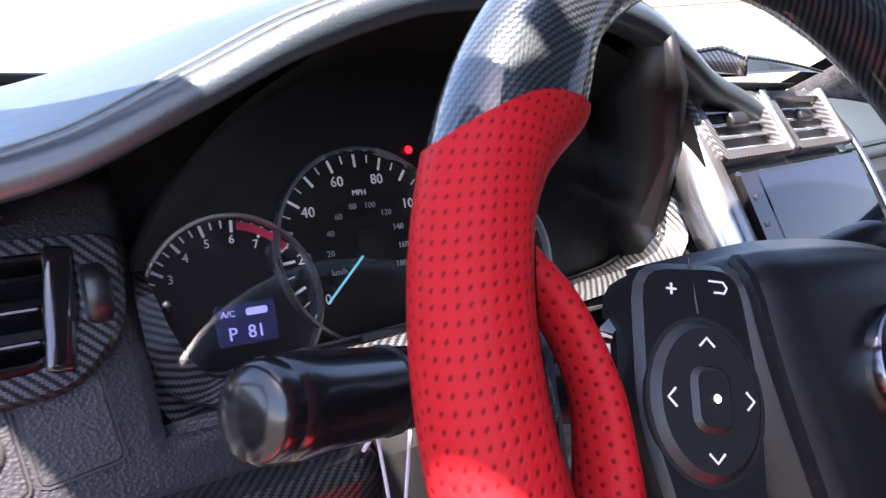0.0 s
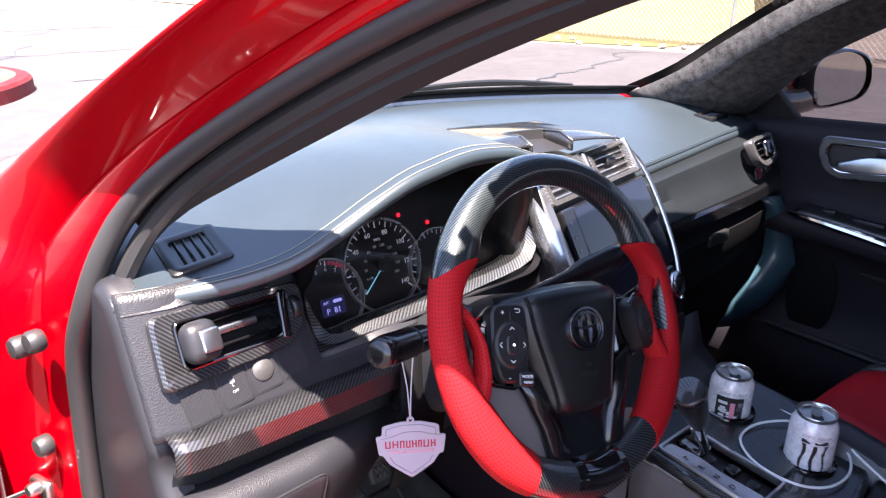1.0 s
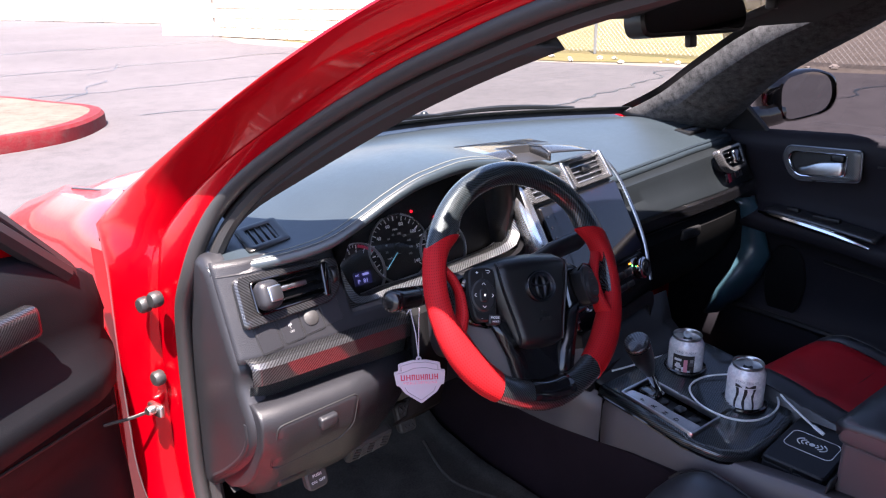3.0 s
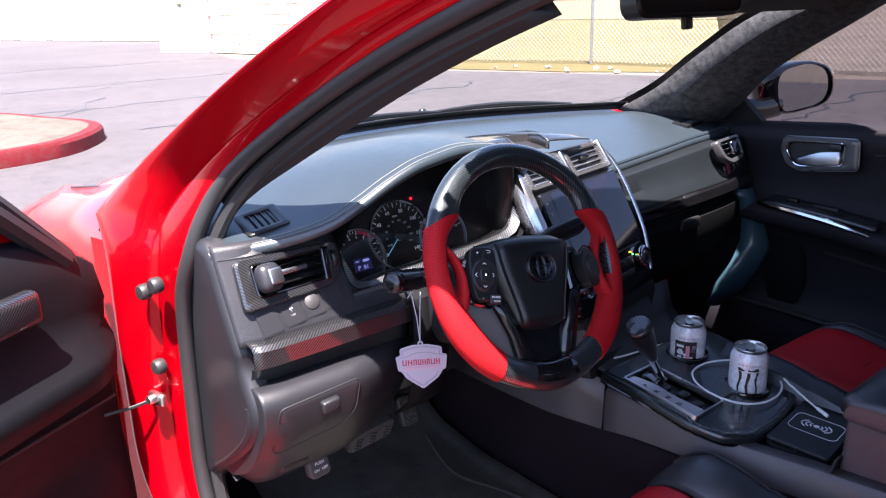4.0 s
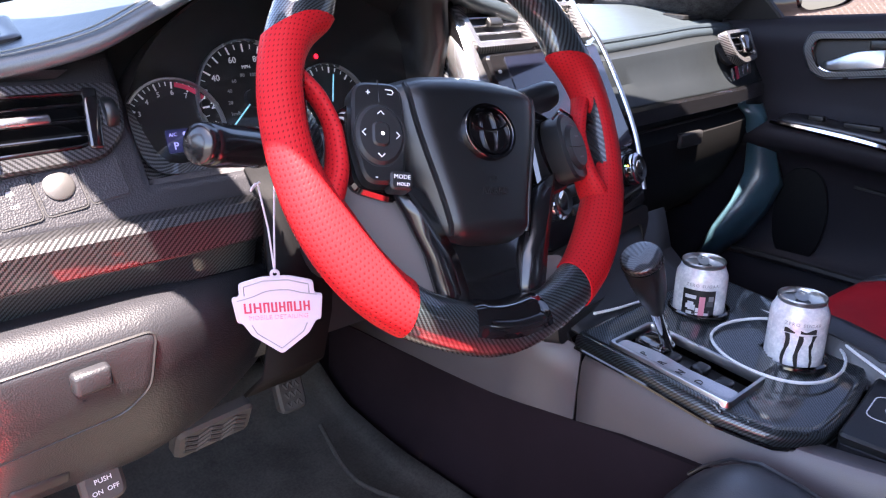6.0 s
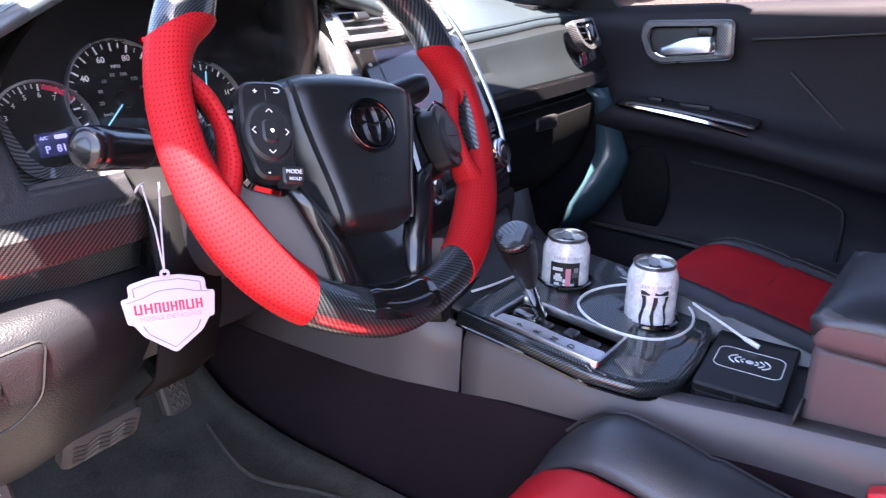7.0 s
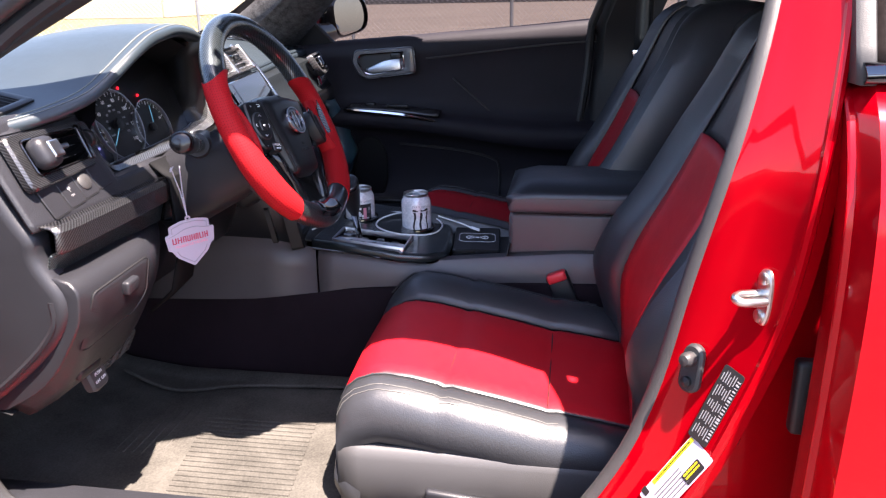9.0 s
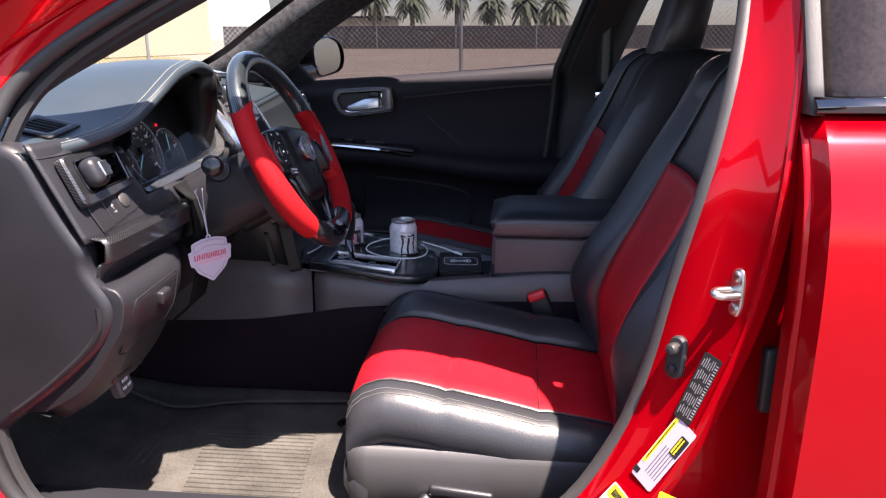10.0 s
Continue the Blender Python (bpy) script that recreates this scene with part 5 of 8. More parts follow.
def grille(m, w, h, slats, label):
    """A small screen-demister outlet set into the dash top."""
    o = rounded(w, h, 0.006, 3)
    i = rounded(w - 0.026, h - 0.026, 0.004, 3)
    g = part("demister_vent", ring_plate(o, i, 0.004, m, 0.004, 0.0015), "satin", dash, label)
    part("vent_floor", plate(i, -0.004, m, 0, 0.006), "trim_dark", g)
    for k in range(slats):
        x = -w / 2 + 0.014 + (w - 0.028) * (k + 0.5) / slats
        part("slat", put(block((0.0022, h - 0.027, 0.008), None, 0.0008, 1), m @ Matrix.Translation((x, 0, -0.001)) @ Matrix.Rotation(radians(28), 4, "Y")), "satin", g)


p0, p1, p2 = Vector(dash_fn(-0.075, 0.80)), Vector(dash_fn(0.0, 0.80)), Vector(dash_fn(-0.035, 0.62))
grille(frame_of(Vector(dash_fn(-0.006, 0.83)) + Vector((0, 0, 0.001)), Vector(dash_fn(0.03, 0.83)) - Vector(dash_fn(-0.04, 0.83)) + Vector((0, 0.012, 0)), Vector(dash_fn(-0.006, 0.70)) - Vector(dash_fn(-0.006, 0.93))), 0.066, 0.080, 4, "black demister outlet")
grille(frame_of(Vector(dash_fn(1.285, 0.80)) + Vector((0, 0.01, 0.003)), (1, 0.12, -0.02), (0, 1, 0.05)), 0.092, 0.048, 5, "black demister outlet")

# left fascia with the round-knob outlet
FY = lambda x, z: 0.297 + (z - 0.83) * 0.50 + 0.9 * max(0.0, -0.055 - x) ** 1.5 + 0.02 * smooth_step((x - 0.06) / 0.08) * smooth_step((z - 0.85) / 0.06)
VX0, VX1, VZ0, VZ1 = -0.070, 0.062, 0.886, 0.928


def vent_hole(x, z):
    return (VX0 < x < VX1 and VZ0 < z < VZ1) or (x > 0.084 and z > 0.852)


part("fascia", sheet(lambda x, z: (x, FY(x, z), z), [-0.108, -0.10, -0.09, -0.08] + span(-0.070, 0.062, 8) + [0.07, 0.078, 0.084] + span(0.10, 0.20, 6), [0.826, 0.835, 0.845, 0.852, 0.862, 0.875, 0.886] + span(0.893, 0.928, 4) + [0.934, 0.940, 0.950, 0.960], skip=vent_hole), "fascia", dash, "grey-black leather-grained fascia", solid=0.004)
part("fascia_top", strip_of([[Vector((x, FY(x, 0.945) - 0.004, 0.940)) for x in span(-0.105, 0.035, 12)], [Vector((x, EDGE_Y(x) + 0.004, 0.950)) for x in span(-0.105, 0.035, 12)]]), "fascia", dash)
vm = frame_of((-0.004, FY(0, 0.906) - 0.002, 0.906), (1, 0.03, 0), (0, 0.5, 1))
v_out = round_poly([(-0.088, -0.040), (0.058, -0.034), (0.080, -0.012), (0.086, 0.030), (-0.084, 0.036)], 0.012, 4)
v_in = round_poly([(-0.063, -0.024), (0.046, -0.022), (0.060, -0.008), (0.062, 0.022), (-0.062, 0.024)], 0.008, 4)
sv = part("air_vent", ring_plate(v_out, v_in, 0.008, vm, 0.004, 0.003), "carbon", dash, "carbon-framed air vent")
part("vent_rim", put(tube([(p[0], p[1], 0.0075) for p in v_in], 0.0016, 6, closed=True, up=(0, 0, 1)), vm), "gloss", sv)
part("vent_box", plate(inset(v_in, -0.004), -0.030, vm, 0, 0.034), "trim_dark", sv)
part("vent_wall", ring_plate(inset(v_in, -0.003), v_in, -0.001, vm, 0.031), "satin", sv)
for k in range(3):
    part("vane", put(block((0.122, 0.003, 0.020), None, 0.001, 1), vm @ Matrix.Translation((0.0, -0.013 + 0.0135 * k, -0.010)) @ Matrix.Rotation(radians(-12), 4, "X")), "gloss", sv)
part("side_blade", put(block((0.012, 0.052, 0.006), None, 0.003), vm @ Matrix.Translation((0.0555, 0.0, 0.008)) @ Matrix.Rotation(radians(-8), 4, "Z")), "gloss", sv, "gloss curved side blade")
part("thumb_wheel", put(lathe([(0, -0.005), (0.012, -0.005), (0.0135, -0.003), (0.0135, 0.003), (0.012, 0.005), (0, 0.005)], 18), vm @ Matrix.Translation((0.070, 0.004, 0.004)) @ Matrix.Rotation(radians(90), 4, "Y")), "satin", sv)
freshener = thing("vent_knob", Matrix.Translation((-0.052, 0.325, 0.906)), "grey rounded-square clip with a pale window on the air vent", "vent clip")
part("clip_body", put(block((0.036, 0.042, 0.028), None, 0.012, 4), vm @ Matrix.Translation((-0.046, 0.0, 0.019))), "trim", freshener)
part("clip_window", put(block((0.021, 0.023, 0.006), None, 0.005, 3), vm @ Matrix.Translation((-0.041, -0.001, 0.0325))), "silver", freshener, "pale square window")
part("clip_tab", put(block((0.05, 0.008, 0.006), None, 0.0025), vm @ Matrix.Translation((0.0, 0.004, 0.004))), "silver", freshener)

# switch blanks
for k, (x, lab) in enumerate(((-0.058, ""), (-0.021, "traction button"), (0.014, ""), (0.049, ""))):
    bmx = frame_of((x, FY(x, 0.853 + 0.004 * k) - 0.0003, 0.853 + 0.004 * k), (1, 0.02, 0.12), (0, 0.5, 1))
    rim = part("switch_blank", plate(rounded(0.0315, 0.0405, 0.003, 2), 0.0012, bmx, 0.0006, 0.004), "fascia", dash, lab)
    part("switch_gap", ring_plate(rounded(0.0338, 0.0428, 0.004, 2), rounded(0.0315, 0.0405, 0.003, 2), 0.0007, bmx), "trim_dark", rim)
    if k == 1:
        part("legend", words("OFF", 0.0040, bmx @ Matrix.Translation((0, -0.006, 0.0014))), "ink_grey", rim)
        part("legend", plate(round_poly([(-0.005, 0.0), (0.005, 0.0), (0.0035, 0.006), (-0.0035, 0.006)], 0.001, 2), 0.0003, bmx @ Matrix.Translation((0, 0.003, 0.0013)) @ Matrix.Scale(0.62, 4)), "ink_grey", rim)
        part("legend", put(tube(bezier_path([(-0.003, -0.0035, 0), (-0.0015, -0.0015, 0), (-0.0035, 0.0, 0), (-0.002, 0.002, 0)], 4), 0.0005, 5), bmx @ Matrix.Translation((0.001, 0.001, 0.0014)) @ Matrix.Scale(0.62, 4)), "ink_grey", rim)
    if k == 2:
        part("dial", put(lathe([(0, 0), (0.0118, 0), (0.0118, 0.0015), (0.010, 0.003), (0, 0.0035)], 22), bmx @ Matrix.Translation((0, 0.001, 0.001))), "seal", rim, "round pale dimmer dial")

# carbon strip below the fascia
part("carbon_strip", strip_of([[Vector((x, 0.297 + dy + 0.9 * max(0.0, -0.06 - x) ** 1.5, z)) for x in span(-0.098, 0.172, 20)] for dy, z in ((0.004, 0.832), (-0.014, 0.829), (-0.020, 0.822), (-0.018, 0.796), (-0.010, 0.793))]), "carbon", dash, "lacquered carbon strip", solid=0.003)
part("carbon_strip_lower", strip_of([[Vector((x, 0.297 + dy + 0.9 * max(0.0, -0.06 - x) ** 1.5, z)) for x in span(-0.096, 0.172, 20)] for dy, z in ((-0.006, 0.794), (-0.002, 0.790), (0.006, 0.764), (0.012, 0.760))]), "carbon_fine", dash, "dark carbon strip", solid=0.003)
# The shade beside the column is coloured into this panel.
part("column_side", strip_of([[Vector((x, y + 0.03 * (x - 0.17), z)) for x in (0.172, 0.20, 0.245)] for y, z in ((0.305, 0.855), (0.276, 0.83), (0.272, 0.76), (0.278, 0.70), (0.296, 0.64), (0.34, 0.60))]), "trim_shade", dash, "panel beside the column, its shade put into a dark colour", solid=0.004)
part("strip_end", strip_of([[Vector((0.172 + 0.004 * k, 0.28 + 0.02 * k, z)) for k in range(3)] for z in (0.832, 0.76)]), "gloss", dash)

# knee panel
KY = through_points((0.52, 0.56, 0.60, 0.64, 0.69, 0.735, 0.758, 0.768), (0.400, 0.345, 0.312, 0.290, 0.268, 0.262, 0.275, 0.300))
KZ0 = lambda x: 0.538 + 0.035 * smooth_step((x - 0.12) / 0.22) + 0.03 * smooth_step((-0.06 - x) / 0.04)


def knee(x, s):
    z = KZ0(x) + (0.768 - KZ0(x)) * s
    zz = 0.52 + (0.768 - 0.52) * s
    return (x, KY(zz) + 1.1 * max(0.0, -0.06 - x) ** 1.6 + 0.9 * max(0.0, x - 0.055) ** 1.4, z)


part("knee_panel", sheet(knee, [-0.100, -0.095, -0.09, -0.08] + span(-0.07, 0.22, 20), span(0, 1, 18)), "fascia", dash, "grey grained knee panel", solid=0.004)
D_OUT = round_poly([(-0.082, 0.652), (0.030, 0.668), (0.050, 0.690), (0.057, 0.743), (-0.078, 0.737)], 0.010, 4)


def knee_at(x, z, off):
    p = knee(x, (z - KZ0(x)) / (0.768 - KZ0(x)))
    return Vector((p[0], p[1] - off, p[2]))


def on_knee(outline, off, rows=8):
    """A patch lying on the knee panel, filled from its outline towards its middle."""
    cx_, cz_ = sum(p[0] for p in outline) / len(outline), sum(p[1] for p in outline) / len(outline)
    n_ = len(outline)
    return sheet(lambda i_, s_: knee_at(cx_ + (outline[i_][0] - cx_) * s_, cz_ + (outline[i_][1] - cz_) * s_, off if s_ < 0.99 else off - 0.0012), range(n_), [0.02] + span(0.15, 0.96, rows) + [1.0], close_u=True)


dr = part("coin_drawer", on_knee(D_OUT, 0.0022), "fascia", dash, "small hinged drawer", sharp=70)
part("drawer_gap", tube([knee_at(p[0], p[1], 0.0016) for p in D_OUT], 0.0014, 5, closed=True, up=(0, -1, 0)), "trim_dark", dr)
dm = frame_of(knee_at(0.001, 0.719, 0.0), (1, 0.0, 0.06), (0, -0.1, 1))
part("drawer_catch", put(block((0.030, 0.020, 0.016), None, 0.004), dm @ Matrix.Translation((0.0, 0.0, 0.004))), "fascia", dr, "moulded finger catch")
part("dash_backing", strip_of([[Vector((x, 0.345, z)) for x in (-0.098, 0.05, 0.2)] for z in (0.70, 0.85)]), "trim_dark", dash)
part("bonnet_lever", put(block((0.050, 0.018, 0.016), None, 0.005), frame_of((-0.036, 0.322, 0.606), (1, 0, 0.02), (0, -0.4, 1))), "trim_dark", dash, "bonnet release lever")

# end cap towards the door opening
CAP = round_poly([(0.385, 0.952), (0.370, 0.930), (0.351, 0.885), (0.328, 0.843), (0.308, 0.815), (0.312, 0.793), (0.303, 0.774), (0.280, 0.741), (0.282, 0.708), (0.306, 0.670), (0.350, 0.629), (0.394, 0.594), (0.438, 0.563), (0.48, 0.53), (0.52, 0.50), (0.53, 0.80), (0.47, 0.93), (0.42, 0.965)], 0.02, 4)
CAPM = frame_of((-0.098, 0, 0), (0, -1, 0), (0, 0, 1))
cap_o = [(-y, z) for y, z in CAP]
cap_rows = [[CAPM @ Vector((p[0], p[1], d_)) for p in inset(cap_o, e_)] for e_, d_ in ((0.0, -0.022), (0.0, -0.004), (0.0015, 0.002), (0.004, 0.006), (0.008, 0.0095), (0.013, 0.0115), (0.016, 0.0120))]
cap_bm = strip_of([r + r[:1] for r in cap_rows])
cap_in = bmesh.new()
cap_vs = [cap_in.verts.new(p) for p in cap_rows[-1]]
cap_es = [cap_in.edges.new((cap_vs[k], cap_vs[(k + 1) % len(cap_vs)])) for k in range(len(cap_vs))]
bmesh.ops.triangle_fill(cap_in, edges=cap_es, use_beauty=True)
cap_in.normal_update()
if sum(f_.normal.x for f_ in cap_in.faces) > 0:
    bmesh.ops.reverse_faces(cap_in, faces=cap_in.faces)
cap_bm = joined(cap_bm, cap_in)
bmesh.ops.remove_doubles(cap_bm, verts=cap_bm.verts, dist=0.00005)
bmesh.ops.recalc_face_normals(cap_bm, faces=cap_bm.faces)
part("end_cap", cap_bm, "trim", dash, "grey moulded end cap", sharp=80)
part("cap_lip", tube([(-0.107, q.x, q.y) for q in bezier_path([(0.300, 0.735, 0), (0.302, 0.705, 0), (0.325, 0.672, 0), (0.366, 0.634, 0), (0.408, 0.60, 0), (0.45, 0.57, 0)], 5)], 0.005, 8), "trim", dash)
CAPY = through_points((0.54, 0.563, 0.594, 0.629, 0.670, 0.708, 0.741, 0.774), (0.45, 0.438, 0.394, 0.350, 0.306, 0.284, 0.282, 0.303))
part("knee_end", strip_of([[Vector(knee(-0.100, s)) for s in span(0, 1, 14)], [Vector((-0.1015, (knee(-0.100, s)[1] + CAPY(knee(-0.100, s)[2])) / 2 + 0.004, knee(-0.100, s)[2])) for s in span(0, 1, 14)], [Vector((-0.1005, CAPY(knee(-0.100, s)[2]) + 0.012, knee(-0.100, s)[2])) for s in span(0, 1, 14)]]), "trim", dash)
part("kick_panel", strip_of([[Vector((-0.085, y, z)) for y in span(0.50, 0.90, 4)] for z in span(0.30, 0.80, 4)]), "trim_dark", dash)
part("under_tray", strip_of([[Vector((x, 0.40, 0.56 + 0.05 * smooth_step(x / 0.2))) for x in span(-0.1, 0.5, 6)], [Vector((x, 0.75, 0.66)) for x in span(-0.1, 0.5, 6)]]), "trim_dark", dash)
part("column_panel", strip_of([[Vector((x, y, z)) for x in span(0.20, 0.56, 8)] for y, z in ((0.345, 0.865), (0.335, 0.80), (0.335, 0.70), (0.37, 0.63), (0.44, 0.60))]), "trim", dash, "lower column panel", solid=0.004)

# ---- instrument cluster ----
GM = frame_of((0.235, 0.392, 0.915), (1, -0.02, 0), (0, 0.33, 1))     # its face; right, up, towards the driver
ic = thing("instrument_cluster", GM, "black instrument cluster with white dials and a blue display", "instrument cluster")
c_out = round_poly([(-0.138, -0.074), (0.21, -0.066), (0.225, -0.02), (0.215, 0.06), (0.10, 0.112), (-0.02, 0.098), (-0.10, 0.050), (-0.145, 0.0)], 0.03, 5)
part("dial_plate", plate(c_out, 0.0, None, 0, 0.004), "gauge", ic, world_space=False)


def lofted_frame(a, b):
    n_ = len(a)
    return sheet(lambda i, j: (a, b)[j][i % n_], range(n_ + 1), (0, 1))


c_mid = [Vector((p[0] * 1.06 + 0.0, p[1] * 1.05 - 0.004, 0.055 + (0.015 if p[1] > 0 else 0.0))) for p in c_out]
part("hood_lining", lofted_frame([Vector((p[0], p[1], -0.002)) for p in c_out], c_mid), "gauge", ic, "dark recessed hood lining", world_space=False)


def dial(cx, cy, r, a0, a1, ticks, longer, nums, numr, size, parent_label, needle, red=None):
    g = part("dial", ring_plate([(cx + r * math.cos(a), cy + r * math.sin(a)) for a in span(0, 6.2832, 48)[:-1]], [(cx + r * 0.955 * math.cos(a), cy + r * 0.955 * math.sin(a)) for a in span(0, 6.2832, 48)[:-1]], 0.006, None, 0.0, 0.001), "silver", ic, parent_label, world_space=False)
    marks = []
    for k in range(ticks + 1):
        a = radians(a0 + (a1 - a0) * k / ticks)
        ln_ = r * (0.13 if k % longer == 0 else 0.08)
        marks.append(put(block((ln_, 0.0016 if k % longer == 0 else 0.0009, 0.0004), None, 0), Matrix.Translation((cx + (r * 0.93 - ln_ / 2) * math.cos(a), cy + (r * 0.93 - ln_ / 2) * math.sin(a), 0.0009)) @ Matrix.Rotation(a, 4, "Z")))
    part("tick_marks", joined(*marks), "ink_white", g, world_space=False)
    for k, t in enumerate(nums):
        a = radians(a0 + (a1 - a0) * k / (len(nums) - 1))
        if t:
            part("numeral", words(t, size, Matrix.Translation((cx + r * numr * math.cos(a), cy + r * numr * math.sin(a), 0.0008))), "ink_white", g, world_space=False)
    if needle is not None:
        a = radians(needle)
        part("needle", put(block((r * 0.62, 0.0014, 0.0010), None, 0.0003, 1), Matrix.Translation((cx + r * 0.45 * math.cos(a), cy + r * 0.45 * math.sin(a), 0.005)) @ Matrix.Rotation(a, 4, "Z")), "needle", g, "pale blue needle", world_space=False)
        part("needle_boss", put(lathe([(0, 0), (r * 0.16, 0), (r * 0.15, 0.006), (0, 0.007)], 20), Matrix.Translation((cx, cy, 0))), "satin", g, world_space=False)
    if red:
        part("red_zone", strip_of([[Vector((cx + rr * math.cos(radians(a)), cy + rr * math.sin(radians(a)), 0.0012)) for a in span(*red, 8)] for rr in (r * 0.92, r * 0.83)]), "ink_red", g, "red zone", world_space=False)
    return g


sp_ = dial(-0.004, -0.013, 0.060, 222, -42, 28, 2, ["0", "20", "40", "60", "80", "100", "120", "140"], 0.70, 0.0088, "speedometer dial", 222)
part("numeral", words("MPH", 0.0048, Matrix.Translation((-0.004, 0.0195, 0.0008))), "ink_white", sp_, world_space=False)
for k, a in enumerate(span(212, -32, 9)):
    part("numeral", words(str(20 * k) if k else "km/h", 0.0052, Matrix.Translation((-0.004 + 0.025 * math.cos(radians(a)), -0.013 + 0.025 * math.sin(radians(a)), 0.0008))), "ink_grey", sp_, world_space=False)
rv = dial(-0.090, -0.036, 0.050, 215, 40, 24, 3, ["0", "1", "2", "3", "4", "5", "6", "7", "8"], 0.72, 0.0068, "rev counter dial", None, (80, 40))
fu = dial(0.086, -0.032, 0.050, 140, 20, 12, 3, ["C", "", "H"], 0.7, 0.0075, "temperature dial", 75)
lc = part("display", plate(rounded(0.033, 0.022, 0.002, 2, -0.085, -0.046), 0.002, None, 0.0, 0.0), "lcd", ic, "dark blue display", world_space=False)
part("display_text", words("P  81", 0.0100, Matrix.Translation((-0.086, -0.051, 0.0025))), "lcd_text", lc, world_space=False)
part("display_text", words("A/C", 0.0048, Matrix.Translation((-0.095, -0.040, 0.0025))), "lcd_text", lc, world_space=False)
part("display_bar", plate(rounded(0.012, 0.004, 0.001, 1, -0.079, -0.040), 0.0028), "lcd_text", lc, world_space=False)
for x, y in ((0.036, 0.044), (0.081, 0.026)):
    part("warning_lamp", put(lathe([(0, 0), (0.0026, 0), (0.002, 0.0015), (0, 0.0018)], 12), Matrix.Translation((x, y, 0.001))), "lamp_red", ic, "lit red warning lamp", world_space=False)
for x, y in ((-0.120, -0.062), (-0.128, -0.030)):
    part("reset_stalk", put(lathe([(0, 0), (0.0028, 0), (0.0028, 0.012), (0.0018, 0.0145), (0, 0.015)], 12), Matrix.Translation((x, y, 0.0))), "silver", ic, world_space=False)
# carbon surround under and beside the dials
cs_in = [(-0.142, -0.014), (-0.118, -0.066), (-0.06, -0.066), (0.0, -0.064), (0.10, -0.058), (0.20, -0.045), (0.222, 0.0)]
cs_out = [(-0.156, -0.015), (-0.142, -0.084), (-0.06, -0.083), (0.0, -0.080), (0.10, -0.070), (0.212, -0.055), (0.230, 0.0)]


def bent(pts, z0):
    return [Vector((p[0], p[1], z0)) for p in pts]


part("carbon_surround", strip_of([bezier_path(bent(cs_in, 0.006), 4), bezier_path(bent([(a[0] * 0.9 + b[0] * 0.1, a[1] * 0.9 + b[1] * 0.1) for a, b in zip(cs_in, cs_out)], 0.042), 4), bezier_path(bent(cs_out, 0.052), 4), bezier_path(bent([(p[0] * 1.01, p[1] * 1.03) for p in cs_out], 0.046), 4)]), "carbon_bold", ic, "carbon surround with a pale inner lip", world_space=False, solid=0.003)
part("surround_lip", put(tube(bezier_path(bent(cs_in, 0.008), 4), 0.0016, 6), Matrix()), "silver", ic, world_space=False)
lens = part("cover_lens", plate([(p[0] * 0.99, p[1] * 0.99) for p in c_out], 0.001, Matrix.Translation((0, 0, 0.03)) @ Matrix.Rotation(radians(-14), 4, "X"), 0, 0.001), "glass", ic, "clear cover", world_space=False)
lens.visible_shadow = False

part("hood_side", strip_of([[Vector(p) for p in ((0.415, 0.316, 1.032), (0.440, 0.322, 1.000), (0.452, 0.332, 0.955), (0.450, 0.342, 0.905), (0.445, 0.350, 0.868))], [Vector(p) for p in ((0.425, 0.40, 1.020), (0.440, 0.41, 0.990), (0.448, 0.41, 0.95), (0.445, 0.41, 0.90), (0.44, 0.41, 0.865))]]), "gauge", dash, "dark side wall of the hood", solid=0.012)
part("hood_backing", strip_of([[Vector((x, 0.45, z0 + (EDGE_Z(x) - 0.03) * k)) for x in span(0.02, 0.48, 10)] for z0, k in ((0.84, 0.0), (0.42, 0.5), (0.0, 1.0))]), "trim_dark", dash)
# fascia between the cluster and the centre stack
part("lower_fascia", strip_of([[Vector((x, y, z)) for x, y, z in ((0.085, 0.318, 0.853), (0.20, 0.320, 0.857), (0.34, 0.324, 0.862), (0.47, 0.330, 0.870))], [Vector((x, y, z)) for x, y, z in ((0.085, 0.300, 0.826), (0.20, 0.305, 0.815), (0.34, 0.32, 0.80), (0.48, 0.33, 0.80))]]), "fascia", dash, solid=0.004)

# ---- centre stack ----
SM = frame_of((0.642, 0.318, 0.868), (1, 0.18, 0), (0, 0.55, 1))       # the display's face
cs = thing("centre_stack", SM, "centre console stack with a wide touch display and air vents", "centre stack")
part("stack_body", put(block((0.335, 0.30, 0.10), None, 0.02, 3), Matrix.Translation((0, 0.0, -0.055))), "trim", cs, world_space=False)
scr = part("display_bezel", plate(rounded(0.285, 0.158, 0.008, 3, 0.004, -0.004), 0.010, None, 0.003), "gloss", cs, "gloss black display bezel", world_space=False)
part("display_glass", plate(rounded(0.245, 0.146, 0.003, 2, 0.018, -0.004), 0.0108), "screen", scr, "dark reflective display glass", world_space=False)
for k in range(6):
    part("touch_key", plate(rounded(0.005, 0.004, 0.001, 1, -0.124, 0.052 - 0.021 * k), 0.0112), "ink_grey", scr, world_space=False)
# side rails in satin silver
part("side_rail", strip_of([bezier_path([(x + 0.010, 0.150, z - 0.014), (x - 0.001, 0.095, z), (x - 0.004, 0.02, z + 0.004), (x + 0.002, -0.07, z + 0.002), (x + 0.014, -0.15, z - 0.008)], 8) for x, z in ((-0.176, -0.024), (-0.172, -0.002), (-0.164, 0.006), (-0.150, 0.007), (-0.143, 0.003))]), "smoke", cs, "broad satin silver side rail", world_space=False, solid=0.003)
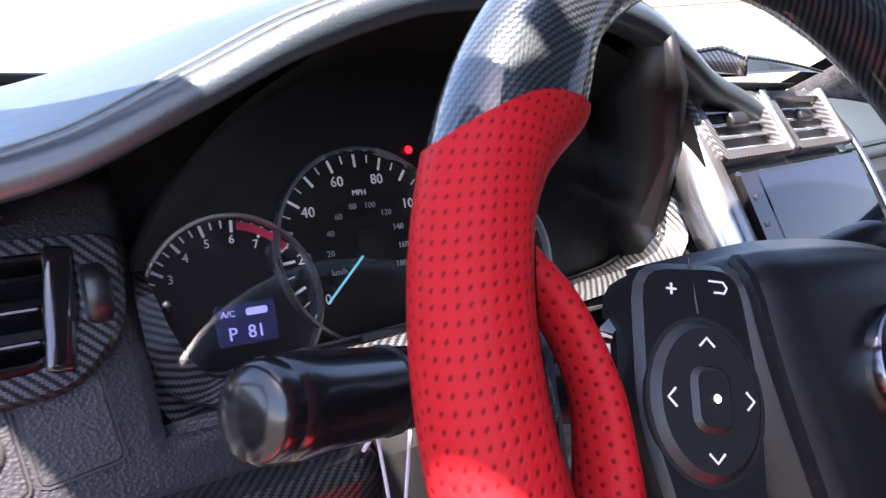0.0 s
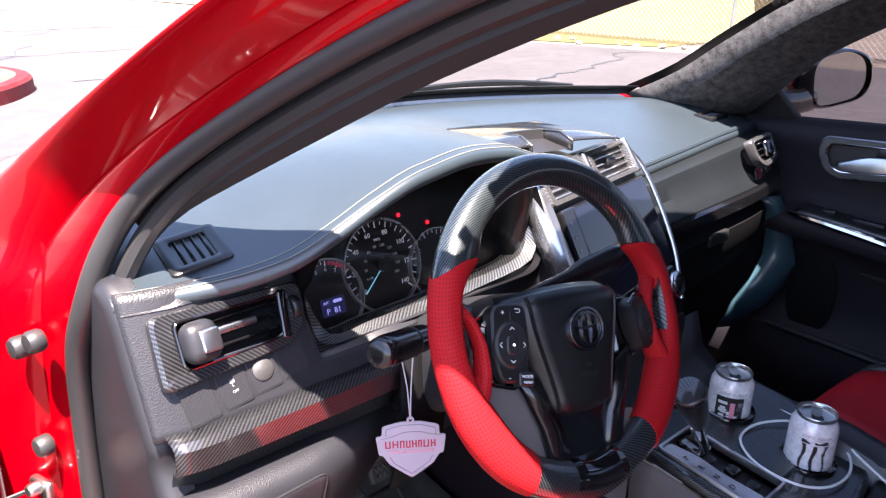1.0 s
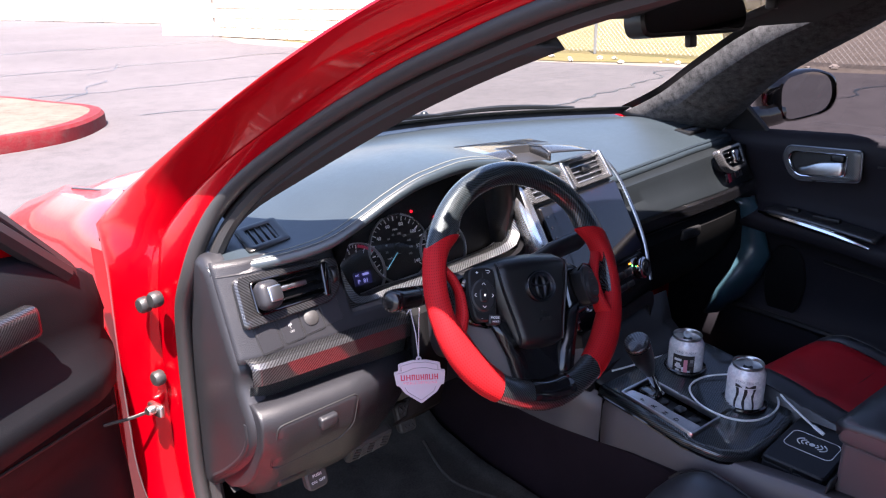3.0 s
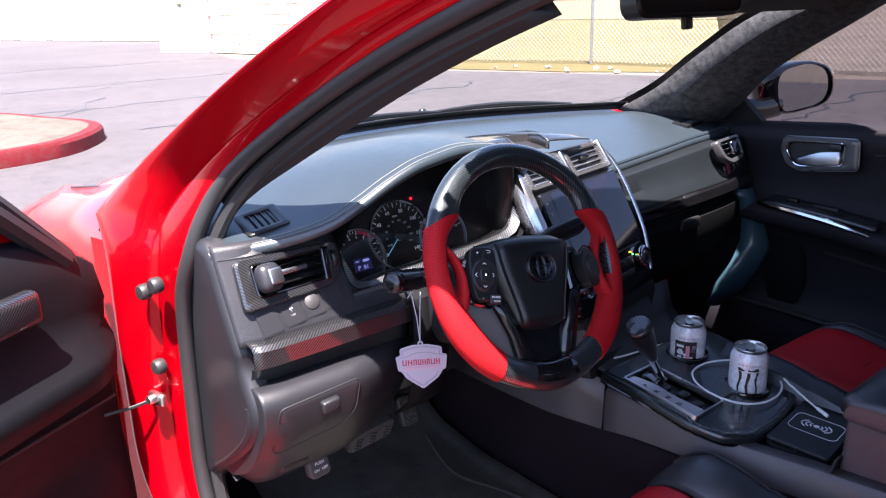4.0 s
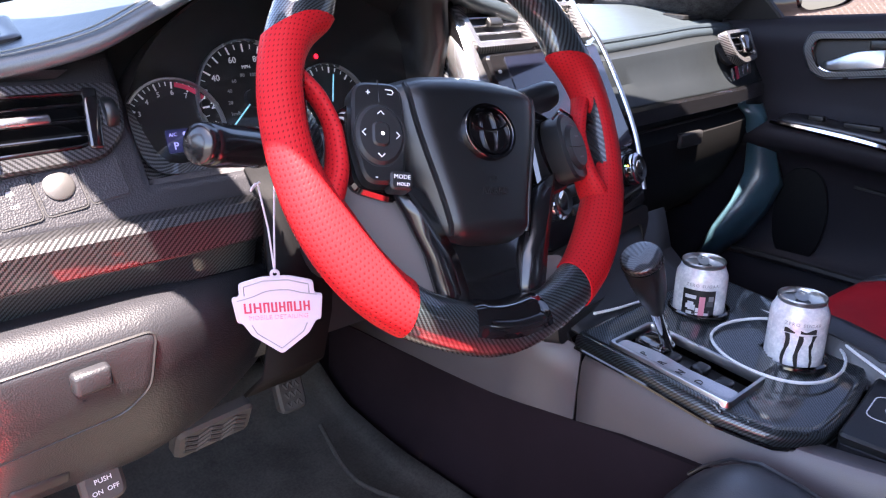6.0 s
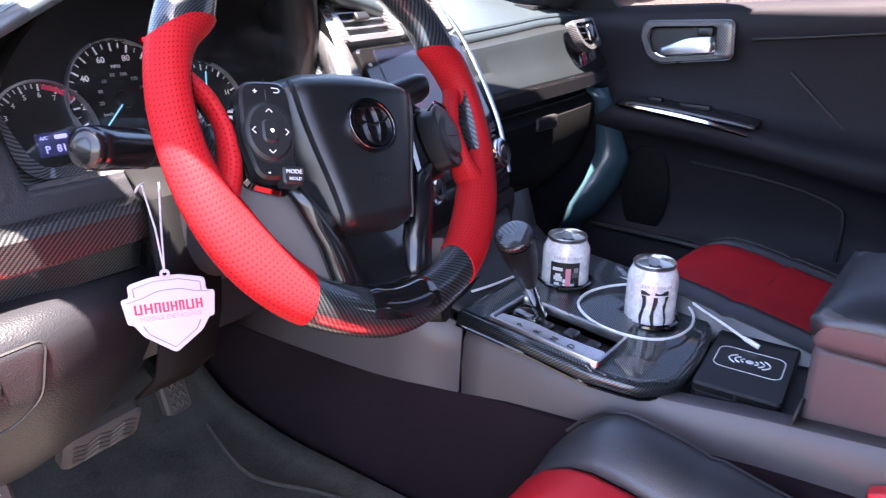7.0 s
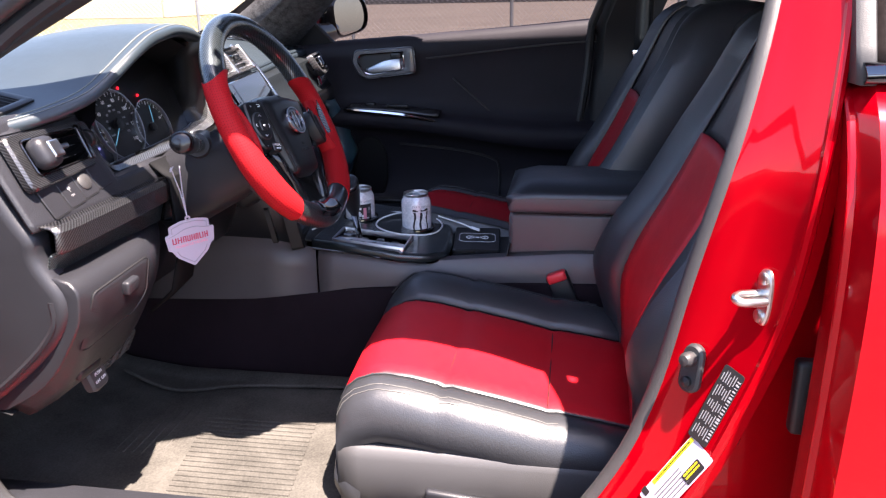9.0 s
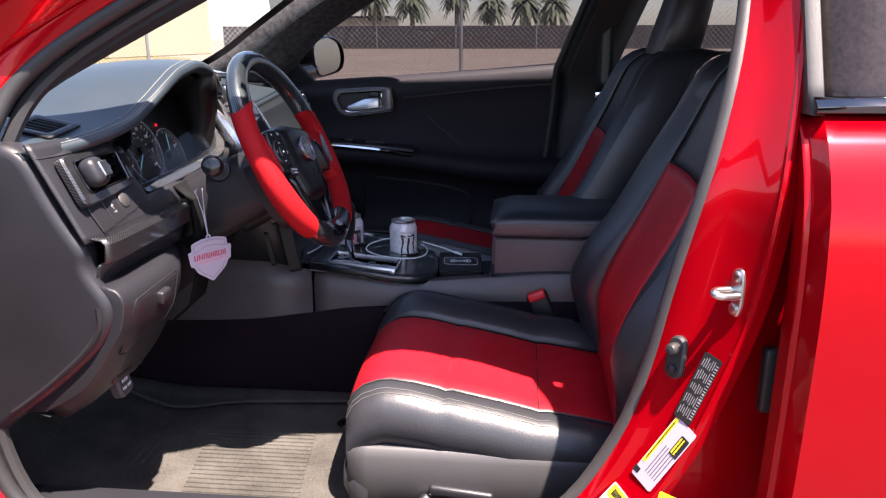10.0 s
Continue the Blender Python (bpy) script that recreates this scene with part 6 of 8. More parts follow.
part("side_rail", tube(bezier_path([(0.140, 0.150, -0.012), (0.160, 0.095, 0.006), (0.167, 0.02, 0.010), (0.164, -0.07, 0.008), (0.146, -0.15, -0.002)], 8), 0.0034, 8, flat=1.4), "silver", cs, "slim satin silver side rail", world_space=False)
# vents over the display
VM = SM @ Matrix.Translation((0.0, 0.112, -0.004)) @ Matrix.Rotation(radians(-8), 4, "X")
cv = thing("centre_vents", VM, "pair of square centre air vents framed in carbon", "air vent")
for cx in (-0.078, 0.072):
    o, i = rounded(0.142, 0.062, 0.006, 3, cx, 0.0), rounded(0.114, 0.044, 0.004, 3, cx, 0.0)
    fr = part("vent_frame", ring_plate(o, i, 0.010, None, 0.004, 0.003), "carbon_grey", cv, "pale-edged carbon frame", world_space=False)
    part("vent_box", plate(inset(i, -0.003), -0.028, None, 0, 0.034), "trim_dark", fr, world_space=False)
    for k in range(4):
        part("vane", put(block((0.114, 0.0028, 0.022), None, 0.001, 1), Matrix.Translation((cx, -0.0165 + 0.011 * k, -0.006)) @ Matrix.Rotation(radians(18), 4, "X")), "smoke", fr, world_space=False)
    part("vane_tab", put(block((0.030, 0.012, 0.008), None, 0.003), Matrix.Translation((cx - 0.006, 0.004, 0.008))), "satin", fr, world_space=False)
    part("frame_bar", put(block((0.010, 0.064, 0.012), None, 0.004), Matrix.Translation((cx + (0.066 if cx > 0 else 0.068), 0.0, 0.008))), "silver", fr, "bright vertical bar", world_space=False)
# climate panel
HM = SM @ Matrix.Translation((0.0, -0.128, -0.004)) @ Matrix.Rotation(radians(10), 4, "X")
hp = thing("climate_panel", HM, "gloss black climate panel with chrome-ringed dials", "climate controls")
part("panel", plate(rounded(0.29, 0.085, 0.012, 3), 0.006, None, 0.003, 0.03), "gloss", hp, world_space=False)
for x in (-0.112, 0.112):
    kn = part("dial_knob", put(lathe([(0, 0), (0.021, 0), (0.021, 0.012), (0.017, 0.018), (0.012, 0.016), (0, 0.015)], 26), Matrix.Translation((x, 0.014, 0.006))), "satin", hp, "round temperature knob", world_space=False)
    part("knob_ring", put(lathe([(0.0185, 0.016), (0.0225, 0.013), (0.0235, 0.004), (0.0225, 0.002)], 26), Matrix.Translation((x, 0.014, 0.006))), "chrome", kn, world_space=False)
for k in range(5):
    part("button", put(block((0.026, 0.015, 0.006), None, 0.003), Matrix.Translation((-0.062 + 0.031 * k, 0.018, 0.008))), "button", hp, world_space=False)
    part("button", put(block((0.026, 0.012, 0.006), None, 0.003), Matrix.Translation((-0.062 + 0.031 * k, -0.006, 0.008))), "button", hp, world_space=False)
part("indicator", plate(rounded(0.006, 0.003, 0.001, 1, 0.078, 0.032), 0.0075), "lamp_amber", hp, "amber lamp", world_space=False)
part("indicator", plate(rounded(0.003, 0.003, 0.001, 1, 0.086, 0.026), 0.0075), "lamp_green", hp, "green lamp", world_space=False)
LM = HM @ Matrix.Translation((0, -0.10, -0.005)) @ Matrix.Rotation(radians(8), 4, "X")
lp_ = thing("stack_cubby", LM, "dark open cubby under the climate panel", "cubby")
part("cubby_face", ring_plate(rounded(0.29, 0.115, 0.01, 3), rounded(0.24, 0.07, 0.008, 3), 0.004, None, 0.02), "trim_dark", lp_, world_space=False)
part("cubby_back", plate(rounded(0.25, 0.08, 0.008, 3), -0.05, None, 0, 0.06), "trim_dark", lp_, world_space=False)

part("screen_flank", strip_of([[Vector((0.512 + 0.010 * k, y0 + (0.52 - y0) * s, z)) for s in span(0, 1, 4)] for k, (y0, z) in enumerate(((0.30, 0.84), (0.262, 0.76), (0.235, 0.68), (0.195, 0.60)))]), "trim", dash, "dark side of the centre stack", solid=0.004)
# centre display pod on the dash top
PM = frame_of((0.535, 0.470, 1.010), (1, -0.12, 0), (0.12, 1, -0.02))
pod = thing("display_pod", PM, "carbon-wrapped clock pod on the dash top", "dash pod")


def pod_fn(u, v):
    x = -0.155 + 0.325 * u
    y = -0.085 + 0.20 * v + 0.03 * math.sin(math.pi * u) * (v - 0.3)
    z = 0.026 * math.sin(math.pi * (0.03 + 0.94 * u)) ** 0.7 * (1 - v) ** 0.8 * (0.5 + 0.5 * min(1.0, v * 8)) - 0.002
    return (x, y, z)


part("pod_cover", sheet(pod_fn, span(0, 1, 40), span(0, 1, 24), skip=lambda u, v: 0.40 < u < 0.66 and v < 0.29), "carbon", pod, "lacquered carbon cover", world_space=False, solid=0.002, sharp=60)
part("pod_recess", strip_of([[Vector(pod_fn(u, 0.29)) for u in span(0.40, 0.66, 8)], [Vector(pod_fn(u, 0.29)) + Vector((0, -0.004, -0.014)) for u in span(0.40, 0.66, 8)], [Vector((pod_fn(u, 0.0)[0], -0.086, -0.004)) for u in span(0.40, 0.66, 8)]]), "trim_dark", pod, "dark recessed window", world_space=False)
for u_ in (0.40, 0.66):
    part("recess_cheek", strip_of([[Vector(pod_fn(u_, v)) + Vector((0, 0, 0.001)) for v in span(0, 0.29, 5)], [Vector((pod_fn(u_, v)[0], pod_fn(u_, v)[1], -0.006)) for v in span(0, 0.29, 5)]]), "carbon", pod, world_space=False, solid=0.003)

# ---- passenger side of the dash ----
PF = through_points((0.80, 0.90, 1.00, 1.20, 1.39), (0.395, 0.405, 0.412, 0.425, 0.452))


def pass_fn(x, k):
    d = PF(x) - 0.02
    zt = EDGE_Z(x) - 0.022
    prof = ((EDGE_Y(x) + 0.008 - d, zt + 0.006), (0.0, zt), (-0.004, zt - 0.012), (-0.010, zt - 0.04), (-0.022, 0.862), (-0.034, 0.842), (-0.036, 0.838))
    return (x, d + prof[k][0], prof[k][1])


part("passenger_fascia", sheet(pass_fn, span(0.80, 1.392, 24), range(7)), "dash_shade", dash, "black leather-grained fascia", solid=0.004)
part("gloss_strip", sheet(lambda x, k: (x, PF(x) - 0.02 + (-0.036, -0.044, -0.046, -0.034, -0.01)[k], (0.838, 0.834, 0.812, 0.800, 0.796)[k]), span(0.80, 1.385, 24), range(5)), "gloss", dash, "gloss black strip")
gb = thing("glove_box", Matrix.Translation((1.08, 0.42, 0.6)), "dark moulded glove box below the dash", "glove box")
part("glove_box_lid", sheet(lambda x, k: (x, PF(x) - 0.02 + (0.0, -0.020, -0.036, -0.030, 0.0, 0.06, 0.14)[k], (0.796, 0.790, 0.77, 0.72, 0.65, 0.585, 0.55)[k]), span(0.80, 1.335, 20), range(7)), "trim_shade", gb, "black glove box lid", solid=0.01)
part("lid_seam", tube([(x, PF(x) - 0.02 - 0.021, 0.7915) for x in span(0.81, 1.325, 16)], 0.0022, 6), "trim_dark", gb)
part("lid_latch", put(block((0.075, 0.012, 0.026), None, 0.005), Matrix.Translation((1.06, PF(1.06) - 0.058, 0.765))), "trim_dark", gb, "dark finger latch")
LT_O = [Vector(p) for p in ((1.388, 0.385, 0.795), (1.388, 0.372, 0.768), (1.395, 0.345, 0.70), (1.395, 0.320, 0.635), (1.395, 0.345, 0.57), (1.395, 0.38, 0.51), (1.392, 0.43, 0.46))]
LT_I = [Vector(p) for p in ((1.300, 0.398, 0.800), (1.318, 0.385, 0.778), (1.352, 0.390, 0.72), (1.348, 0.385, 0.655), (1.320, 0.39, 0.60), (1.288, 0.405, 0.545), (1.28, 0.43, 0.47))]
# Unseen sheet added below the glove box to keep sun out of the footwell.
part("under_tray", strip_of([[Vector((x, 0.52, 0.552)) for x in span(0.84, 1.40, 5)], [Vector((x, 0.86, 0.62)) for x in span(0.84, 1.40, 5)]]), "trim_dark", dash)
part("lower_trim", strip_of([LT_I, [a.lerp(b, 0.35) + Vector((0, -0.014, 0)) for a, b in zip(LT_I, LT_O)], [a.lerp(b, 0.75) + Vector((0, -0.010, 0)) for a, b in zip(LT_I, LT_O)], LT_O]), "kick", dash, "rounded kick trim with reflected sky in its blue colour", solid=0.008, sharp=70)
rvm = frame_of((1.250, PF(1.250) - 0.044, 0.914), (1, 0.14, 0), (0, 0.5, 1))
ro, ri = round_poly([(-0.072, 0.028), (-0.055, -0.022), (-0.02, -0.038), (0.058, -0.032), (0.062, 0.030)], 0.014, 4), round_poly([(-0.054, 0.020), (-0.042, -0.014), (-0.016, -0.026), (0.048, -0.022), (0.050, 0.022)], 0.010, 4)
pv = part("air_vent", ring_plate(ro, ri, 0.010, rvm, 0.006, 0.003), "carbon_grey", dash, "carbon-framed passenger air vent")
part("vent_box", plate(inset(ri, -0.003), -0.02, rvm, 0, 0.03), "trim_dark", pv)
for k in range(3):
    part("vane", put(block((0.09, 0.003, 0.018), None, 0.001, 1), rvm @ Matrix.Translation((0.0, -0.012 + 0.013 * k, -0.004))), "gloss", pv)
part("vent_dial", put(block((0.034, 0.036, 0.018), None, 0.008, 3), rvm @ Matrix.Translation((0.014, 0.0, 0.008))), "dark_chrome", pv, "rounded vent dial")
# small badge as plain shapes
bg = thing("dash_badge", Matrix.Translation((1.25, 0.37, 0.868)), "small silver and red badge on the passenger fascia", "badge")
bmx = frame_of((1.268, PF(1.268) - 0.047, 0.866), (1, 0.10, 0.12), (0, 0.25, 1))
for x, w, c in ((-0.033, 0.010, "chrome"), (-0.021, 0.012, "ink_red"), (-0.004, 0.016, "chrome"), (0.016, 0.016, "chrome"), (0.036, 0.016, "chrome")):
    part("badge_bar", put(block((w, 0.024, 0.005), None, 0.001, 1), bmx @ Matrix.Shear("XZ", 4, (0.0, 0.0)) @ Matrix.Translation((x, 0, 0.002))), c, bg)

# ---- steering wheel ----
RAKE, SPIN = radians(25.5), radians(-9)
WM = frame_of((0.285, 0.130, 0.903), (1, 0, 0), (0, math.sin(RAKE), math.cos(RAKE))) @ Matrix.Rotation(SPIN, 4, "Z")
sw = thing("steering_wheel", WM, "flat-bottomed sports steering wheel, red perforated leather and carbon", "steering wheel")
RIM = 0.1685


def rim_radius(a):
    """Distance of the rim's core from the hub at an angle, flattened at the bottom."""
    s = -math.sin(a)
    if s > 0.3:
        flat = 0.169 / s
        k = 60.0
        return -math.log(math.exp(-k * RIM) + math.exp(-k * flat) * (1.0 if flat < 1 else 0)) / k + 0.0115 * (1 - abs(RIM - flat) / (abs(RIM - flat) + 0.012))
    return RIM


def rim_thick(a):
    d = math.degrees(a) % 360
    low = min(abs(d - 218), abs(d - 322))
    return 0.0182 + 0.0034 * math.exp(-(low / 24) ** 2) + 0.0035 * math.exp(-((d - 270) / 26) ** 2)


def rim_fn(a, k, grow=0.0):
    r, c = rim_radius(a), Vector((math.cos(a), math.sin(a), 0))
    d = math.degrees(a) % 360
    sec = 2 * math.pi * k / 20
    t = rim_thick(a) + grow
    flat = 1.0 - 0.12 * math.exp(-((d - 270) / 40) ** 2)
    off = min(abs(d - 180), abs(d - 360), d)
    # hooked inwards above the thumb slot, slim beside it
    inner = 1.0 + 0.42 * math.exp(-((off - 32) / 7.5) ** 2) * (1 if 0 < d < 180 else 0) - 0.42 * math.exp(-((off - 2) / 19) ** 4)
    ce = math.cos(sec)
    return c * (r + t * ce * (inner if ce < 0 else 1.0)) + Vector((0, 0, 1)) * (t * 0.95 * math.sin(sec) * flat)


def rim_arc(d0, d1, lean0, lean1, step=2.0, grow=0.0):
    """A stretch of the rim between two slanting cuts; the leans tilt each cut from the outer to the inner side."""
    n_ = max(4, int(abs(d1 - d0) / step))

    def fn(i, k):
        s, c = i / n_, math.cos(2 * math.pi * k / 20)
        return rim_fn(radians(d0 + lean0 * c + (d1 + lean1 * c - d0 - lean0 * c) * s), k, grow)
    return sheet(fn, range(n_ + 1), range(20), close_v=True, caps=True)


RED_HI, RED_LO, CUT, CUT2 = 26, 56, 7, 2
part("rim_carbon_top", rim_arc(RED_HI, 180 - RED_HI, -CUT, CUT), "carbon_fine", sw, "lacquered carbon upper rim", world_space=False)
part("rim_carbon_base", rim_arc(180 + RED_LO, 360 - RED_LO, CUT2, -CUT2), "carbon_fine", sw, "lacquered carbon flat base", world_space=False)
part("rim_grip", rim_arc(180 - RED_HI, 180 + RED_LO, CUT, CUT2, 2.0, 0.0012), "red_grip", sw, "red perforated leather grip", world_space=False)
part("rim_grip", rim_arc(360 - RED_LO, 360 + RED_HI, -CUT2, -CUT, 2.0, 0.0012), "red_grip", sw, "red perforated leather grip", world_space=False)
for sgn in (-1, 1):
    f = (lambda x, y, z: Vector((sgn * x, y, z)))
    # inner branch of the grip, parted from the rim by a carbon-filled slot
    branch = bezier_path([f(0.163, 0.044, -0.006), f(0.1535, 0.031, -0.002), f(0.1425, 0.016, 0.002), f(0.1350, -0.004, 0.003), f(0.1345, -0.022, 0.003), f(0.1370, -0.040, 0.002), f(0.147, -0.060, 0.0), f(0.156, -0.078, 0.0)], 6)
    fat = through_points((0.0, 0.15, 0.35, 0.5, 0.7, 0.85, 1.0), (0.0120, 0.0105, 0.0090, 0.0100, 0.0130, 0.0165, 0.0165))
    part("thumb_rest", tube(branch, fat, 16, flat=0.60, up=(0, 0, 1)), "red_grip", sw, "red leather thumb rest", world_space=False)
    slot = lambda d_: 0.160 - 0.5 * math.sin(math.pi * min(1.0, max(0.0, (d_ + 19) / 31))) ** 0.7 * 0.052
    flank = [[f((0.160 - (0.160 - r_) / 0.028 * (0.160 - slot(d_))) * math.cos(radians(d_)), (0.160 - (0.160 - r_) / 0.028 * (0.160 - slot(d_))) * math.sin(radians(d_)), z_) for d_ in span(12, -19, 20)] for r_, z_ in ((0.1600, 0.0135), (0.1574, 0.0105), (0.1555, 0.004), (0.1525, -0.003), (0.146, -0.008), (0.138, -0.011), (0.132, -0.014))]
    part("carbon_insert", strip_of(flank), "carbon_dark", sw, "carbon insert on the rim's inner flank", world_space=False, sharp=70)
    spoke = [f(0.122, 0.012, 0), f(0.122, -0.05, 0), f(0.080, -0.062, 0), f(0.075, 0.030, 0)]
    part("spoke", plate(round_poly([(p.x, p.y) for p in (spoke if sgn < 0 else spoke[::-1])], 0.01, 3), -0.004, None, 0.003, 0.026), "gloss", sw, "gloss black spoke", world_space=False)


def hub_fn(u, v):
    """Domed airbag cover, narrower below."""
    y = 0.036 - 0.140 * v
    hw = 0.092 - 0.037 * smooth_step((v - 0.05) / 0.95) - 0.012 * smooth_step((0.08 - v) / 0.08) - 0.024 * smooth_step((v - 0.90) / 0.10)
    a = 2 * u - 1
    y += 0.005 * (1 - a * a) * (1 - v)
    z = 0.024 - 0.008 * abs(a) ** 2 - 0.026 * max(0.0, (abs(a) - 0.62) / 0.38) ** 1.4 - 0.018 * max(0.0, (0.14 - v) / 0.14) ** 2 - 0.030 * max(0.0, (v - 0.86) / 0.14) ** 2 - 0.008 * v
    return (a * hw, y, z)


hub = part("airbag_cover", sheet(hub_fn, span(0, 1, 30), span(0, 1, 24)), "satin", sw, "black grained airbag cover", world_space=False, solid=0.02, sharp=60)
part("hub_ridge", put(tube([Vector(hub_fn(0.13, v)) + Vector((0, 0, 0.0)) for v in span(0.05, 0.9, 16)], 0.0025, 6), Matrix()), "satin", hub, world_space=False)
part("hub_ridge", put(tube([Vector(hub_fn(0.87, v)) + Vector((0, 0, 0.0)) for v in span(0.05, 0.9, 16)], 0.0025, 6), Matrix()), "satin", hub, world_space=False)
EM_Y = -0.010
em = part("emblem", ring_plate([(0.0275 * math.cos(a), EM_Y + 0.0235 * math.sin(a)) for a in span(0, 6.2832, 40)[:-1]], [(0.0240 * math.cos(a), EM_Y + 0.0200 * math.sin(a)) for a in span(0, 6.2832, 40)[:-1]], 0.004, Matrix.Translation((0, 0, 0.0225)), 0.004, 0.001), "dark_chrome", sw, "dark chrome emblem ring", world_space=False)
part("emblem_ground", plate([(0.0245 * math.cos(a), EM_Y + 0.0205 * math.sin(a)) for a in span(0, 6.2832, 32)[:-1]], 0.0008, Matrix.Translation((0, 0, 0.0225)), 0, 0.003), "gloss", em, world_space=False)
for rx_, ry_, cy_ in ((0.0090, 0.0195, 0.0), (0.0205, 0.0090, 0.0085), (0.0232, 0.0192, 0.0)):
    part("emblem_oval", ring_plate([(rx_ * math.cos(a), EM_Y + cy_ + ry_ * math.sin(a)) for a in span(0, 6.2832, 28)[:-1]], [((rx_ - 0.0026) * math.cos(a), EM_Y + cy_ + (ry_ - 0.0026) * math.sin(a)) for a in span(0, 6.2832, 28)[:-1]], 0.0030, Matrix.Translation((0, 0, 0.0230)), 0.001, 0.0008), "dark_chrome", em, world_space=False)
part("embossing", words("AIRBAG", 0.0085, Matrix.Translation((0, -0.058, 0.0196)), 0.0004), "button", hub, world_space=False)
part("embossing", words("SRS", 0.0065, Matrix.Translation((0, -0.048, 0.0202)), 0.0004), "button", hub, world_space=False)

# switch pods
for sgn in (-1, 1):
    pm_ = Matrix.Translation((sgn * (0.0985 if sgn < 0 else 0.115), -0.010 if sgn < 0 else -0.017, 0.006)) @ Matrix.Scale(0.80 if sgn < 0 else 0.84, 4) @ Matrix.Rotation(radians(sgn * 9), 4, "Z") @ Matrix.Rotation(radians(sgn * 14), 4, "Y")
    o = round_poly([(-0.026, 0.046), (0.022, 0.050), (0.027, 0.0), (0.024, -0.048), (-0.014, -0.052), (-0.027, -0.01)] if sgn < 0 else [(-0.024, 0.030), (-0.006, 0.040), (0.018, 0.034), (0.029, 0.008), (0.026, -0.022), (0.008, -0.038), (-0.018, -0.034), (-0.027, 0.0)], 0.014, 4)
    pd = part("switch_pod", put(plate(o[::-1], 0.008, None, 0.003, 0.016), pm_), "satin", sw, "black switch pod", world_space=False)
    if sgn < 0:
        rocker = part("rocker_ring", put(plate([(0.0235 * math.cos(a), -0.004 + 0.029 * math.sin(a)) for a in span(0, 6.2832, 36)[:-1]], 0.0115, None, 0.003), pm_), "button", pd, "oval rocker pad", world_space=False)
        part("rocker_gap", put(ring_plate([(0.0252 * math.cos(a), -0.004 + 0.0307 * math.sin(a)) for a in span(0, 6.2832, 36)[:-1]], [(0.0235 * math.cos(a), -0.004 + 0.029 * math.sin(a)) for a in span(0, 6.2832, 36)[:-1]], 0.0086), pm_), "trim_dark", pd, world_space=False)
        part("centre_key", put(plate(rounded(0.017, 0.024, 0.006, 4, 0, -0.004), 0.0135, None, 0.002), pm_), "button", pd, world_space=False)
        part("centre_dot", put(lathe([(0, 0), (0.0016, 0), (0.0012, 0.0006), (0, 0.0007)], 12), pm_ @ Matrix.Translation((0.001, -0.004, 0.0135))), "lamp_dot", pd, world_space=False)
        for ax, ay, rot in ((0, 0.0165, 0), (0, -0.0245, 180), (-0.0165, -0.004, 90), (0.0165, -0.004, -90)):
            chev = put(tube([(-0.0032, -0.0016, 0), (0, 0.0016, 0), (0.0032, -0.0016, 0)], 0.00055, 5), pm_ @ Matrix.Translation((ax, ay, 0.0118)) @ Matrix.Rotation(radians(rot), 4, "Z"))
            part("chevron", chev, "ink_white", pd, world_space=False)
        part("key_legend", put(words("+", 0.009), pm_ @ Matrix.Translation((-0.011, 0.036, 0.0085))), "ink_white", pd, world_space=False)
        part("key_legend", put(tube([(-0.004, 0.0022, 0), (0.0025, 0.0022, 0), (0.004, 0.0, 0), (0.0025, -0.0022, 0), (-0.002, -0.0022, 0)], 0.0005, 5), pm_ @ Matrix.Translation((0.010, 0.039, 0.0085))), "ink_white", pd, world_space=False)
        part("key_legend", put(words("-", 0.009), pm_ @ Matrix.Translation((-0.004, -0.044, 0.0085))), "ink_white", pd, world_space=False)
        part("key_seam", put(tube([(0.0, 0.028, 0.0082), (-0.001, 0.050, 0.0068)], 0.0006, 5), pm_), "trim_dark", pd, world_space=False)
        mk_ = part("mode_key", put(plate(rounded(0.022, 0.018, 0.004, 3), 0.010, None, 0.002, 0.008), pm_ @ Matrix.Translation((0.020, -0.046, 0.0))), "button", pd, "mode button", world_space=False)
    else:
        dome = part("side_button", put(plate([(0.021 * math.cos(a), 0.026 * math.sin(a)) for a in span(0, 6.2832, 30)[:-1]], 0.0125, None, 0.004), pm_), "button", pd, "rounded black button", world_space=False)
        part("button_split", put(tube([(-0.019, 0.001, 0.0118), (0.0, -0.001, 0.0130), (0.019, 0.001, 0.0118)], 0.0008, 5), pm_), "trim_dark", dome, world_space=False)
        for ly in (0.011, -0.012):
            part("key_legend", put(plate(rounded(0.009, 0.0016, 0.0005, 1, 0, ly), 0.0130), pm_), "ink_dim", dome, world_space=False)
        part("pod_trim", put(tube([(-0.026, 0.034, 0.004), (-0.006, 0.043, 0.006), (0.020, 0.036, 0.004), (0.030, 0.014, 0.002)], 0.0016, 6), pm_), "gloss", pd, world_space=False)
ml = Matrix.Translation((-0.0985, -0.010, 0.006)) @ Matrix.Scale(0.80, 4) @ Matrix.Rotation(radians(-9), 4, "Z") @ Matrix.Rotation(radians(-14), 4, "Y")
part("mode_legend", put(words("MODE", 0.0058), ml @ Matrix.Translation((0.020, -0.043, 0.0104))), "ink_white", sw, world_space=False)
part("mode_legend", put(words("HOLD", 0.0046), ml @ Matrix.Translation((0.021, -0.050, 0.0104))), "ink_white", sw, world_space=False)

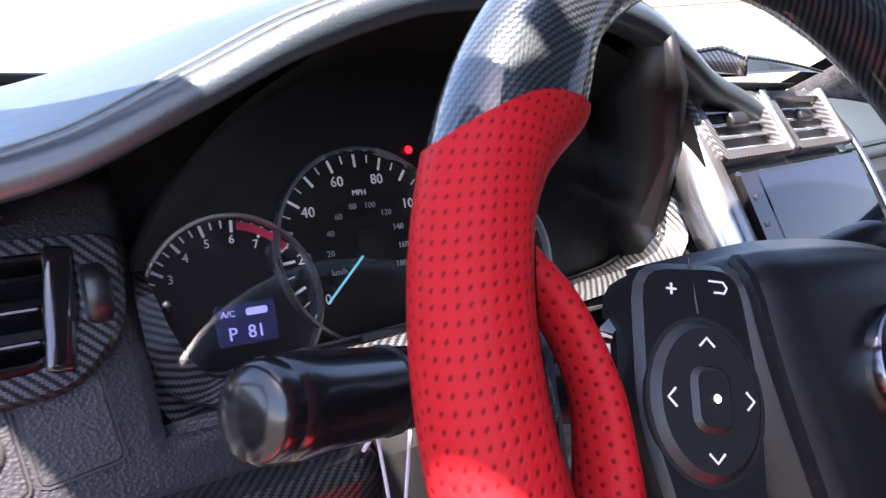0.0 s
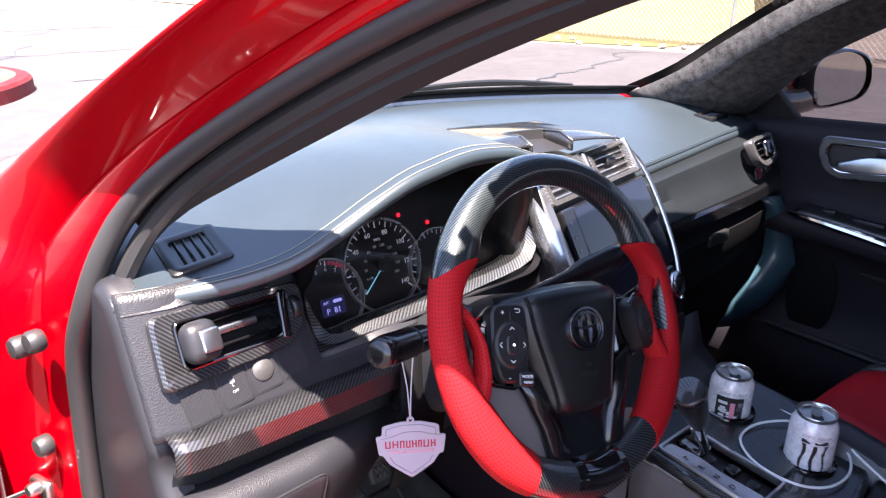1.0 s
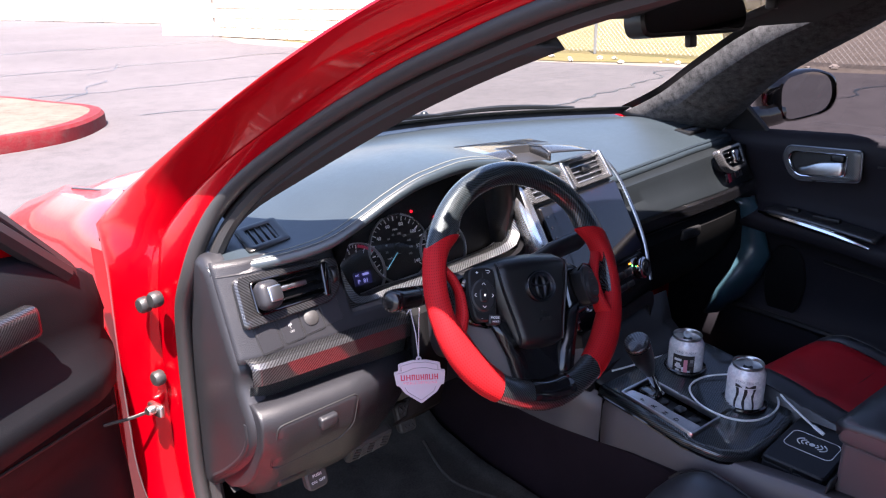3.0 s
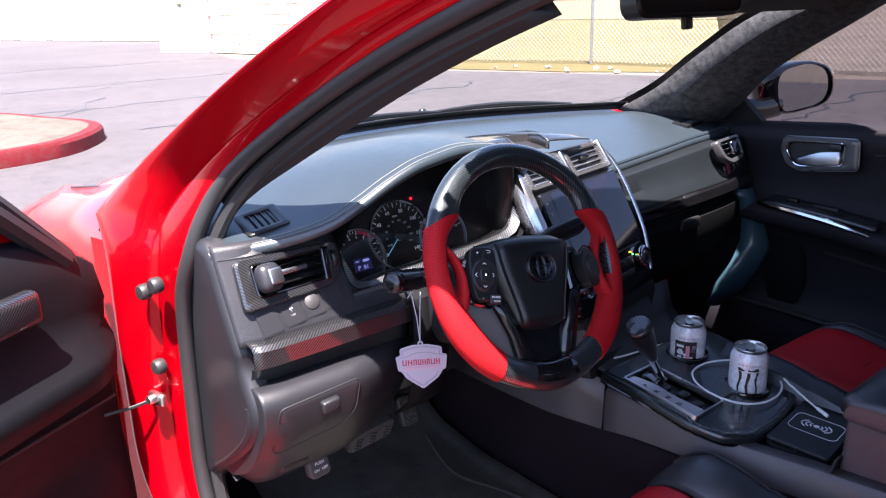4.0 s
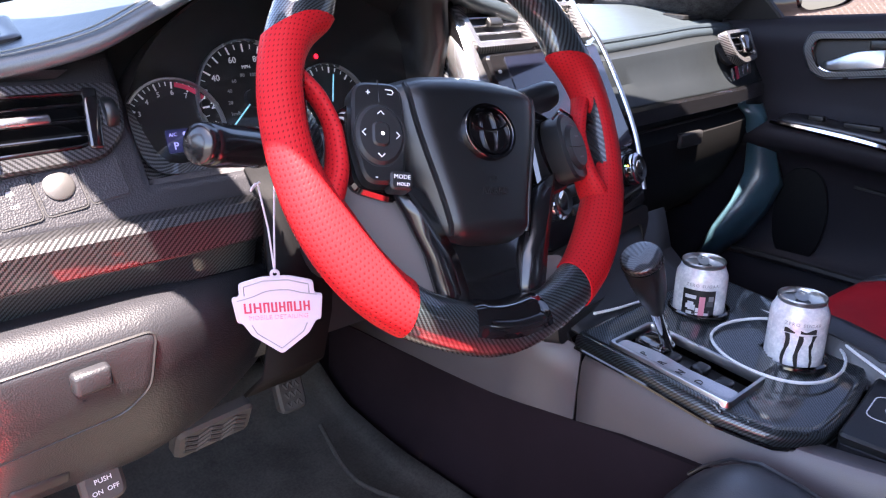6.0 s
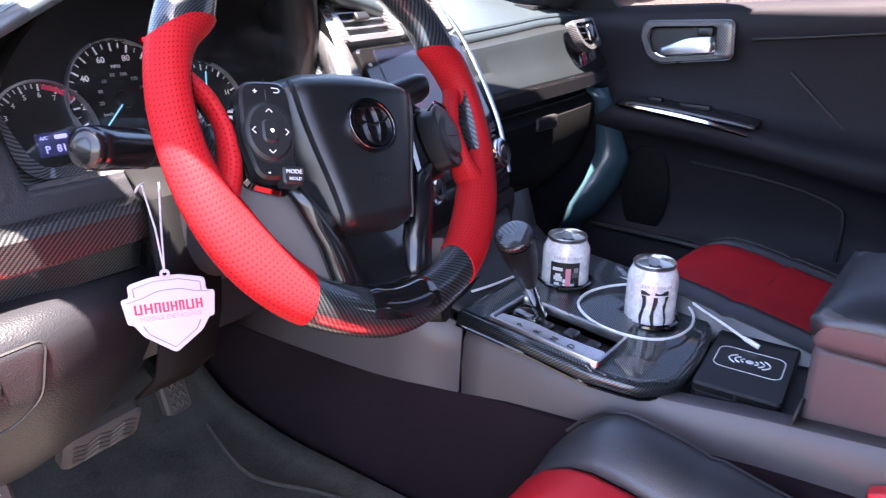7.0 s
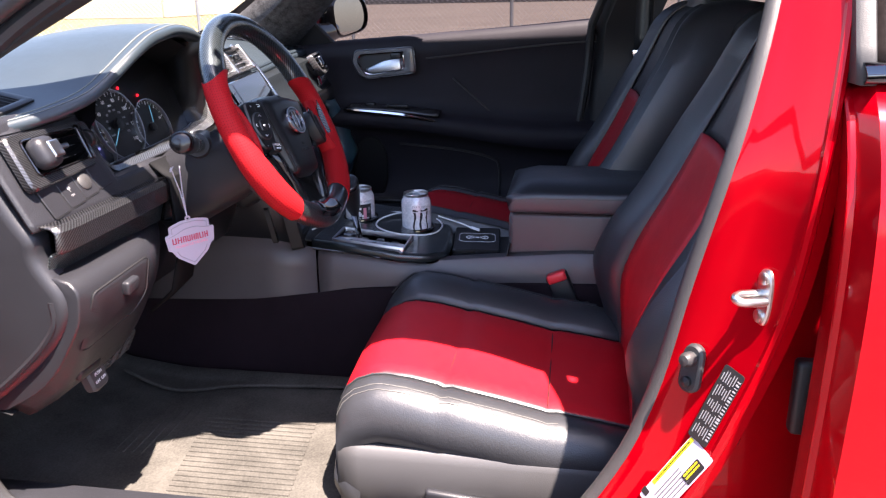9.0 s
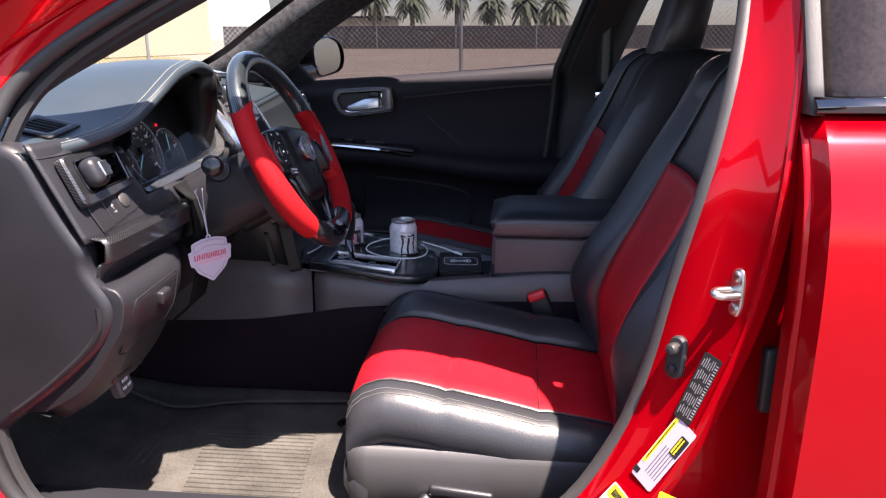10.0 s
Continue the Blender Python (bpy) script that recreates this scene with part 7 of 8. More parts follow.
# lower spoke: gloss black fork reaching the base, with grey covers between fork and rim
for sgn in (-1, 1):
    fork = strip_of([[Vector((sgn * x, y, z)) for x, y, z in pts] for pts in (
        ((0.098, -0.038, 0.000), (0.083, -0.070, 0.003), (0.068, -0.105, 0.003), (0.060, -0.135, 0.000), (0.060, -0.150, -0.004)),
        ((0.086, -0.043, 0.006), (0.070, -0.075, 0.009), (0.056, -0.105, 0.008), (0.047, -0.135, 0.005), (0.048, -0.150, 0.0)),
        ((0.060, -0.055, 0.003), (0.050, -0.080, 0.003), (0.036, -0.108, 0.003), (0.030, -0.135, 0.001), (0.032, -0.150, -0.002)))])
    part("lower_spoke", fork, "piano", sw, "gloss black lower spoke", world_space=False, solid=0.010)
    cover = [(sgn * x, y) for x, y in ((0.147, -0.046), (0.138, -0.066), (0.124, -0.088), (0.096, -0.119), (0.076, -0.137), (0.050, -0.140), (0.056, -0.105), (0.070, -0.070), (0.090, -0.040))]
    if sgn > 0:
        cover = [(x, y) for x, y in ((0.098, -0.112), (0.096, -0.119), (0.076, -0.137), (0.050, -0.140), (0.056, -0.110))]
    part("side_cover", plate(round_poly(cover if sgn < 0 else cover[::-1], 0.006, 3)[::-1] if sgn > 0 else round_poly(cover, 0.006, 3), -0.014, None, 0.002, 0.010), "trim_cover", sw, "grey moulded cover behind the spoke", world_space=False)
part("spoke_infill", plate([(-0.034, -0.150), (0.034, -0.150), (0.060, -0.070), (-0.060, -0.070)], -0.002, None, 0.002, 0.014), "gloss", sw, "gloss black infill", world_space=False)


def cap_fn(d, sec):
    e = min(1.0, (14 - abs(d - 270)) / 4.0)
    return rim_fn(radians(d), sec / 18.0, 0.0002 + 0.0026 * smooth_step(e) * smooth_step(min(sec - 66, 225 - sec) / 25.0))


part("base_cap", sheet(cap_fn, span(256, 284, 24), span(66, 225, 16)), "gloss", sw, "gloss black base cap", world_space=False, sharp=70)

# ---- column, stalks, hanging tag ----
col = thing("steering_column", Matrix.Translation((0.284, 0.25, 0.83)), "grey moulded steering column shroud with stalks", "steering column")
ax = Vector((0, math.cos(RAKE), -math.sin(RAKE)))
cdir = frame_of(Vector((0.284, 0.165, 0.885)), (1, 0, 0), (0, math.sin(RAKE), math.cos(RAKE)))


def shroud(a, s):
    w, h = 0.064 + 0.016 * smooth_step(s * 1.6), 0.058 + 0.012 * s
    c, q = math.cos(a), math.sin(a)
    k = lambda v: math.copysign(abs(v) ** 0.6, v)
    return cdir @ Vector((w * k(c), h * k(q) * (0.8 if q > 0 else 1.15) - 0.012, -0.20 * s))


part("shroud", sheet(shroud, span(0, 6.2832, 32)[:-1], span(0, 1, 6), close_u=True), "trim", col, "grey column shroud", solid=0.004)
part("shroud_face", put(plate([(0.062 * math.cos(a), 0.055 * math.sin(a) - 0.012) for a in span(0, 6.2832, 32)[:-1]], 0.001, None, 0, 0.004), cdir), "trim", col)
part("back_plate", put(plate(round_poly([(-0.085, 0.02), (0.085, 0.02), (0.07, -0.075), (0.03, -0.115), (-0.03, -0.115), (-0.07, -0.075)], 0.03, 4)[::-1], 0.004, None, 0.003, 0.02), cdir @ Matrix.Translation((0, -0.01, -0.012))), "trim", col, "moulded cover behind the wheel")
# light stalk, with its knurled end
tip, base = Vector((0.080, 0.199, 0.905)), Vector((0.225, 0.245, 0.872))
d = (tip - base)
prof = ((0.0, 0.014), (0.15, 0.012), (0.30, 0.011), (0.42, 0.012), (0.46, 0.0145), (0.60, 0.0155), (0.80, 0.0165), (0.92, 0.017), (0.985, 0.015), (1.0, 0.010))
rad = through_points([p[0] for p in prof], [p[1] for p in prof])
st = part("light_stalk", tube([base + d * s for s in span(0, 1, 30)], rad, 18), "piano", col, "black light stalk")
for s in (0.34, 0.42, 0.62):
    part("stalk_groove", tube([base + d * s, base + d * (s + 0.012)], rad(s) + 0.0008, 18), "satin", st)
part("stalk_cap", tube([base + d * (0.93 + 0.10 * s) for s in span(0, 1, 8)], lambda s: 0.0160 * math.sqrt(max(0.05, 1 - 0.80 * s ** 8)), 18), "piano", st, "rounded black end")
for k in range(3):
    part("stalk_legend", put(block((0.010, 0.002, 0.0006), None, 0), frame_of(base + d * (0.5 + 0.03 * k) + Vector((0, -0.016, 0.006)), d, (0, -0.4, 1))), "ink_grey", st)
part("stalk_boot", tube([base - d * 0.08, base + d * 0.16], lambda s: 0.026 - 0.008 * s, 16), "trim", col)
tip2, base2 = Vector((0.500, 0.215, 0.905)), Vector((0.345, 0.245, 0.872))
d2 = tip2 - base2
part("wiper_stalk", tube([base2 + d2 * s for s in span(0, 1, 14)], lambda s: 0.011 + 0.006 * smooth_step((s - 0.4) / 0.2) - 0.004 * smooth_step((s - 0.92) / 0.08), 14, flat=0.7), "satin", col, "black wiper stalk")

tag = thing("air_freshener", Matrix.Translation((0.168, 0.262, 0.848)), "white shield-shaped paper air freshener hanging on a cord", "air freshener")
TM = frame_of((0.1655, 0.2495, 0.735), (0.064, -0.050, 0.003), (0.0, 0.0, 1.0))
shield = round_poly([(-0.0335, 0.026), (-0.012, 0.0315), (0.012, 0.0315), (0.0335, 0.026), (0.0335, 0.013), (0.041, 0.013), (0.038, -0.013), (0.0335, -0.013), (0.026, -0.026), (0.0, -0.046), (-0.026, -0.026), (-0.0335, -0.013), (-0.038, -0.013), (-0.041, 0.013), (-0.0335, 0.013)], 0.0035, 3)
tag_card = part("tag_card", plate(shield[::-1], 0.0008, TM, 0.0003, 0.0008), "card", tag, "white printed card")
part("tag_eyelet", put(ring_plate([(0.0045 * math.cos(a), 0.0045 * math.sin(a)) for a in span(0, 6.2832, 16)[:-1]], [(0.002 * math.cos(a), 0.002 * math.sin(a)) for a in span(0, 6.2832, 16)[:-1]], 0.0008, None, 0.0008), TM @ Matrix.Translation((0, 0.0335, 0))), "card", tag_card)
for side_, zoff in ((1, 0.0012), (-1, -0.0012)):
    TS = TM if side_ > 0 else TM @ Matrix.Rotation(radians(180), 4, "Y")
    outline_u = [(-0.029, 0.014), (-0.029, 0.0225), (-0.011, 0.0275), (0.011, 0.0275), (0.029, 0.0225), (0.029, 0.014)]
    outline_d = [(-0.025, -0.0155), (-0.021, -0.024), (0.0, -0.040), (0.021, -0.024), (0.025, -0.0155)]
    for ol in (outline_u, outline_d):
        part("printed_line", put(tube([(x, y, 0.0010) for x, y in ol], 0.0006, 4), TS), "ink_grey", tag_card)
    part("printed_car", put(tube(bezier_path([(-0.036, 0.009, 0.001), (-0.022, 0.0125, 0.001), (-0.008, 0.0175, 0.001), (0.01, 0.0178, 0.001), (0.022, 0.0145, 0.001), (0.036, 0.012, 0.001)], 5), 0.0005, 4), TS), "ink_grey", tag_card)
    # the firm's name as plain strokes
    for k, w in enumerate((0.0068, 0.0072, 0.0052, 0.0052, 0.0056, 0.0040, 0.0070, 0.0056)):
        x = -0.0305 + sum((0.0068, 0.0072, 0.0052, 0.0052, 0.0056, 0.0040, 0.0070, 0.0056)[:k]) + 0.0018 * k + w / 2
        for dx_ in (-0.36, 0.36):
            part("name_bar", plate(rounded(0.0018, 0.0098, 0.0004, 1, x + dx_ * w, 0.0015), 0.0012, TS), "ink_red", tag_card)
        part("name_bar", plate(rounded(w * 0.6, 0.0014, 0.0004, 1, x, 0.0015 + (-0.0042, 0.0, 0.0042)[k % 3]), 0.0012, TS), "ink_red", tag_card)
    part("lettering", put(words("MOBILE DETAILING", 0.0062), TS @ Matrix.Translation((0, -0.0085, 0.0011))), "ink_pink", tag_card)
knot = TM @ Vector((0, 0.0345, 0))
for dx in (-0.006, 0.006):
    part("cord", tube([Vector((0.168 + dx, 0.262 - dx * 0.7, 0.850)), Vector((0.167 + dx * 0.5, 0.256, 0.81)), knot], 0.0009, 6), "cord", tag, "thin white cord")
part("cord_bow", tube(bezier_path([(0.160, 0.266, 0.848), (0.153, 0.262, 0.845), (0.155, 0.260, 0.850), (0.162, 0.262, 0.851)], 4), 0.0009, 6), "cord", tag)

# ---- centre console ----
con = thing("centre_console", Matrix.Translation((MID, -0.1, 0.3)), "grey moulded centre console with a lacquered carbon plate", "centre console")
PZ = lambda x, y: 0.585 + 0.105 * y + (0.004 if y > 0 else 0.0)
side_top = lambda y: through_points((-0.62, -0.37, -0.22, -0.06, 0.18, 0.30), (0.592, 0.590, 0.580, 0.574, 0.596, 0.612))(y)


CON_IN = through_points((-0.62, -0.37, -0.22, -0.06, 0.05, 0.172), (0.044, 0.042, 0.036, 0.012, 0.0, -0.008))


def console_side(x0, sgn):
    return strip_of([[Vector((x0 + sgn * (dx + CON_IN(y)), y, z if z else side_top(y) + dz)) for y in span(0.172, -0.62, 24)] for dx, dz, z in ((0.030, 0.0, 0), (0.008, -0.002, 0), (0.0, -0.012, 0), (-0.004, -0.05, 0), (-0.002, 0, 0.50), (0.004, 0, 0.42), (0.01, 0, 0.30))])


part("side_panel", console_side(0.540, 1), "trim_warm", con, "grey moulded side panel", solid=0.004)
part("side_panel", console_side(0.858, -1), "trim_warm", con, "grey moulded side panel", solid=0.004)
part("front_side", strip_of([[Vector((0.540 - 0.006 * k, y, z)) for y, z in ((0.178, 0.598 - 0.098 * k), (0.30, 0.62 - 0.12 * k), (0.45, 0.64 - 0.17 * k), (0.66, 0.66 - 0.24 * k))] for k in (0.0, 0.5, 1.0, 1.4)]), "trim_warm", con, "grey side panel beside the footwell", solid=0.004)
part("front_side", strip_of([[Vector((0.852, y, z)) for y, z in ((0.178, 0.598 - 0.2 * k), (0.30, 0.64 - 0.2 * k), (0.66, 0.68 - 0.24 * k))] for k in (0.0, 1.0)]), "trim_dark", con, solid=0.004)
part("front_riser", strip_of([[Vector((x, y, z)) for x in span(0.548, 0.845, 8)] for y, z in ((0.178, 0.606), (0.215, 0.612), (0.25, 0.64), (0.27, 0.70))]), "trim_dark", con, solid=0.004)
FOOT_Z = through_points((-0.60, -0.10, 0.084, 0.171, 0.335, 0.52, 0.70), (0.530, 0.522, 0.515, 0.503, 0.480, 0.471, 0.465))
part("tunnel_foot", strip_of([[Vector((x + max(0.0, CON_IN(min(y, 0.17))), y, FOOT_Z(y) + dz if dz > -0.1 else 0.31)) for y in span(0.70, -0.6, 24)] for x, dz in ((0.545, 0.002), (0.529, 0.0), (0.526, -0.008), (0.522, -0.06), (0.515, -0.2))]), "carpet", con, "black carpet below the console")
CUPS = ((0.728, 0.132), (0.719, -0.001))
GATE = (0.546, 0.628, -0.008, 0.142)


def cut(x, y):
    if GATE[0] < x < GATE[1] and GATE[2] < y < GATE[3]:
        return True
    return any((x - cx) ** 2 + (y - cy) ** 2 < 0.0355 ** 2 for cx, cy in CUPS)


PLATE_REAR = through_points((0.536, 0.552, 0.556, 0.588, 0.64, 0.74, 0.80, 0.845), (0.0, -0.055, -0.062, -0.086, -0.088, -0.076, -0.052, -0.015))


def plate_edge(x, y):
    """Whether a place lies on the carbon plate, with its rear corners cut off."""
    return y > PLATE_REAR(x)


pl = part("carbon_plate", sheet(lambda x, y: (x, y, PZ(x, y) + 0.010), span(0.536, 0.845, 78), span(0.182, -0.092, 68), skip=lambda x, y: cut(x, y) or not plate_edge(x, y)), "carbon_fine", con, "lacquered carbon console plate", solid=0.004)
lip = [(0.536, 0.182), (0.536, 0.08), (0.537, 0.0), (0.546, -0.040), (0.552, -0.058), (0.558, -0.064), (0.588, -0.086), (0.600, -0.088), (0.64, -0.088), (0.68, -0.085), (0.74, -0.076), (0.80, -0.052), (0.845, -0.015), (0.845, 0.182)]
lip_n = []
for k in range(len(lip)):
    a_, b_ = Vector(lip[max(0, k - 1)]), Vector(lip[min(len(lip) - 1, k + 1)])
    t_ = (b_ - a_).normalized()
    lip_n.append(Vector((t_.y, -t_.x)))
part("plate_lip", strip_of([[Vector((p[0] + q.x * o, p[1] + q.y * o, PZ(p[0], p[1]) + z)) for p, q in zip(lip, lip_n)] for o, z in ((-0.006, 0.0112), (0.000, 0.0095), (0.005, 0.0065), (0.0062, 0.0035), (0.0066, -0.006))]), "carbon_fine", con, "carbon plate edge with a bright lower rim", solid=0.002)
part("edge_rim", tube([Vector((p[0] + q.x * 0.0066, p[1] + q.y * 0.0066, PZ(p[0], p[1]) - 0.007)) for p, q in zip(lip, lip_n)], 0.0024, 6), "gloss", con)
for cx, cy in CUPS:
    z = PZ(cx, cy) + 0.011
    wl = part("cup_well", put(lathe([(0.036, 0.0), (0.0355, -0.03), (0.034, -0.087), (0.0, -0.089)], 32), Matrix.Translation((cx, cy, z))), "trim_dark", con, "dark cup well")
    part("cup_ring", put(lathe([(0.0345, -0.004), (0.0350, 0.002), (0.0375, 0.0035), (0.0405, 0.002), (0.0410, -0.001)], 32), Matrix.Translation((cx, cy, z))), "gloss", wl, "gloss black cup ring")
# shifter gate
gx, gy = (GATE[0] + GATE[1]) / 2, (GATE[2] + GATE[3]) / 2
gm = frame_of((gx, gy, PZ(gx, gy) + 0.011), (1, 0, 0), (0, 1, 0.105))
gw, gh = GATE[1] - GATE[0], GATE[3] - GATE[2]
gt = part("shift_gate", ring_plate(rounded(gw + 0.006, gh + 0.006, 0.006, 3), rounded(gw - 0.004, gh - 0.004, 0.004, 3), 0.004, gm, 0.008, 0.0015), "silver", con, "bright shifter gate surround")
part("gate_plate", plate(round_poly([(-0.041, -0.072), (-0.008, -0.072), (-0.012, -0.01), (-0.008, 0.03), (-0.016, 0.072), (-0.041, 0.072)], 0.006, 3), 0.0, gm, 0.0, 0.004), "gate_sheen", gt, "glossy indicator plate with reflected sky in its pale colour")
part("gate_well", plate(rounded(gw, gh, 0.003, 2), -0.018, gm, 0, 0.022), "trim_dark", gt)
for k in range(3):
    part("gate_step", put(block((0.022, 0.018, 0.010), None, 0.004), gm @ Matrix.Translation((0.012 + 0.008 * (k % 2), -0.045 + 0.034 * k, -0.012))), "satin", gt)
for k, t in enumerate("PRND"):
    part("gate_letter", words(t, 0.013, gm @ Matrix.Translation((-0.027, 0.038 - 0.024 * k, 0.0006))), "ink_black", gt)
part("gate_boss", put(block((0.034, 0.04, 0.014), None, 0.006), gm @ Matrix.Translation((0.012, 0.048, -0.004))), "gloss", gt)
sh = thing("gear_lever", Matrix.Translation((0.625, 0.112, 0.60)), "gear lever with a flat carbon-topped black knob on a chrome shaft", "gear lever")
b0, b1 = Vector((0.609, 0.100, 0.598)), Vector((0.506, 0.092, 0.752))
dv = (b1 - b0)
part("shaft", tube([b0 + dv * s for s in span(0, 0.48, 8)], lambda s: 0.0052 + 0.0034 * s, 14), "chrome", sh, "bright chrome shaft")
kr = through_points((0.45, 0.50, 0.56, 0.66, 0.78, 0.88, 0.93), (0.0080, 0.0105, 0.0135, 0.0172, 0.0202, 0.0214, 0.0216))
knob = part("knob", tube([b0 + dv * s for s in span(0.45, 0.93, 24)], lambda s: kr(0.45 + 0.48 * s), 24), "satin", sh, "tapered black leather knob")
part("knob_seam", tube([b0 + dv * 0.926, b0 + dv * 0.936], 0.0226, 24), "dark_chrome", sh)
ck = through_points((0.0, 0.1, 0.5, 0.72, 0.86, 0.95, 1.0), (0.0222, 0.0226, 0.0224, 0.0214, 0.018, 0.010, 0.002))
part("knob_cap", tube([b0 + dv * (0.935 + 0.050 * s) for s in span(0, 1, 14)], ck, 24), "carbon", sh, "flat carbon knob cap", sharp=70)

# tray and charging pad
part("tray", strip_of([[Vector((0.552 + max(0.0, CON_IN(y)) + (0.846 - 0.552 - 2 * max(0.0, CON_IN(y))) * s, y, z)) for s in span(0, 1, 10)] for y, z in ((-0.075, 0.568), (-0.095, 0.558), (-0.215, 0.560), (-0.222, 0.60))]), "trim_dark", con, "dark shallow tray", solid=0.004)
pad = thing("charging_pad", Matrix.Translation((0.685, -0.135, 0.56)), "black folding wireless charging pad with a white symbol", "charging pad")
pm2 = frame_of((0.697, -0.141, 0.5600), (1, 0.10, 0), (-0.10, 1, 0.03))
po = rounded(0.168, 0.100, 0.008, 3)
part("pad_base", plate(po, 0.011, pm2, 0.002), "trim", pad, "grey-brown hinged base")
part("pad_lid", plate(rounded(0.170, 0.102, 0.008, 3), 0.0215, pm2, 0.003, -0.0115), "satin", pad, "black padded lid")
part("pad_hinge", put(block((0.006, 0.004, 0.018), None, 0.001, 1), pm2 @ Matrix.Translation((-0.085, 0.0, 0.010))), "trim_dark", pad)
sy = pm2 @ Matrix.Translation((0.002, 0.004, 0.0217)) @ Matrix.Rotation(radians(90), 4, "Z")
part("symbol_frame", put(ring_plate(rounded(0.060, 0.080, 0.012, 4), rounded(0.0575, 0.0775, 0.011, 4), 0.0004), pm2 @ Matrix.Translation((0.0, 0.0, 0.0217)) @ Matrix.Scale(1, 4)), "ink_white", pad, "white printed frame")
part("symbol_dot", put(plate([(0.0048 * math.cos(a), 0.0048 * math.sin(a)) for a in span(0, 6.2832, 18)[:-1]], 0.0004), pm2 @ Matrix.Translation((0, 0, 0.0217))), "ink_white", pad)
for r in (0.010, 0.017, 0.024):
    for q in (90, -90):
        part("symbol_arc", put(tube([(r * 0.62 * math.cos(radians(q + a)), r * math.sin(radians(q + a)), 0.0003) for a in span(-48, 48, 10)], 0.0011, 5), pm2 @ Matrix.Translation((0, 0, 0.0217))), "ink_white", pad)

# armrest bin
ar = thing("armrest_bin", Matrix.Translation((0.70, -0.42, 0.5)), "padded black leather armrest on a grey console bin", "armrest")
part("bin_body", put(block((0.212, 0.42, 0.20), None, 0.010, 3), Matrix.Translation((0.714, -0.428, 0.566))), "trim_warm", ar, "grey moulded bin")
part("lid_rim", put(block((0.248, 0.435, 0.040), None, 0.010, 3), Matrix.Translation((0.712, -0.435, 0.690))), "trim_warm", ar, "grey lid rim")


def arm_fn(u, v):
    a = 2 * u - 1
    x = 0.712 + a * 0.126
    y = -0.214 - 0.44 * v
    z = 0.704 + 0.026 * (1 - abs(a) ** 4) * min(1.0, v * 9) ** 0.6 * min(1.0, (1 - v) * 8) ** 0.6
    return (x, y, z)


part("lid_pad", sheet(arm_fn, span(0, 1, 16), span(0, 1, 24)), "black_hide", ar, "padded black leather lid", solid=0.02)

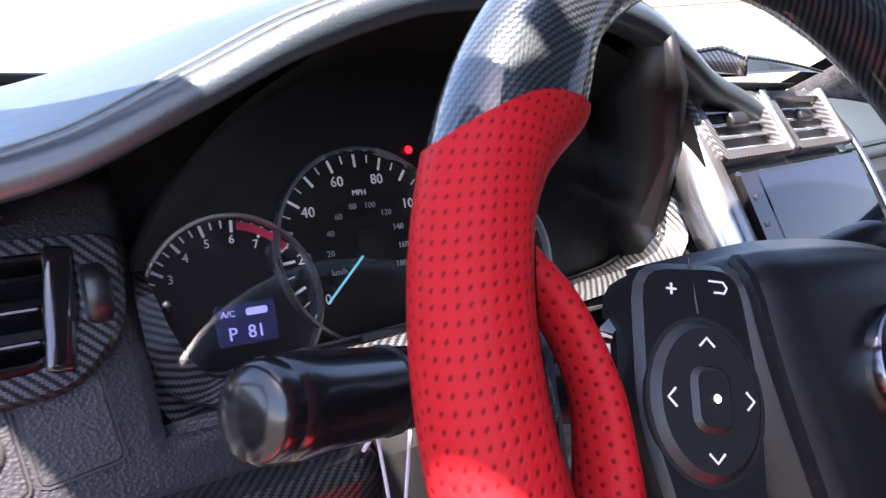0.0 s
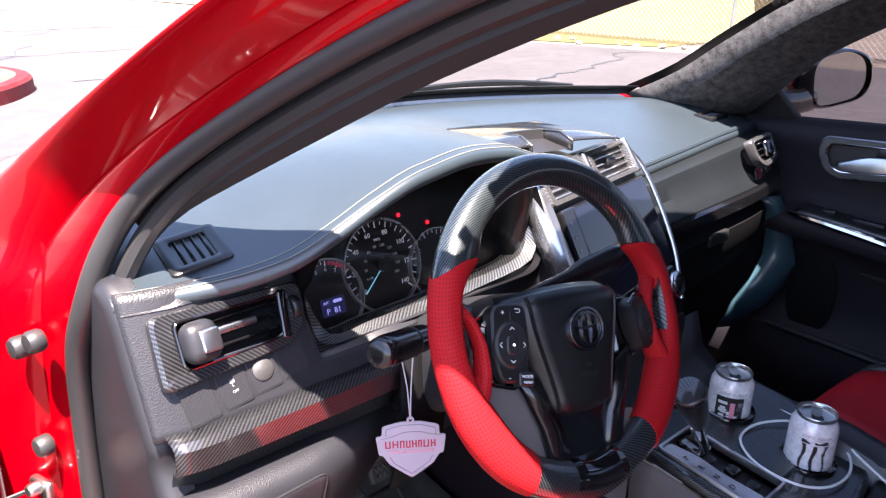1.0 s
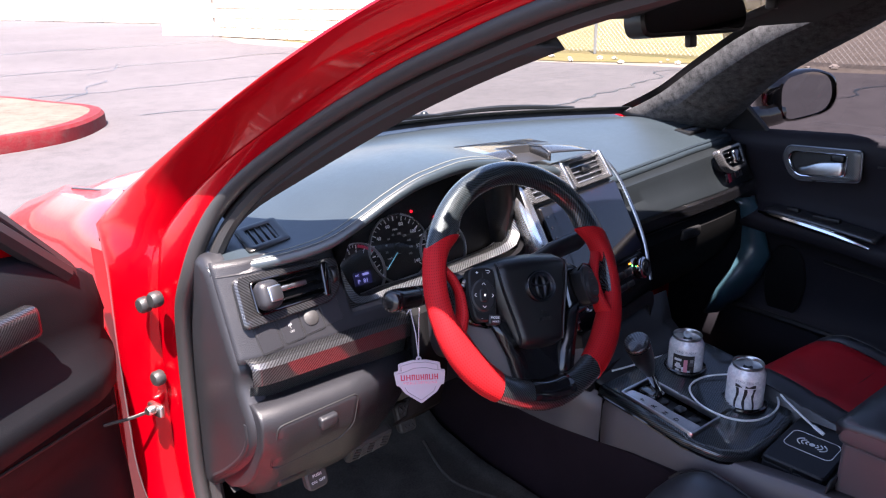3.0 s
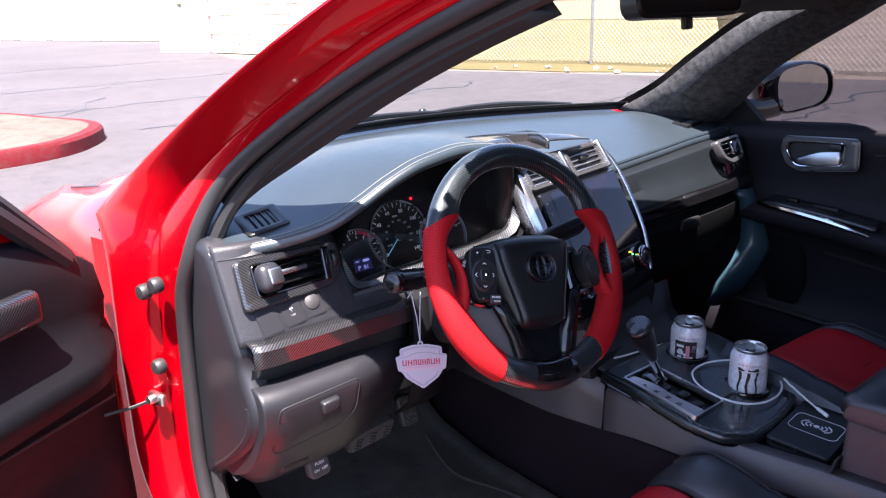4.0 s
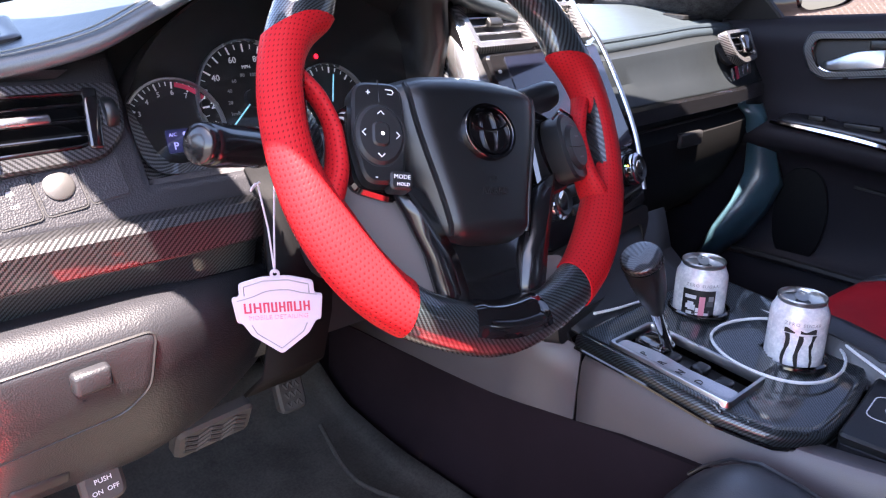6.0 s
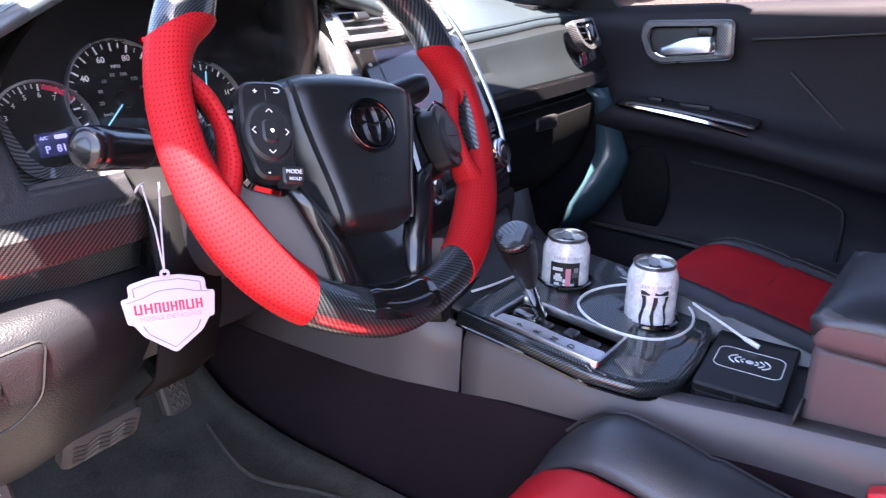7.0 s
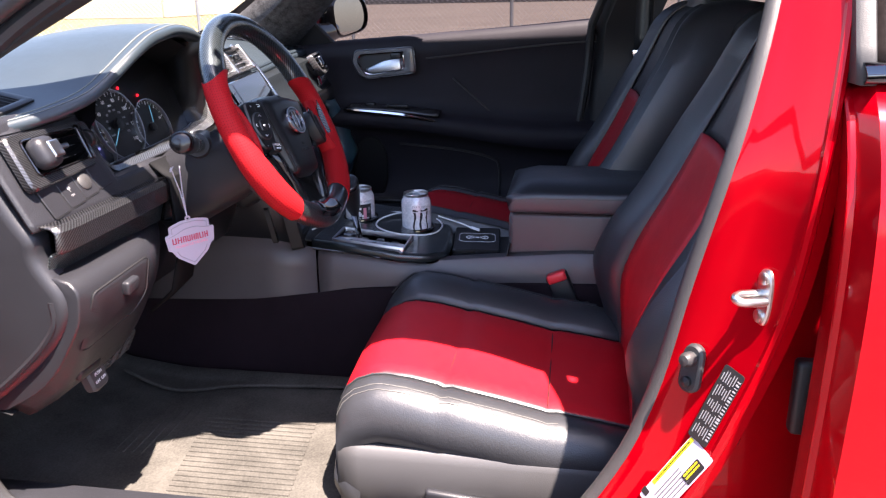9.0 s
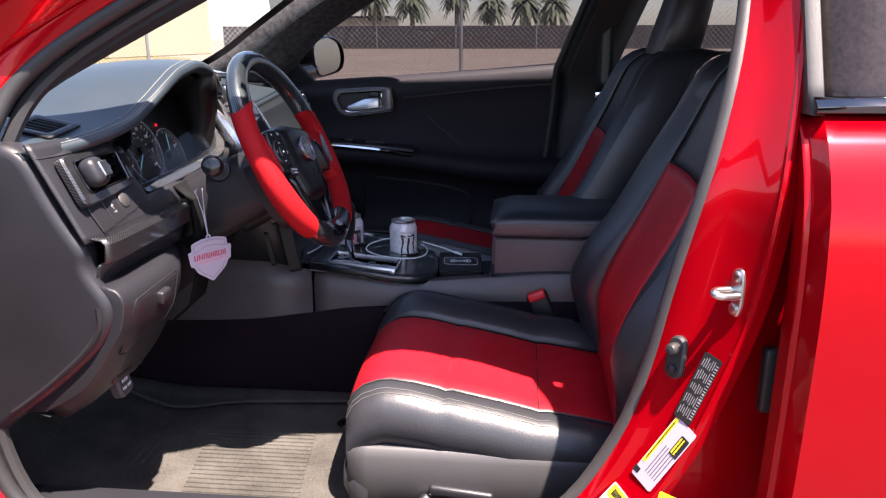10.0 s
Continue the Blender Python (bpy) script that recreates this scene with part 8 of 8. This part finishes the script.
# drink cans
def drink_can(x, y, z, spin, label, picture):
    m = Matrix.Translation((x, y, z)) @ Matrix.Rotation(radians(spin), 4, "Z")
    t = thing("drink_can", m, label, "can", "cans in the console cup wells")
    R = 0.0331
    part("can_body", lathe([(0.0, 0.004), (0.018, 0.002), (0.0235, 0.0), (0.026, 0.004), (0.0318, 0.014), (R, 0.020), (R, 0.132), (0.0325, 0.1385), (0.0300, 0.1435), (0.0276, 0.1495)], 40), "can", t, "printed silver-white can body", world_space=False)
    lid = part("can_lid", lathe([(0.0268, 0.1480), (0.0276, 0.1525), (0.0282, 0.1545), (0.0272, 0.1560), (0.0256, 0.1545), (0.0246, 0.1495), (0.0, 0.1500)], 40), "steel", t, "bright aluminium lid", world_space=False)
    part("can_mouth", put(plate([(0.0085 * math.cos(a), 0.0105 * math.sin(a) - 0.009) for a in span(0, 6.2832, 20)[:-1]], 0.0004), Matrix.Translation((0, 0, 0.1502))), "ink_black", lid, "open drinking hole", world_space=False)
    part("pull_tab", put(ring_plate([(0.0075 * math.cos(a), 0.013 * math.sin(a) + 0.006) for a in span(0, 6.2832, 20)[:-1]], [(0.0042 * math.cos(a), 0.0055 * math.sin(a) + 0.011) for a in span(0, 6.2832, 20)[:-1]], 0.0012), Matrix.Translation((0, 0, 0.1508)) @ Matrix.Rotation(radians(8), 4, "X")), "steel", lid, world_space=False)

    def wrap(bm, lift=0.0004):
        for v in bm.verts:
            a, h = v.co.x / R - math.pi / 2, v.co.y
            v.co = Vector(((R + lift) * math.cos(a), (R + lift) * math.sin(a), h))
        return bm

    if picture == "claw":
        for k, (x0, top, bot, w) in enumerate(((-0.014, 0.118, 0.060, 0.0048), (0.0, 0.117, 0.054, 0.0058), (0.015, 0.118, 0.064, 0.0048))):
            random.seed(20 + k)
            n_ = 12
            l, r = [], []
            for i in range(n_ + 1):
                s = i / n_
                h = top + (bot - top) * s
                c = x0 + 0.0016 * math.sin(s * 9 + k) - (0.004 if s > 0.4 else 0) * (k == 0) * (s - 0.4)
                ww = w * (1.0 - 0.55 * s) * (0.75 + 0.5 * random.random())
                l.append(Vector((c - ww / 2, h, 0)))
                r.append(Vector((c + ww / 2, h, 0)))
            part("printed_stroke", wrap(strip_of([l, r])), "ink_black", t, "black jagged stroke", world_space=False)
        part("printed_stroke", wrap(strip_of([[Vector((x_, 0.123 + 0.002 * math.sin(x_ * 300), 0)) for x_ in span(-0.018, -0.006, 6)], [Vector((x_, 0.119, 0)) for x_ in span(-0.018, -0.006, 6)]])), "ink_black", t, world_space=False)
        part("printed_stroke", wrap(strip_of([[Vector((x_, 0.124 - 0.002 * math.sin(x_ * 300), 0)) for x_ in span(0.0, 0.018, 8)], [Vector((x_, 0.1195, 0)) for x_ in span(0.0, 0.018, 8)]])), "ink_black", t, world_space=False)
        w_ = words("ZERO SUGAR", 0.0058, Matrix.Translation((0.002, 0.1300, 0)), 0.0, 1.25)
        part("lettering", wrap(w_), "ink_grey", t, world_space=False)
    else:
        def patch(x0, x1, h0, h1, mat_, lift=0.0004, name="printed_patch"):
            part(name, wrap(sheet(lambda u, v: (u, v, 0), span(x0, x1, 10), span(h0, h1, 4)), lift), mat_, t, world_space=False)
        patch(-0.028, 0.014, 0.050, 0.124, "ink_black")
        random.seed(31)
        for k in range(26):
            w_, h_ = random.uniform(0.002, 0.009), random.uniform(0.002, 0.009)
            x_, y_ = random.uniform(-0.027, 0.013 - w_), random.uniform(0.051, 0.118 - h_)
            patch(x_, x_ + w_, y_, y_ + h_, random.choice(("ink_grey", "ink_dim", "ink_dim", "can", "ink_white")), 0.0005 + 0.00003 * k)
        patch(-0.006, 0.001, 0.088, 0.116, "ink_pink", 0.0014)
        patch(-0.024, -0.010, 0.112, 0.117, "ink_white", 0.0014)
        part("lettering", wrap(words("ZERO SUGAR", 0.0058, Matrix.Translation((-0.004, 0.1300, 0)), 0.0, 1.25)), "ink_grey", t, world_space=False)
    return t


FACE = -60
drink_can(CUPS[0][0], CUPS[0][1], PZ(*CUPS[0]) - 0.077, FACE + 8, "open silver-white drink can with a dark picture panel", "picture")
drink_can(CUPS[1][0], CUPS[1][1], PZ(*CUPS[1]) - 0.065, FACE - 2, "open silver-white drink can with black jagged strokes", "claw")

# charging cable
cab = thing("charging_cable", Matrix.Translation((0.70, 0.0, 0.60)), "thin white charging cable looped round a drink can", "cable")
cpts = [(0.590, 0.200, 0.622), (0.64, 0.196, 0.617), (0.72, 0.190, 0.612), (0.78, 0.165, 0.612), (0.800, 0.090, 0.606), (0.796, 0.02, 0.604), (0.774, -0.035, 0.600), (0.726, -0.058, 0.598), (0.672, -0.052, 0.598), (0.636, -0.020, 0.602), (0.632, 0.035, 0.607), (0.665, 0.078, 0.611), (0.720, 0.080, 0.613), (0.775, 0.045, 0.612), (0.790, -0.01, 0.609), (0.765, -0.058, 0.604), (0.745, -0.095, 0.600), (0.740, -0.120, 0.592)]
path = bezier_path(cpts, 8)
part("cord", tube(path, 0.0019, 8), "cable", cab, "white cord")
e0, e1 = Vector(cpts[-1]), Vector((0.736, -0.142, 0.5865))
part("plug", tube([e0, e0.lerp(e1, 0.2), e1], lambda s: 0.0024 + 0.001 * (s > 0.1), 10), "cable", cab, "white plug")

# ---- pedals and mats ----
mat = thing("floor_mat", Matrix.Translation((0.27, 0.25, 0.3)), "dusty black rubber floor mat with moulded ribs", "floor mat")


def mat_fn(x, y):
    z = 0.305 + 0.02 * smooth_step((y - 0.45) / 0.2) + 0.10 * smooth_step((y - 0.60) / 0.2)
    e = min(x - 0.035, 0.50 - x, y + 0.05)
    return (x, y, z + 0.016 * (1 - smooth_step(e / 0.025)))


part("mat_base", sheet(mat_fn, span(0.035, 0.50, 24), span(-0.05, 0.74, 36)), "mat", mat, "dusty rubber sheet", solid=0.004)
for k in range(17):
    x = 0.095 + 0.0145 * k
    y0, y1 = 0.10 + 0.10 * max(0, (x - 0.10)) * 1.2, 0.315 + 0.16 * (x - 0.1)
    part("rib", put(block((0.0075, y1 - y0, 0.006), None, 0.0025, 2), Matrix.Translation((x, (y0 + y1) / 2, 0.309))), "mat", mat)
for k in range(9):
    part("rib", put(block((0.16, 0.006, 0.005), None, 0.002, 1), Matrix.Translation((0.27, 0.38 + 0.018 * k, 0.308))), "mat", mat)
part("mat_hook", put(lathe([(0.010, 0.004), (0.017, 0.006), (0.021, 0.003), (0.022, 0.0)], 20), Matrix.Translation((0.385, 0.075, 0.307))), "satin", mat, "round fixing eyelet")
part("mat_fold", tube(bezier_path([(0.47, 0.05, 0.318), (0.455, 0.22, 0.318), (0.44, 0.34, 0.318), (0.40, 0.46, 0.322), (0.42, 0.58, 0.35)], 6), 0.0038, 8), "mat", mat)


def pedal(name, m, w, h, label, ribs):
    t = thing(name, m, label, "pedal")
    part("pad", plate(rounded(w, h, 0.010, 3), 0.012, None, 0.004, 0.004), "pedal_rubber", t, world_space=False)
    for k in range(ribs):
        for q in range(5):
            x0 = -w / 2 + 0.010 + (w - 0.02) * q / 5
            x1 = x0 + (w - 0.02) / 5
            s = 1 if q % 2 else -1
            y = -h / 2 + 0.012 + (h - 0.024) * k / max(1, ribs - 1)
            part("rib", tube([(x0, y - 0.004 * s, 0.0125), (x1, y + 0.004 * s, 0.0125)], 0.0022, 5), "pedal_rubber", t, world_space=False)
    part("arm", tube([(0, 0, 0), (0, 0.04, -0.04), (0, 0.16, -0.09)], 0.009, 8), "satin", t, world_space=False)
    return t


pedal("brake_pedal", frame_of((0.167, 0.42, 0.532), (1, 0, 0.06), (0, -0.55, 1)) , 0.095, 0.052, "black rubber brake pedal with zigzag ribs", 4)
pedal("accelerator_pedal", frame_of((0.352, 0.56, 0.450), (1, 0.0, 0.0), (0, 0.35, 1)), 0.044, 0.066, "narrow black accelerator pedal", 4)
pk = pedal("parking_brake_pedal", frame_of((0.024, 0.36, 0.556), (1, 0.0, 0.06), (0, 0.25, 1)), 0.040, 0.038, "small black parking brake pedal with white lettering", 0)
part("lettering", words("PUSH", 0.0070, Matrix.Translation((0, 0.006, 0.0125))), "ink_white", pk, world_space=False)
part("lettering", words("ON  OFF", 0.0066, Matrix.Translation((0, -0.005, 0.0125))), "ink_white", pk, world_space=False)

# ---- seats ----
ZROW = ((-0.47, 0.452), (-0.40, 0.464), (-0.335, 0.474), (-0.318, 0.473), (-0.305, 0.477), (-0.25, 0.490), (-0.20, 0.500), (-0.168, 0.507), (-0.156, 0.505), (-0.144, 0.510), (-0.10, 0.519), (-0.06, 0.523), (-0.03, 0.520), (-0.004, 0.510), (0.014, 0.494), (0.025, 0.472), (0.026, 0.44), (0.012, 0.405), (-0.01, 0.38))
SEC_L = ((0.112, -0.100), (0.094, -0.088), (0.086, -0.066), (0.086, -0.040), (0.096, -0.014), (0.116, 0.0), (0.138, 0.003), (0.158, -0.003))
SEC_C = ((0.158, -0.005), (0.166, 0.0), (0.20, 0.0), (0.26, -0.001), (0.32, 0.001), (0.38, 0.006), (0.425, 0.014), (0.436, 0.011))
SEC_R = ((0.436, 0.013), (0.447, 0.024), (0.468, 0.040), (0.498, 0.048), (0.524, 0.038), (0.540, 0.010), (0.544, -0.04), (0.538, -0.09))


def cushion(sec, rise=0.0):
    def fn(i, j):
        x, dz = sec[i]
        y, z = ZROW[j]
        full = 1.0 - 0.45 * smooth_step((y + 0.05) / 0.08)
        bow = -0.018 * ((x - 0.32) / 0.23) ** 2 if y > -0.05 else 0.0
        return (x, y + bow, z + rise + dz * (full if dz > 0 else 1.0))
    return sheet(fn, range(len(sec)), range(len(ZROW)))


YB = through_points((0.42, 0.50, 0.60, 0.66, 0.76, 0.87, 0.95, 1.03, 1.08), (-0.445, -0.430, -0.405, -0.425, -0.487, -0.545, -0.588, -0.625, -0.66))
YC = through_points((0.42, 0.50, 0.60, 0.70, 0.80, 0.90, 1.00, 1.08), (-0.455, -0.468, -0.480, -0.510, -0.552, -0.590, -0.628, -0.67))
TAPER = through_points((0.42, 0.60, 0.80, 0.95, 1.03, 1.07, 1.11), (1.0, 1.0, 0.97, 0.88, 0.77, 0.68, 0.58))
BACK_L = ((0.13, -0.13), (0.088, -0.11), (0.080, -0.06), (0.086, -0.015), (0.110, 0.010), (0.150, 0.014), (0.184, -0.004), (0.205, -0.5))
BACK_SIDE = ((0.13, -0.15), (0.088, -0.13), (0.078, -0.10), (0.080, -0.066), (0.090, -0.040), (0.108, -0.028), (0.126, -0.034), (0.142, -0.5))
BACK_IN = ((0.428, -0.5), (0.450, -0.012), (0.490, 0.008), (0.530, 0.010), (0.556, -0.015), (0.562, -0.06), (0.555, -0.11), (0.51, -0.13))
BACK_WIDE = ((0.142, -0.5), (0.180, -0.60), (0.245, -0.72), (0.310, -0.78), (0.370, -0.74), (0.410, -0.64), (0.428, -0.5))
BACK_R = ((0.455, -0.5), (0.475, -0.028), (0.506, -0.016), (0.534, -0.014), (0.556, -0.030), (0.562, -0.06), (0.555, -0.11), (0.51, -0.13))
BACK_C = ((0.205, -0.5), (0.225, -0.62), (0.270, -0.74), (0.325, -0.78), (0.385, -0.74), (0.432, -0.62), (0.455, -0.5))


def back(sec, z0, z1, rows):
    """The backrest's skin; past 1.01 the surface rolls over towards the rear."""
    def fn(i, z):
        x, d = sec[i]
        c = 0.325
        xx = c + (x - c) * TAPER(z)
        zc = min(z, 1.01)
        yb, yc = YB(zc), YC(zc)
        y = yb + d if d > -0.3 else yb + (yc - yb) * (-d)
        if z > 1.01:
            a = radians(115) * (z - 1.01) / 0.10
            y, z = y - 0.065 * (1 - math.cos(a)) - 0.02 * math.sin(a), 1.01 + 0.060 * math.sin(a)
        return (xx, y, z)
    return sheet(fn, range(len(sec)), span(z0, z1, rows))


def car_seat(mirror, label, dy=0.0, rise=0.0):
    m = Matrix.Translation((0.325, -0.3, 0.3))
    t = thing("car_seat", m, label, "car seat", "front seats")
    part("cushion_bolster", cushion(SEC_L, rise), "black_hide", t, "creased black leather bolster", solid=0.006)
    part("cushion_centre", cushion(SEC_C, rise), "red_seat", t, "deep red cushion centre", solid=0.006)
    part("cushion_bolster", cushion(SEC_R, rise), "black_hide", t, "black leather bolster", solid=0.006)
    sec_l, sec_c, sec_r = (BACK_L, BACK_C, BACK_R) if mirror else (BACK_SIDE, BACK_WIDE, BACK_IN)
    part("back_bolster", back(sec_l, 0.43, 1.11, 40), "black_hide", t, "black leather back bolster", solid=0.006)
    part("back_bolster", back(sec_r, 0.43, 1.11, 40), "black_hide", t, "black leather back bolster", solid=0.006)
    part("back_centre", back(sec_c, 0.43, 0.865, 20), "red_seat", t, "deep red back centre", solid=0.006)
    part("back_yoke", back(sec_c, 0.865, 1.11, 20), "black_hide", t, "black leather upper back", solid=0.006)
    part("back_shell", strip_of([[Vector((0.325 + a * 0.22 * TAPER(z), YC(z) - 0.10 - 0.02 * (1 - abs(a)), z)) for a in (-1.05, -0.5, 0, 0.5, 1.05)] for z in span(0.40, 1.07, 8)]), "trim_dark", t, solid=0.01)
    for sec_, i_ in ((sec_l, 6), (sec_r, 1)):
        edge_ = back([sec_[i_]], 0.45, 1.10, 40)
        part("stitching", tube([v.co + Vector((0, 0.0022, 0.001)) for v in edge_.verts], 0.0008, 5), "thread", t, "pale grey stitching")
        edge_.free()
    for sec_ in (sec_l, sec_r):
        part("bolster_seam", tube([Vector((0.325 + (x_ - 0.325) * TAPER(0.815 + 0.02 * k_), YB(0.815 + 0.02 * k_) + d_ + 0.0015, 0.815 + 0.02 * k_)) for k_, (x_, d_) in enumerate(q_ for q_ in sec_ if -0.1 < q_[1])], 0.0022, 6), "trim_dark", t)
    # stitched seams
    def on(sec, i, j):
        x, dz = sec[i]
        y, z = ZROW[j]
        full = 1.0 - 0.45 * smooth_step((y + 0.05) / 0.08)
        bow = -0.018 * ((x - 0.32) / 0.23) ** 2 if y > -0.05 else 0.0
        return Vector((x, y + bow, z + rise + dz * (full if dz > 0 else 1.0)))
    part("stitching", tube([on(SEC_L, 5, j) + Vector((0.003, 0.0, 0.0010)) for j in range(2, 16)], 0.0007, 5), "thread", t, "pale grey stitching")
    part("stitching", tube([on(SEC_L, 5, j).lerp(on(SEC_L, 4, j), 0.3) + Vector((0, 0, 0.0006)) for j in range(2, 16)], 0.0007, 5), "thread", t, "pale grey stitching")
    part("piping", tube([on(SEC_L, 7, j) + Vector((0, 0, 0.001)) for j in range(0, 16)], 0.0028, 6), "black_hide", t)
    part("piping", tube([Vector((SEC_R[4][0], ZROW[j][0], ZROW[j][1] + SEC_R[4][1] * (1.0 - 0.6 * smooth_step((ZROW[j][0] + 0.06) / 0.08)) + 0.002 + rise)) for j in range(1, 15)], 0.0022, 6), "black_hide", t)
    for y_, z_ in ((-0.156, 0.503), (-0.318, 0.473)):
        part("cross_seam", tube([(x, y_, z_ + 0.0010 + rise + 0.012 * smooth_step((x - 0.33) / 0.1)) for x in span(0.168, 0.425, 10)], 0.0010, 5), "trim_dark", t)
    part("side_cover", strip_of([[Vector((x, y, z + (rise if z > 0.4 else 0))) for y in span(0.004, -0.46, 14)] for x, z in ((0.100, 0.432), (0.088, 0.424), (0.082, 0.41), (0.080, 0.37), (0.086, 0.33), (0.10, 0.30))]), "trim_light", t, "pale grey moulded seat side cover", solid=0.005)
    part("front_cover", strip_of([[Vector((x, 0.004 - 0.01 * math.sin(k), z + (rise if z > 0.4 else 0))) for x in span(0.09, 0.54, 10)] for k, z in ((0, 0.43), (0.5, 0.38), (1.0, 0.30))]), "trim_dark", t, solid=0.004)
    part("seat_lever", put(block((0.014, 0.11, 0.020), None, 0.008), Matrix.Translation((0.076, -0.19, 0.355)) @ Matrix.Rotation(radians(6), 4, "X")), "trim", t, "power seat switch")
    part("seat_lever", put(lathe([(0, 0), (0.013, 0), (0.013, 0.010), (0.010, 0.014), (0, 0.014)], 16), frame_of((0.078, -0.13, 0.338), (0, 1, 0), (0, 0, 1)) @ Matrix.Rotation(radians(180), 4, "X")), "silver", t)
    part("runner", put(block((0.05, 0.42, 0.04), None, 0.006), Matrix.Translation((0.16, -0.24, 0.285))), "satin", t)
    part("runner", put(block((0.05, 0.42, 0.04), None, 0.006), Matrix.Translation((0.47, -0.24, 0.285))), "satin", t)
    hr = part("headrest", sheet(lambda a, s: (0.325 + (0.125 - 0.03 * smooth_step((s - 0.6) / 0.4) - 0.02 * smooth_step((0.2 - s) / 0.2)) * math.copysign(abs(math.cos(a)) ** 0.45, math.cos(a)), -0.722 - 0.05 * s + (0.056 - 0.014 * s) * math.copysign(abs(math.sin(a)) ** 0.6, math.sin(a)), 1.062 + 0.21 * s), span(0, 6.2832, 32)[:-1], [0.0, 0.02, 0.06, 0.15, 0.3, 0.5, 0.7, 0.85, 0.94, 0.985, 1.0], close_u=True, caps=False), "black_hide", t, "black leather headrest")
    part("headrest_cap", strip_of([[Vector((0.325 + a * 0.10, -0.765 + b * 0.036, 1.272 + 0.006 * (1 - a * a))) for a in span(-1, 1, 6)] for b in (-1, 0, 1)]), "black_hide", t)
    part("headrest_base", strip_of([[Vector((0.325 + a * 0.10, -0.722 + b * 0.048, 1.070)) for a in span(-1, 1, 6)] for b in (-1, 0, 1)]), "black_hide", t)
    for dx in (-0.06, 0.06):
        part("headrest_post", tube([(0.325 + dx, -0.69, 1.04), (0.325 + dx, -0.715, 1.11)], 0.006, 8), "chrome", t)
    if mirror:
        t.matrix_basis = Matrix.Translation((2 * MID - 0.325, -0.3 + dy, 0.295)) @ Matrix.Scale(-1, 4, (1, 0, 0))
    return t


car_seat(False, "driver seat in red and black leather, its outer bolster creased")
car_seat(True, "passenger seat in red and black leather", 0.075, 0.06)

bk = thing("belt_buckle", Matrix.Translation((0.552, -0.33, 0.5)), "black seat belt buckle with a red release button", "seat belt buckle")
bm_ = frame_of((0.566, -0.334, 0.512), (0, -1, 0.42), (0.04, 0.42, 1))
part("buckle_body", put(block((0.045, 0.085, 0.022), None, 0.006), bm_), "trim_dark", bk)
part("release_button", put(block((0.040, 0.020, 0.024), None, 0.005), bm_ @ Matrix.Translation((0, 0.036, 0.002))), "belt_red", bk, "red release button")
part("buckle_strap", put(block((0.035, 0.12, 0.012), None, 0.004), bm_ @ Matrix.Translation((0.01, -0.09, -0.002)) @ Matrix.Rotation(radians(-14), 4, "Z")), "trim_dark", bk)

# ---- up at the windscreen ----
rm = thing("rear_view_mirror", Matrix.Translation((0.62, 0.12, 1.27)), "black interior rear-view mirror hanging from the windscreen", "mirror")
mmx = frame_of((0.622, 0.108, 1.272), (1, -0.06, 0), (0, 0.12, 1))
mo = round_poly([(-0.125, -0.026), (0.125, -0.026), (0.135, 0.0), (0.120, 0.034), (-0.120, 0.034), (-0.135, 0.0)], 0.022, 5)
part("mirror_case", plate(mo, 0.006, mmx, 0.004, 0.03), "satin", rm, "black mirror case")
part("mirror_glass", plate(inset(mo, 0.006), 0.0066, mmx), "mirror", rm, "mirror glass")
part("anti_glare_tab", put(block((0.020, 0.022, 0.012), None, 0.004), mmx @ Matrix.Translation((-0.006, -0.034, -0.004))), "satin", rm, "black anti-glare tab")
part("mirror_stem", tube([mmx @ Vector((0, 0.01, -0.03)), Vector((0.63, 0.17, 1.31)), Vector((0.635, 0.19, 1.325))], 0.012, 8), "satin", rm)
for x0, x1, nm in ((0.84, 1.17, 1), (0.14, 0.46, 0)):
    vs_ = thing("sun_visor", Matrix.Translation(((x0 + x1) / 2, 0.06, 1.30)), "black cloth sun visor folded against the headliner", "sun visor", "sun visors")
    part("visor_pad", put(block((x1 - x0, 0.19 if nm else 0.14, 0.016), None, 0.007, 3), frame_of(((x0 + x1) / 2, 0.095 if nm else 0.05, 1.288 if nm else 1.302), (1, 0, 0), (0, 1, -0.42 if nm else -0.3))), "headliner", vs_, "cloth pad")
    part("visor_clip", put(block((0.02, 0.02, 0.02), None, 0.005), Matrix.Translation((x0 if nm else x1, 0.10, 1.29))), "satin", vs_)
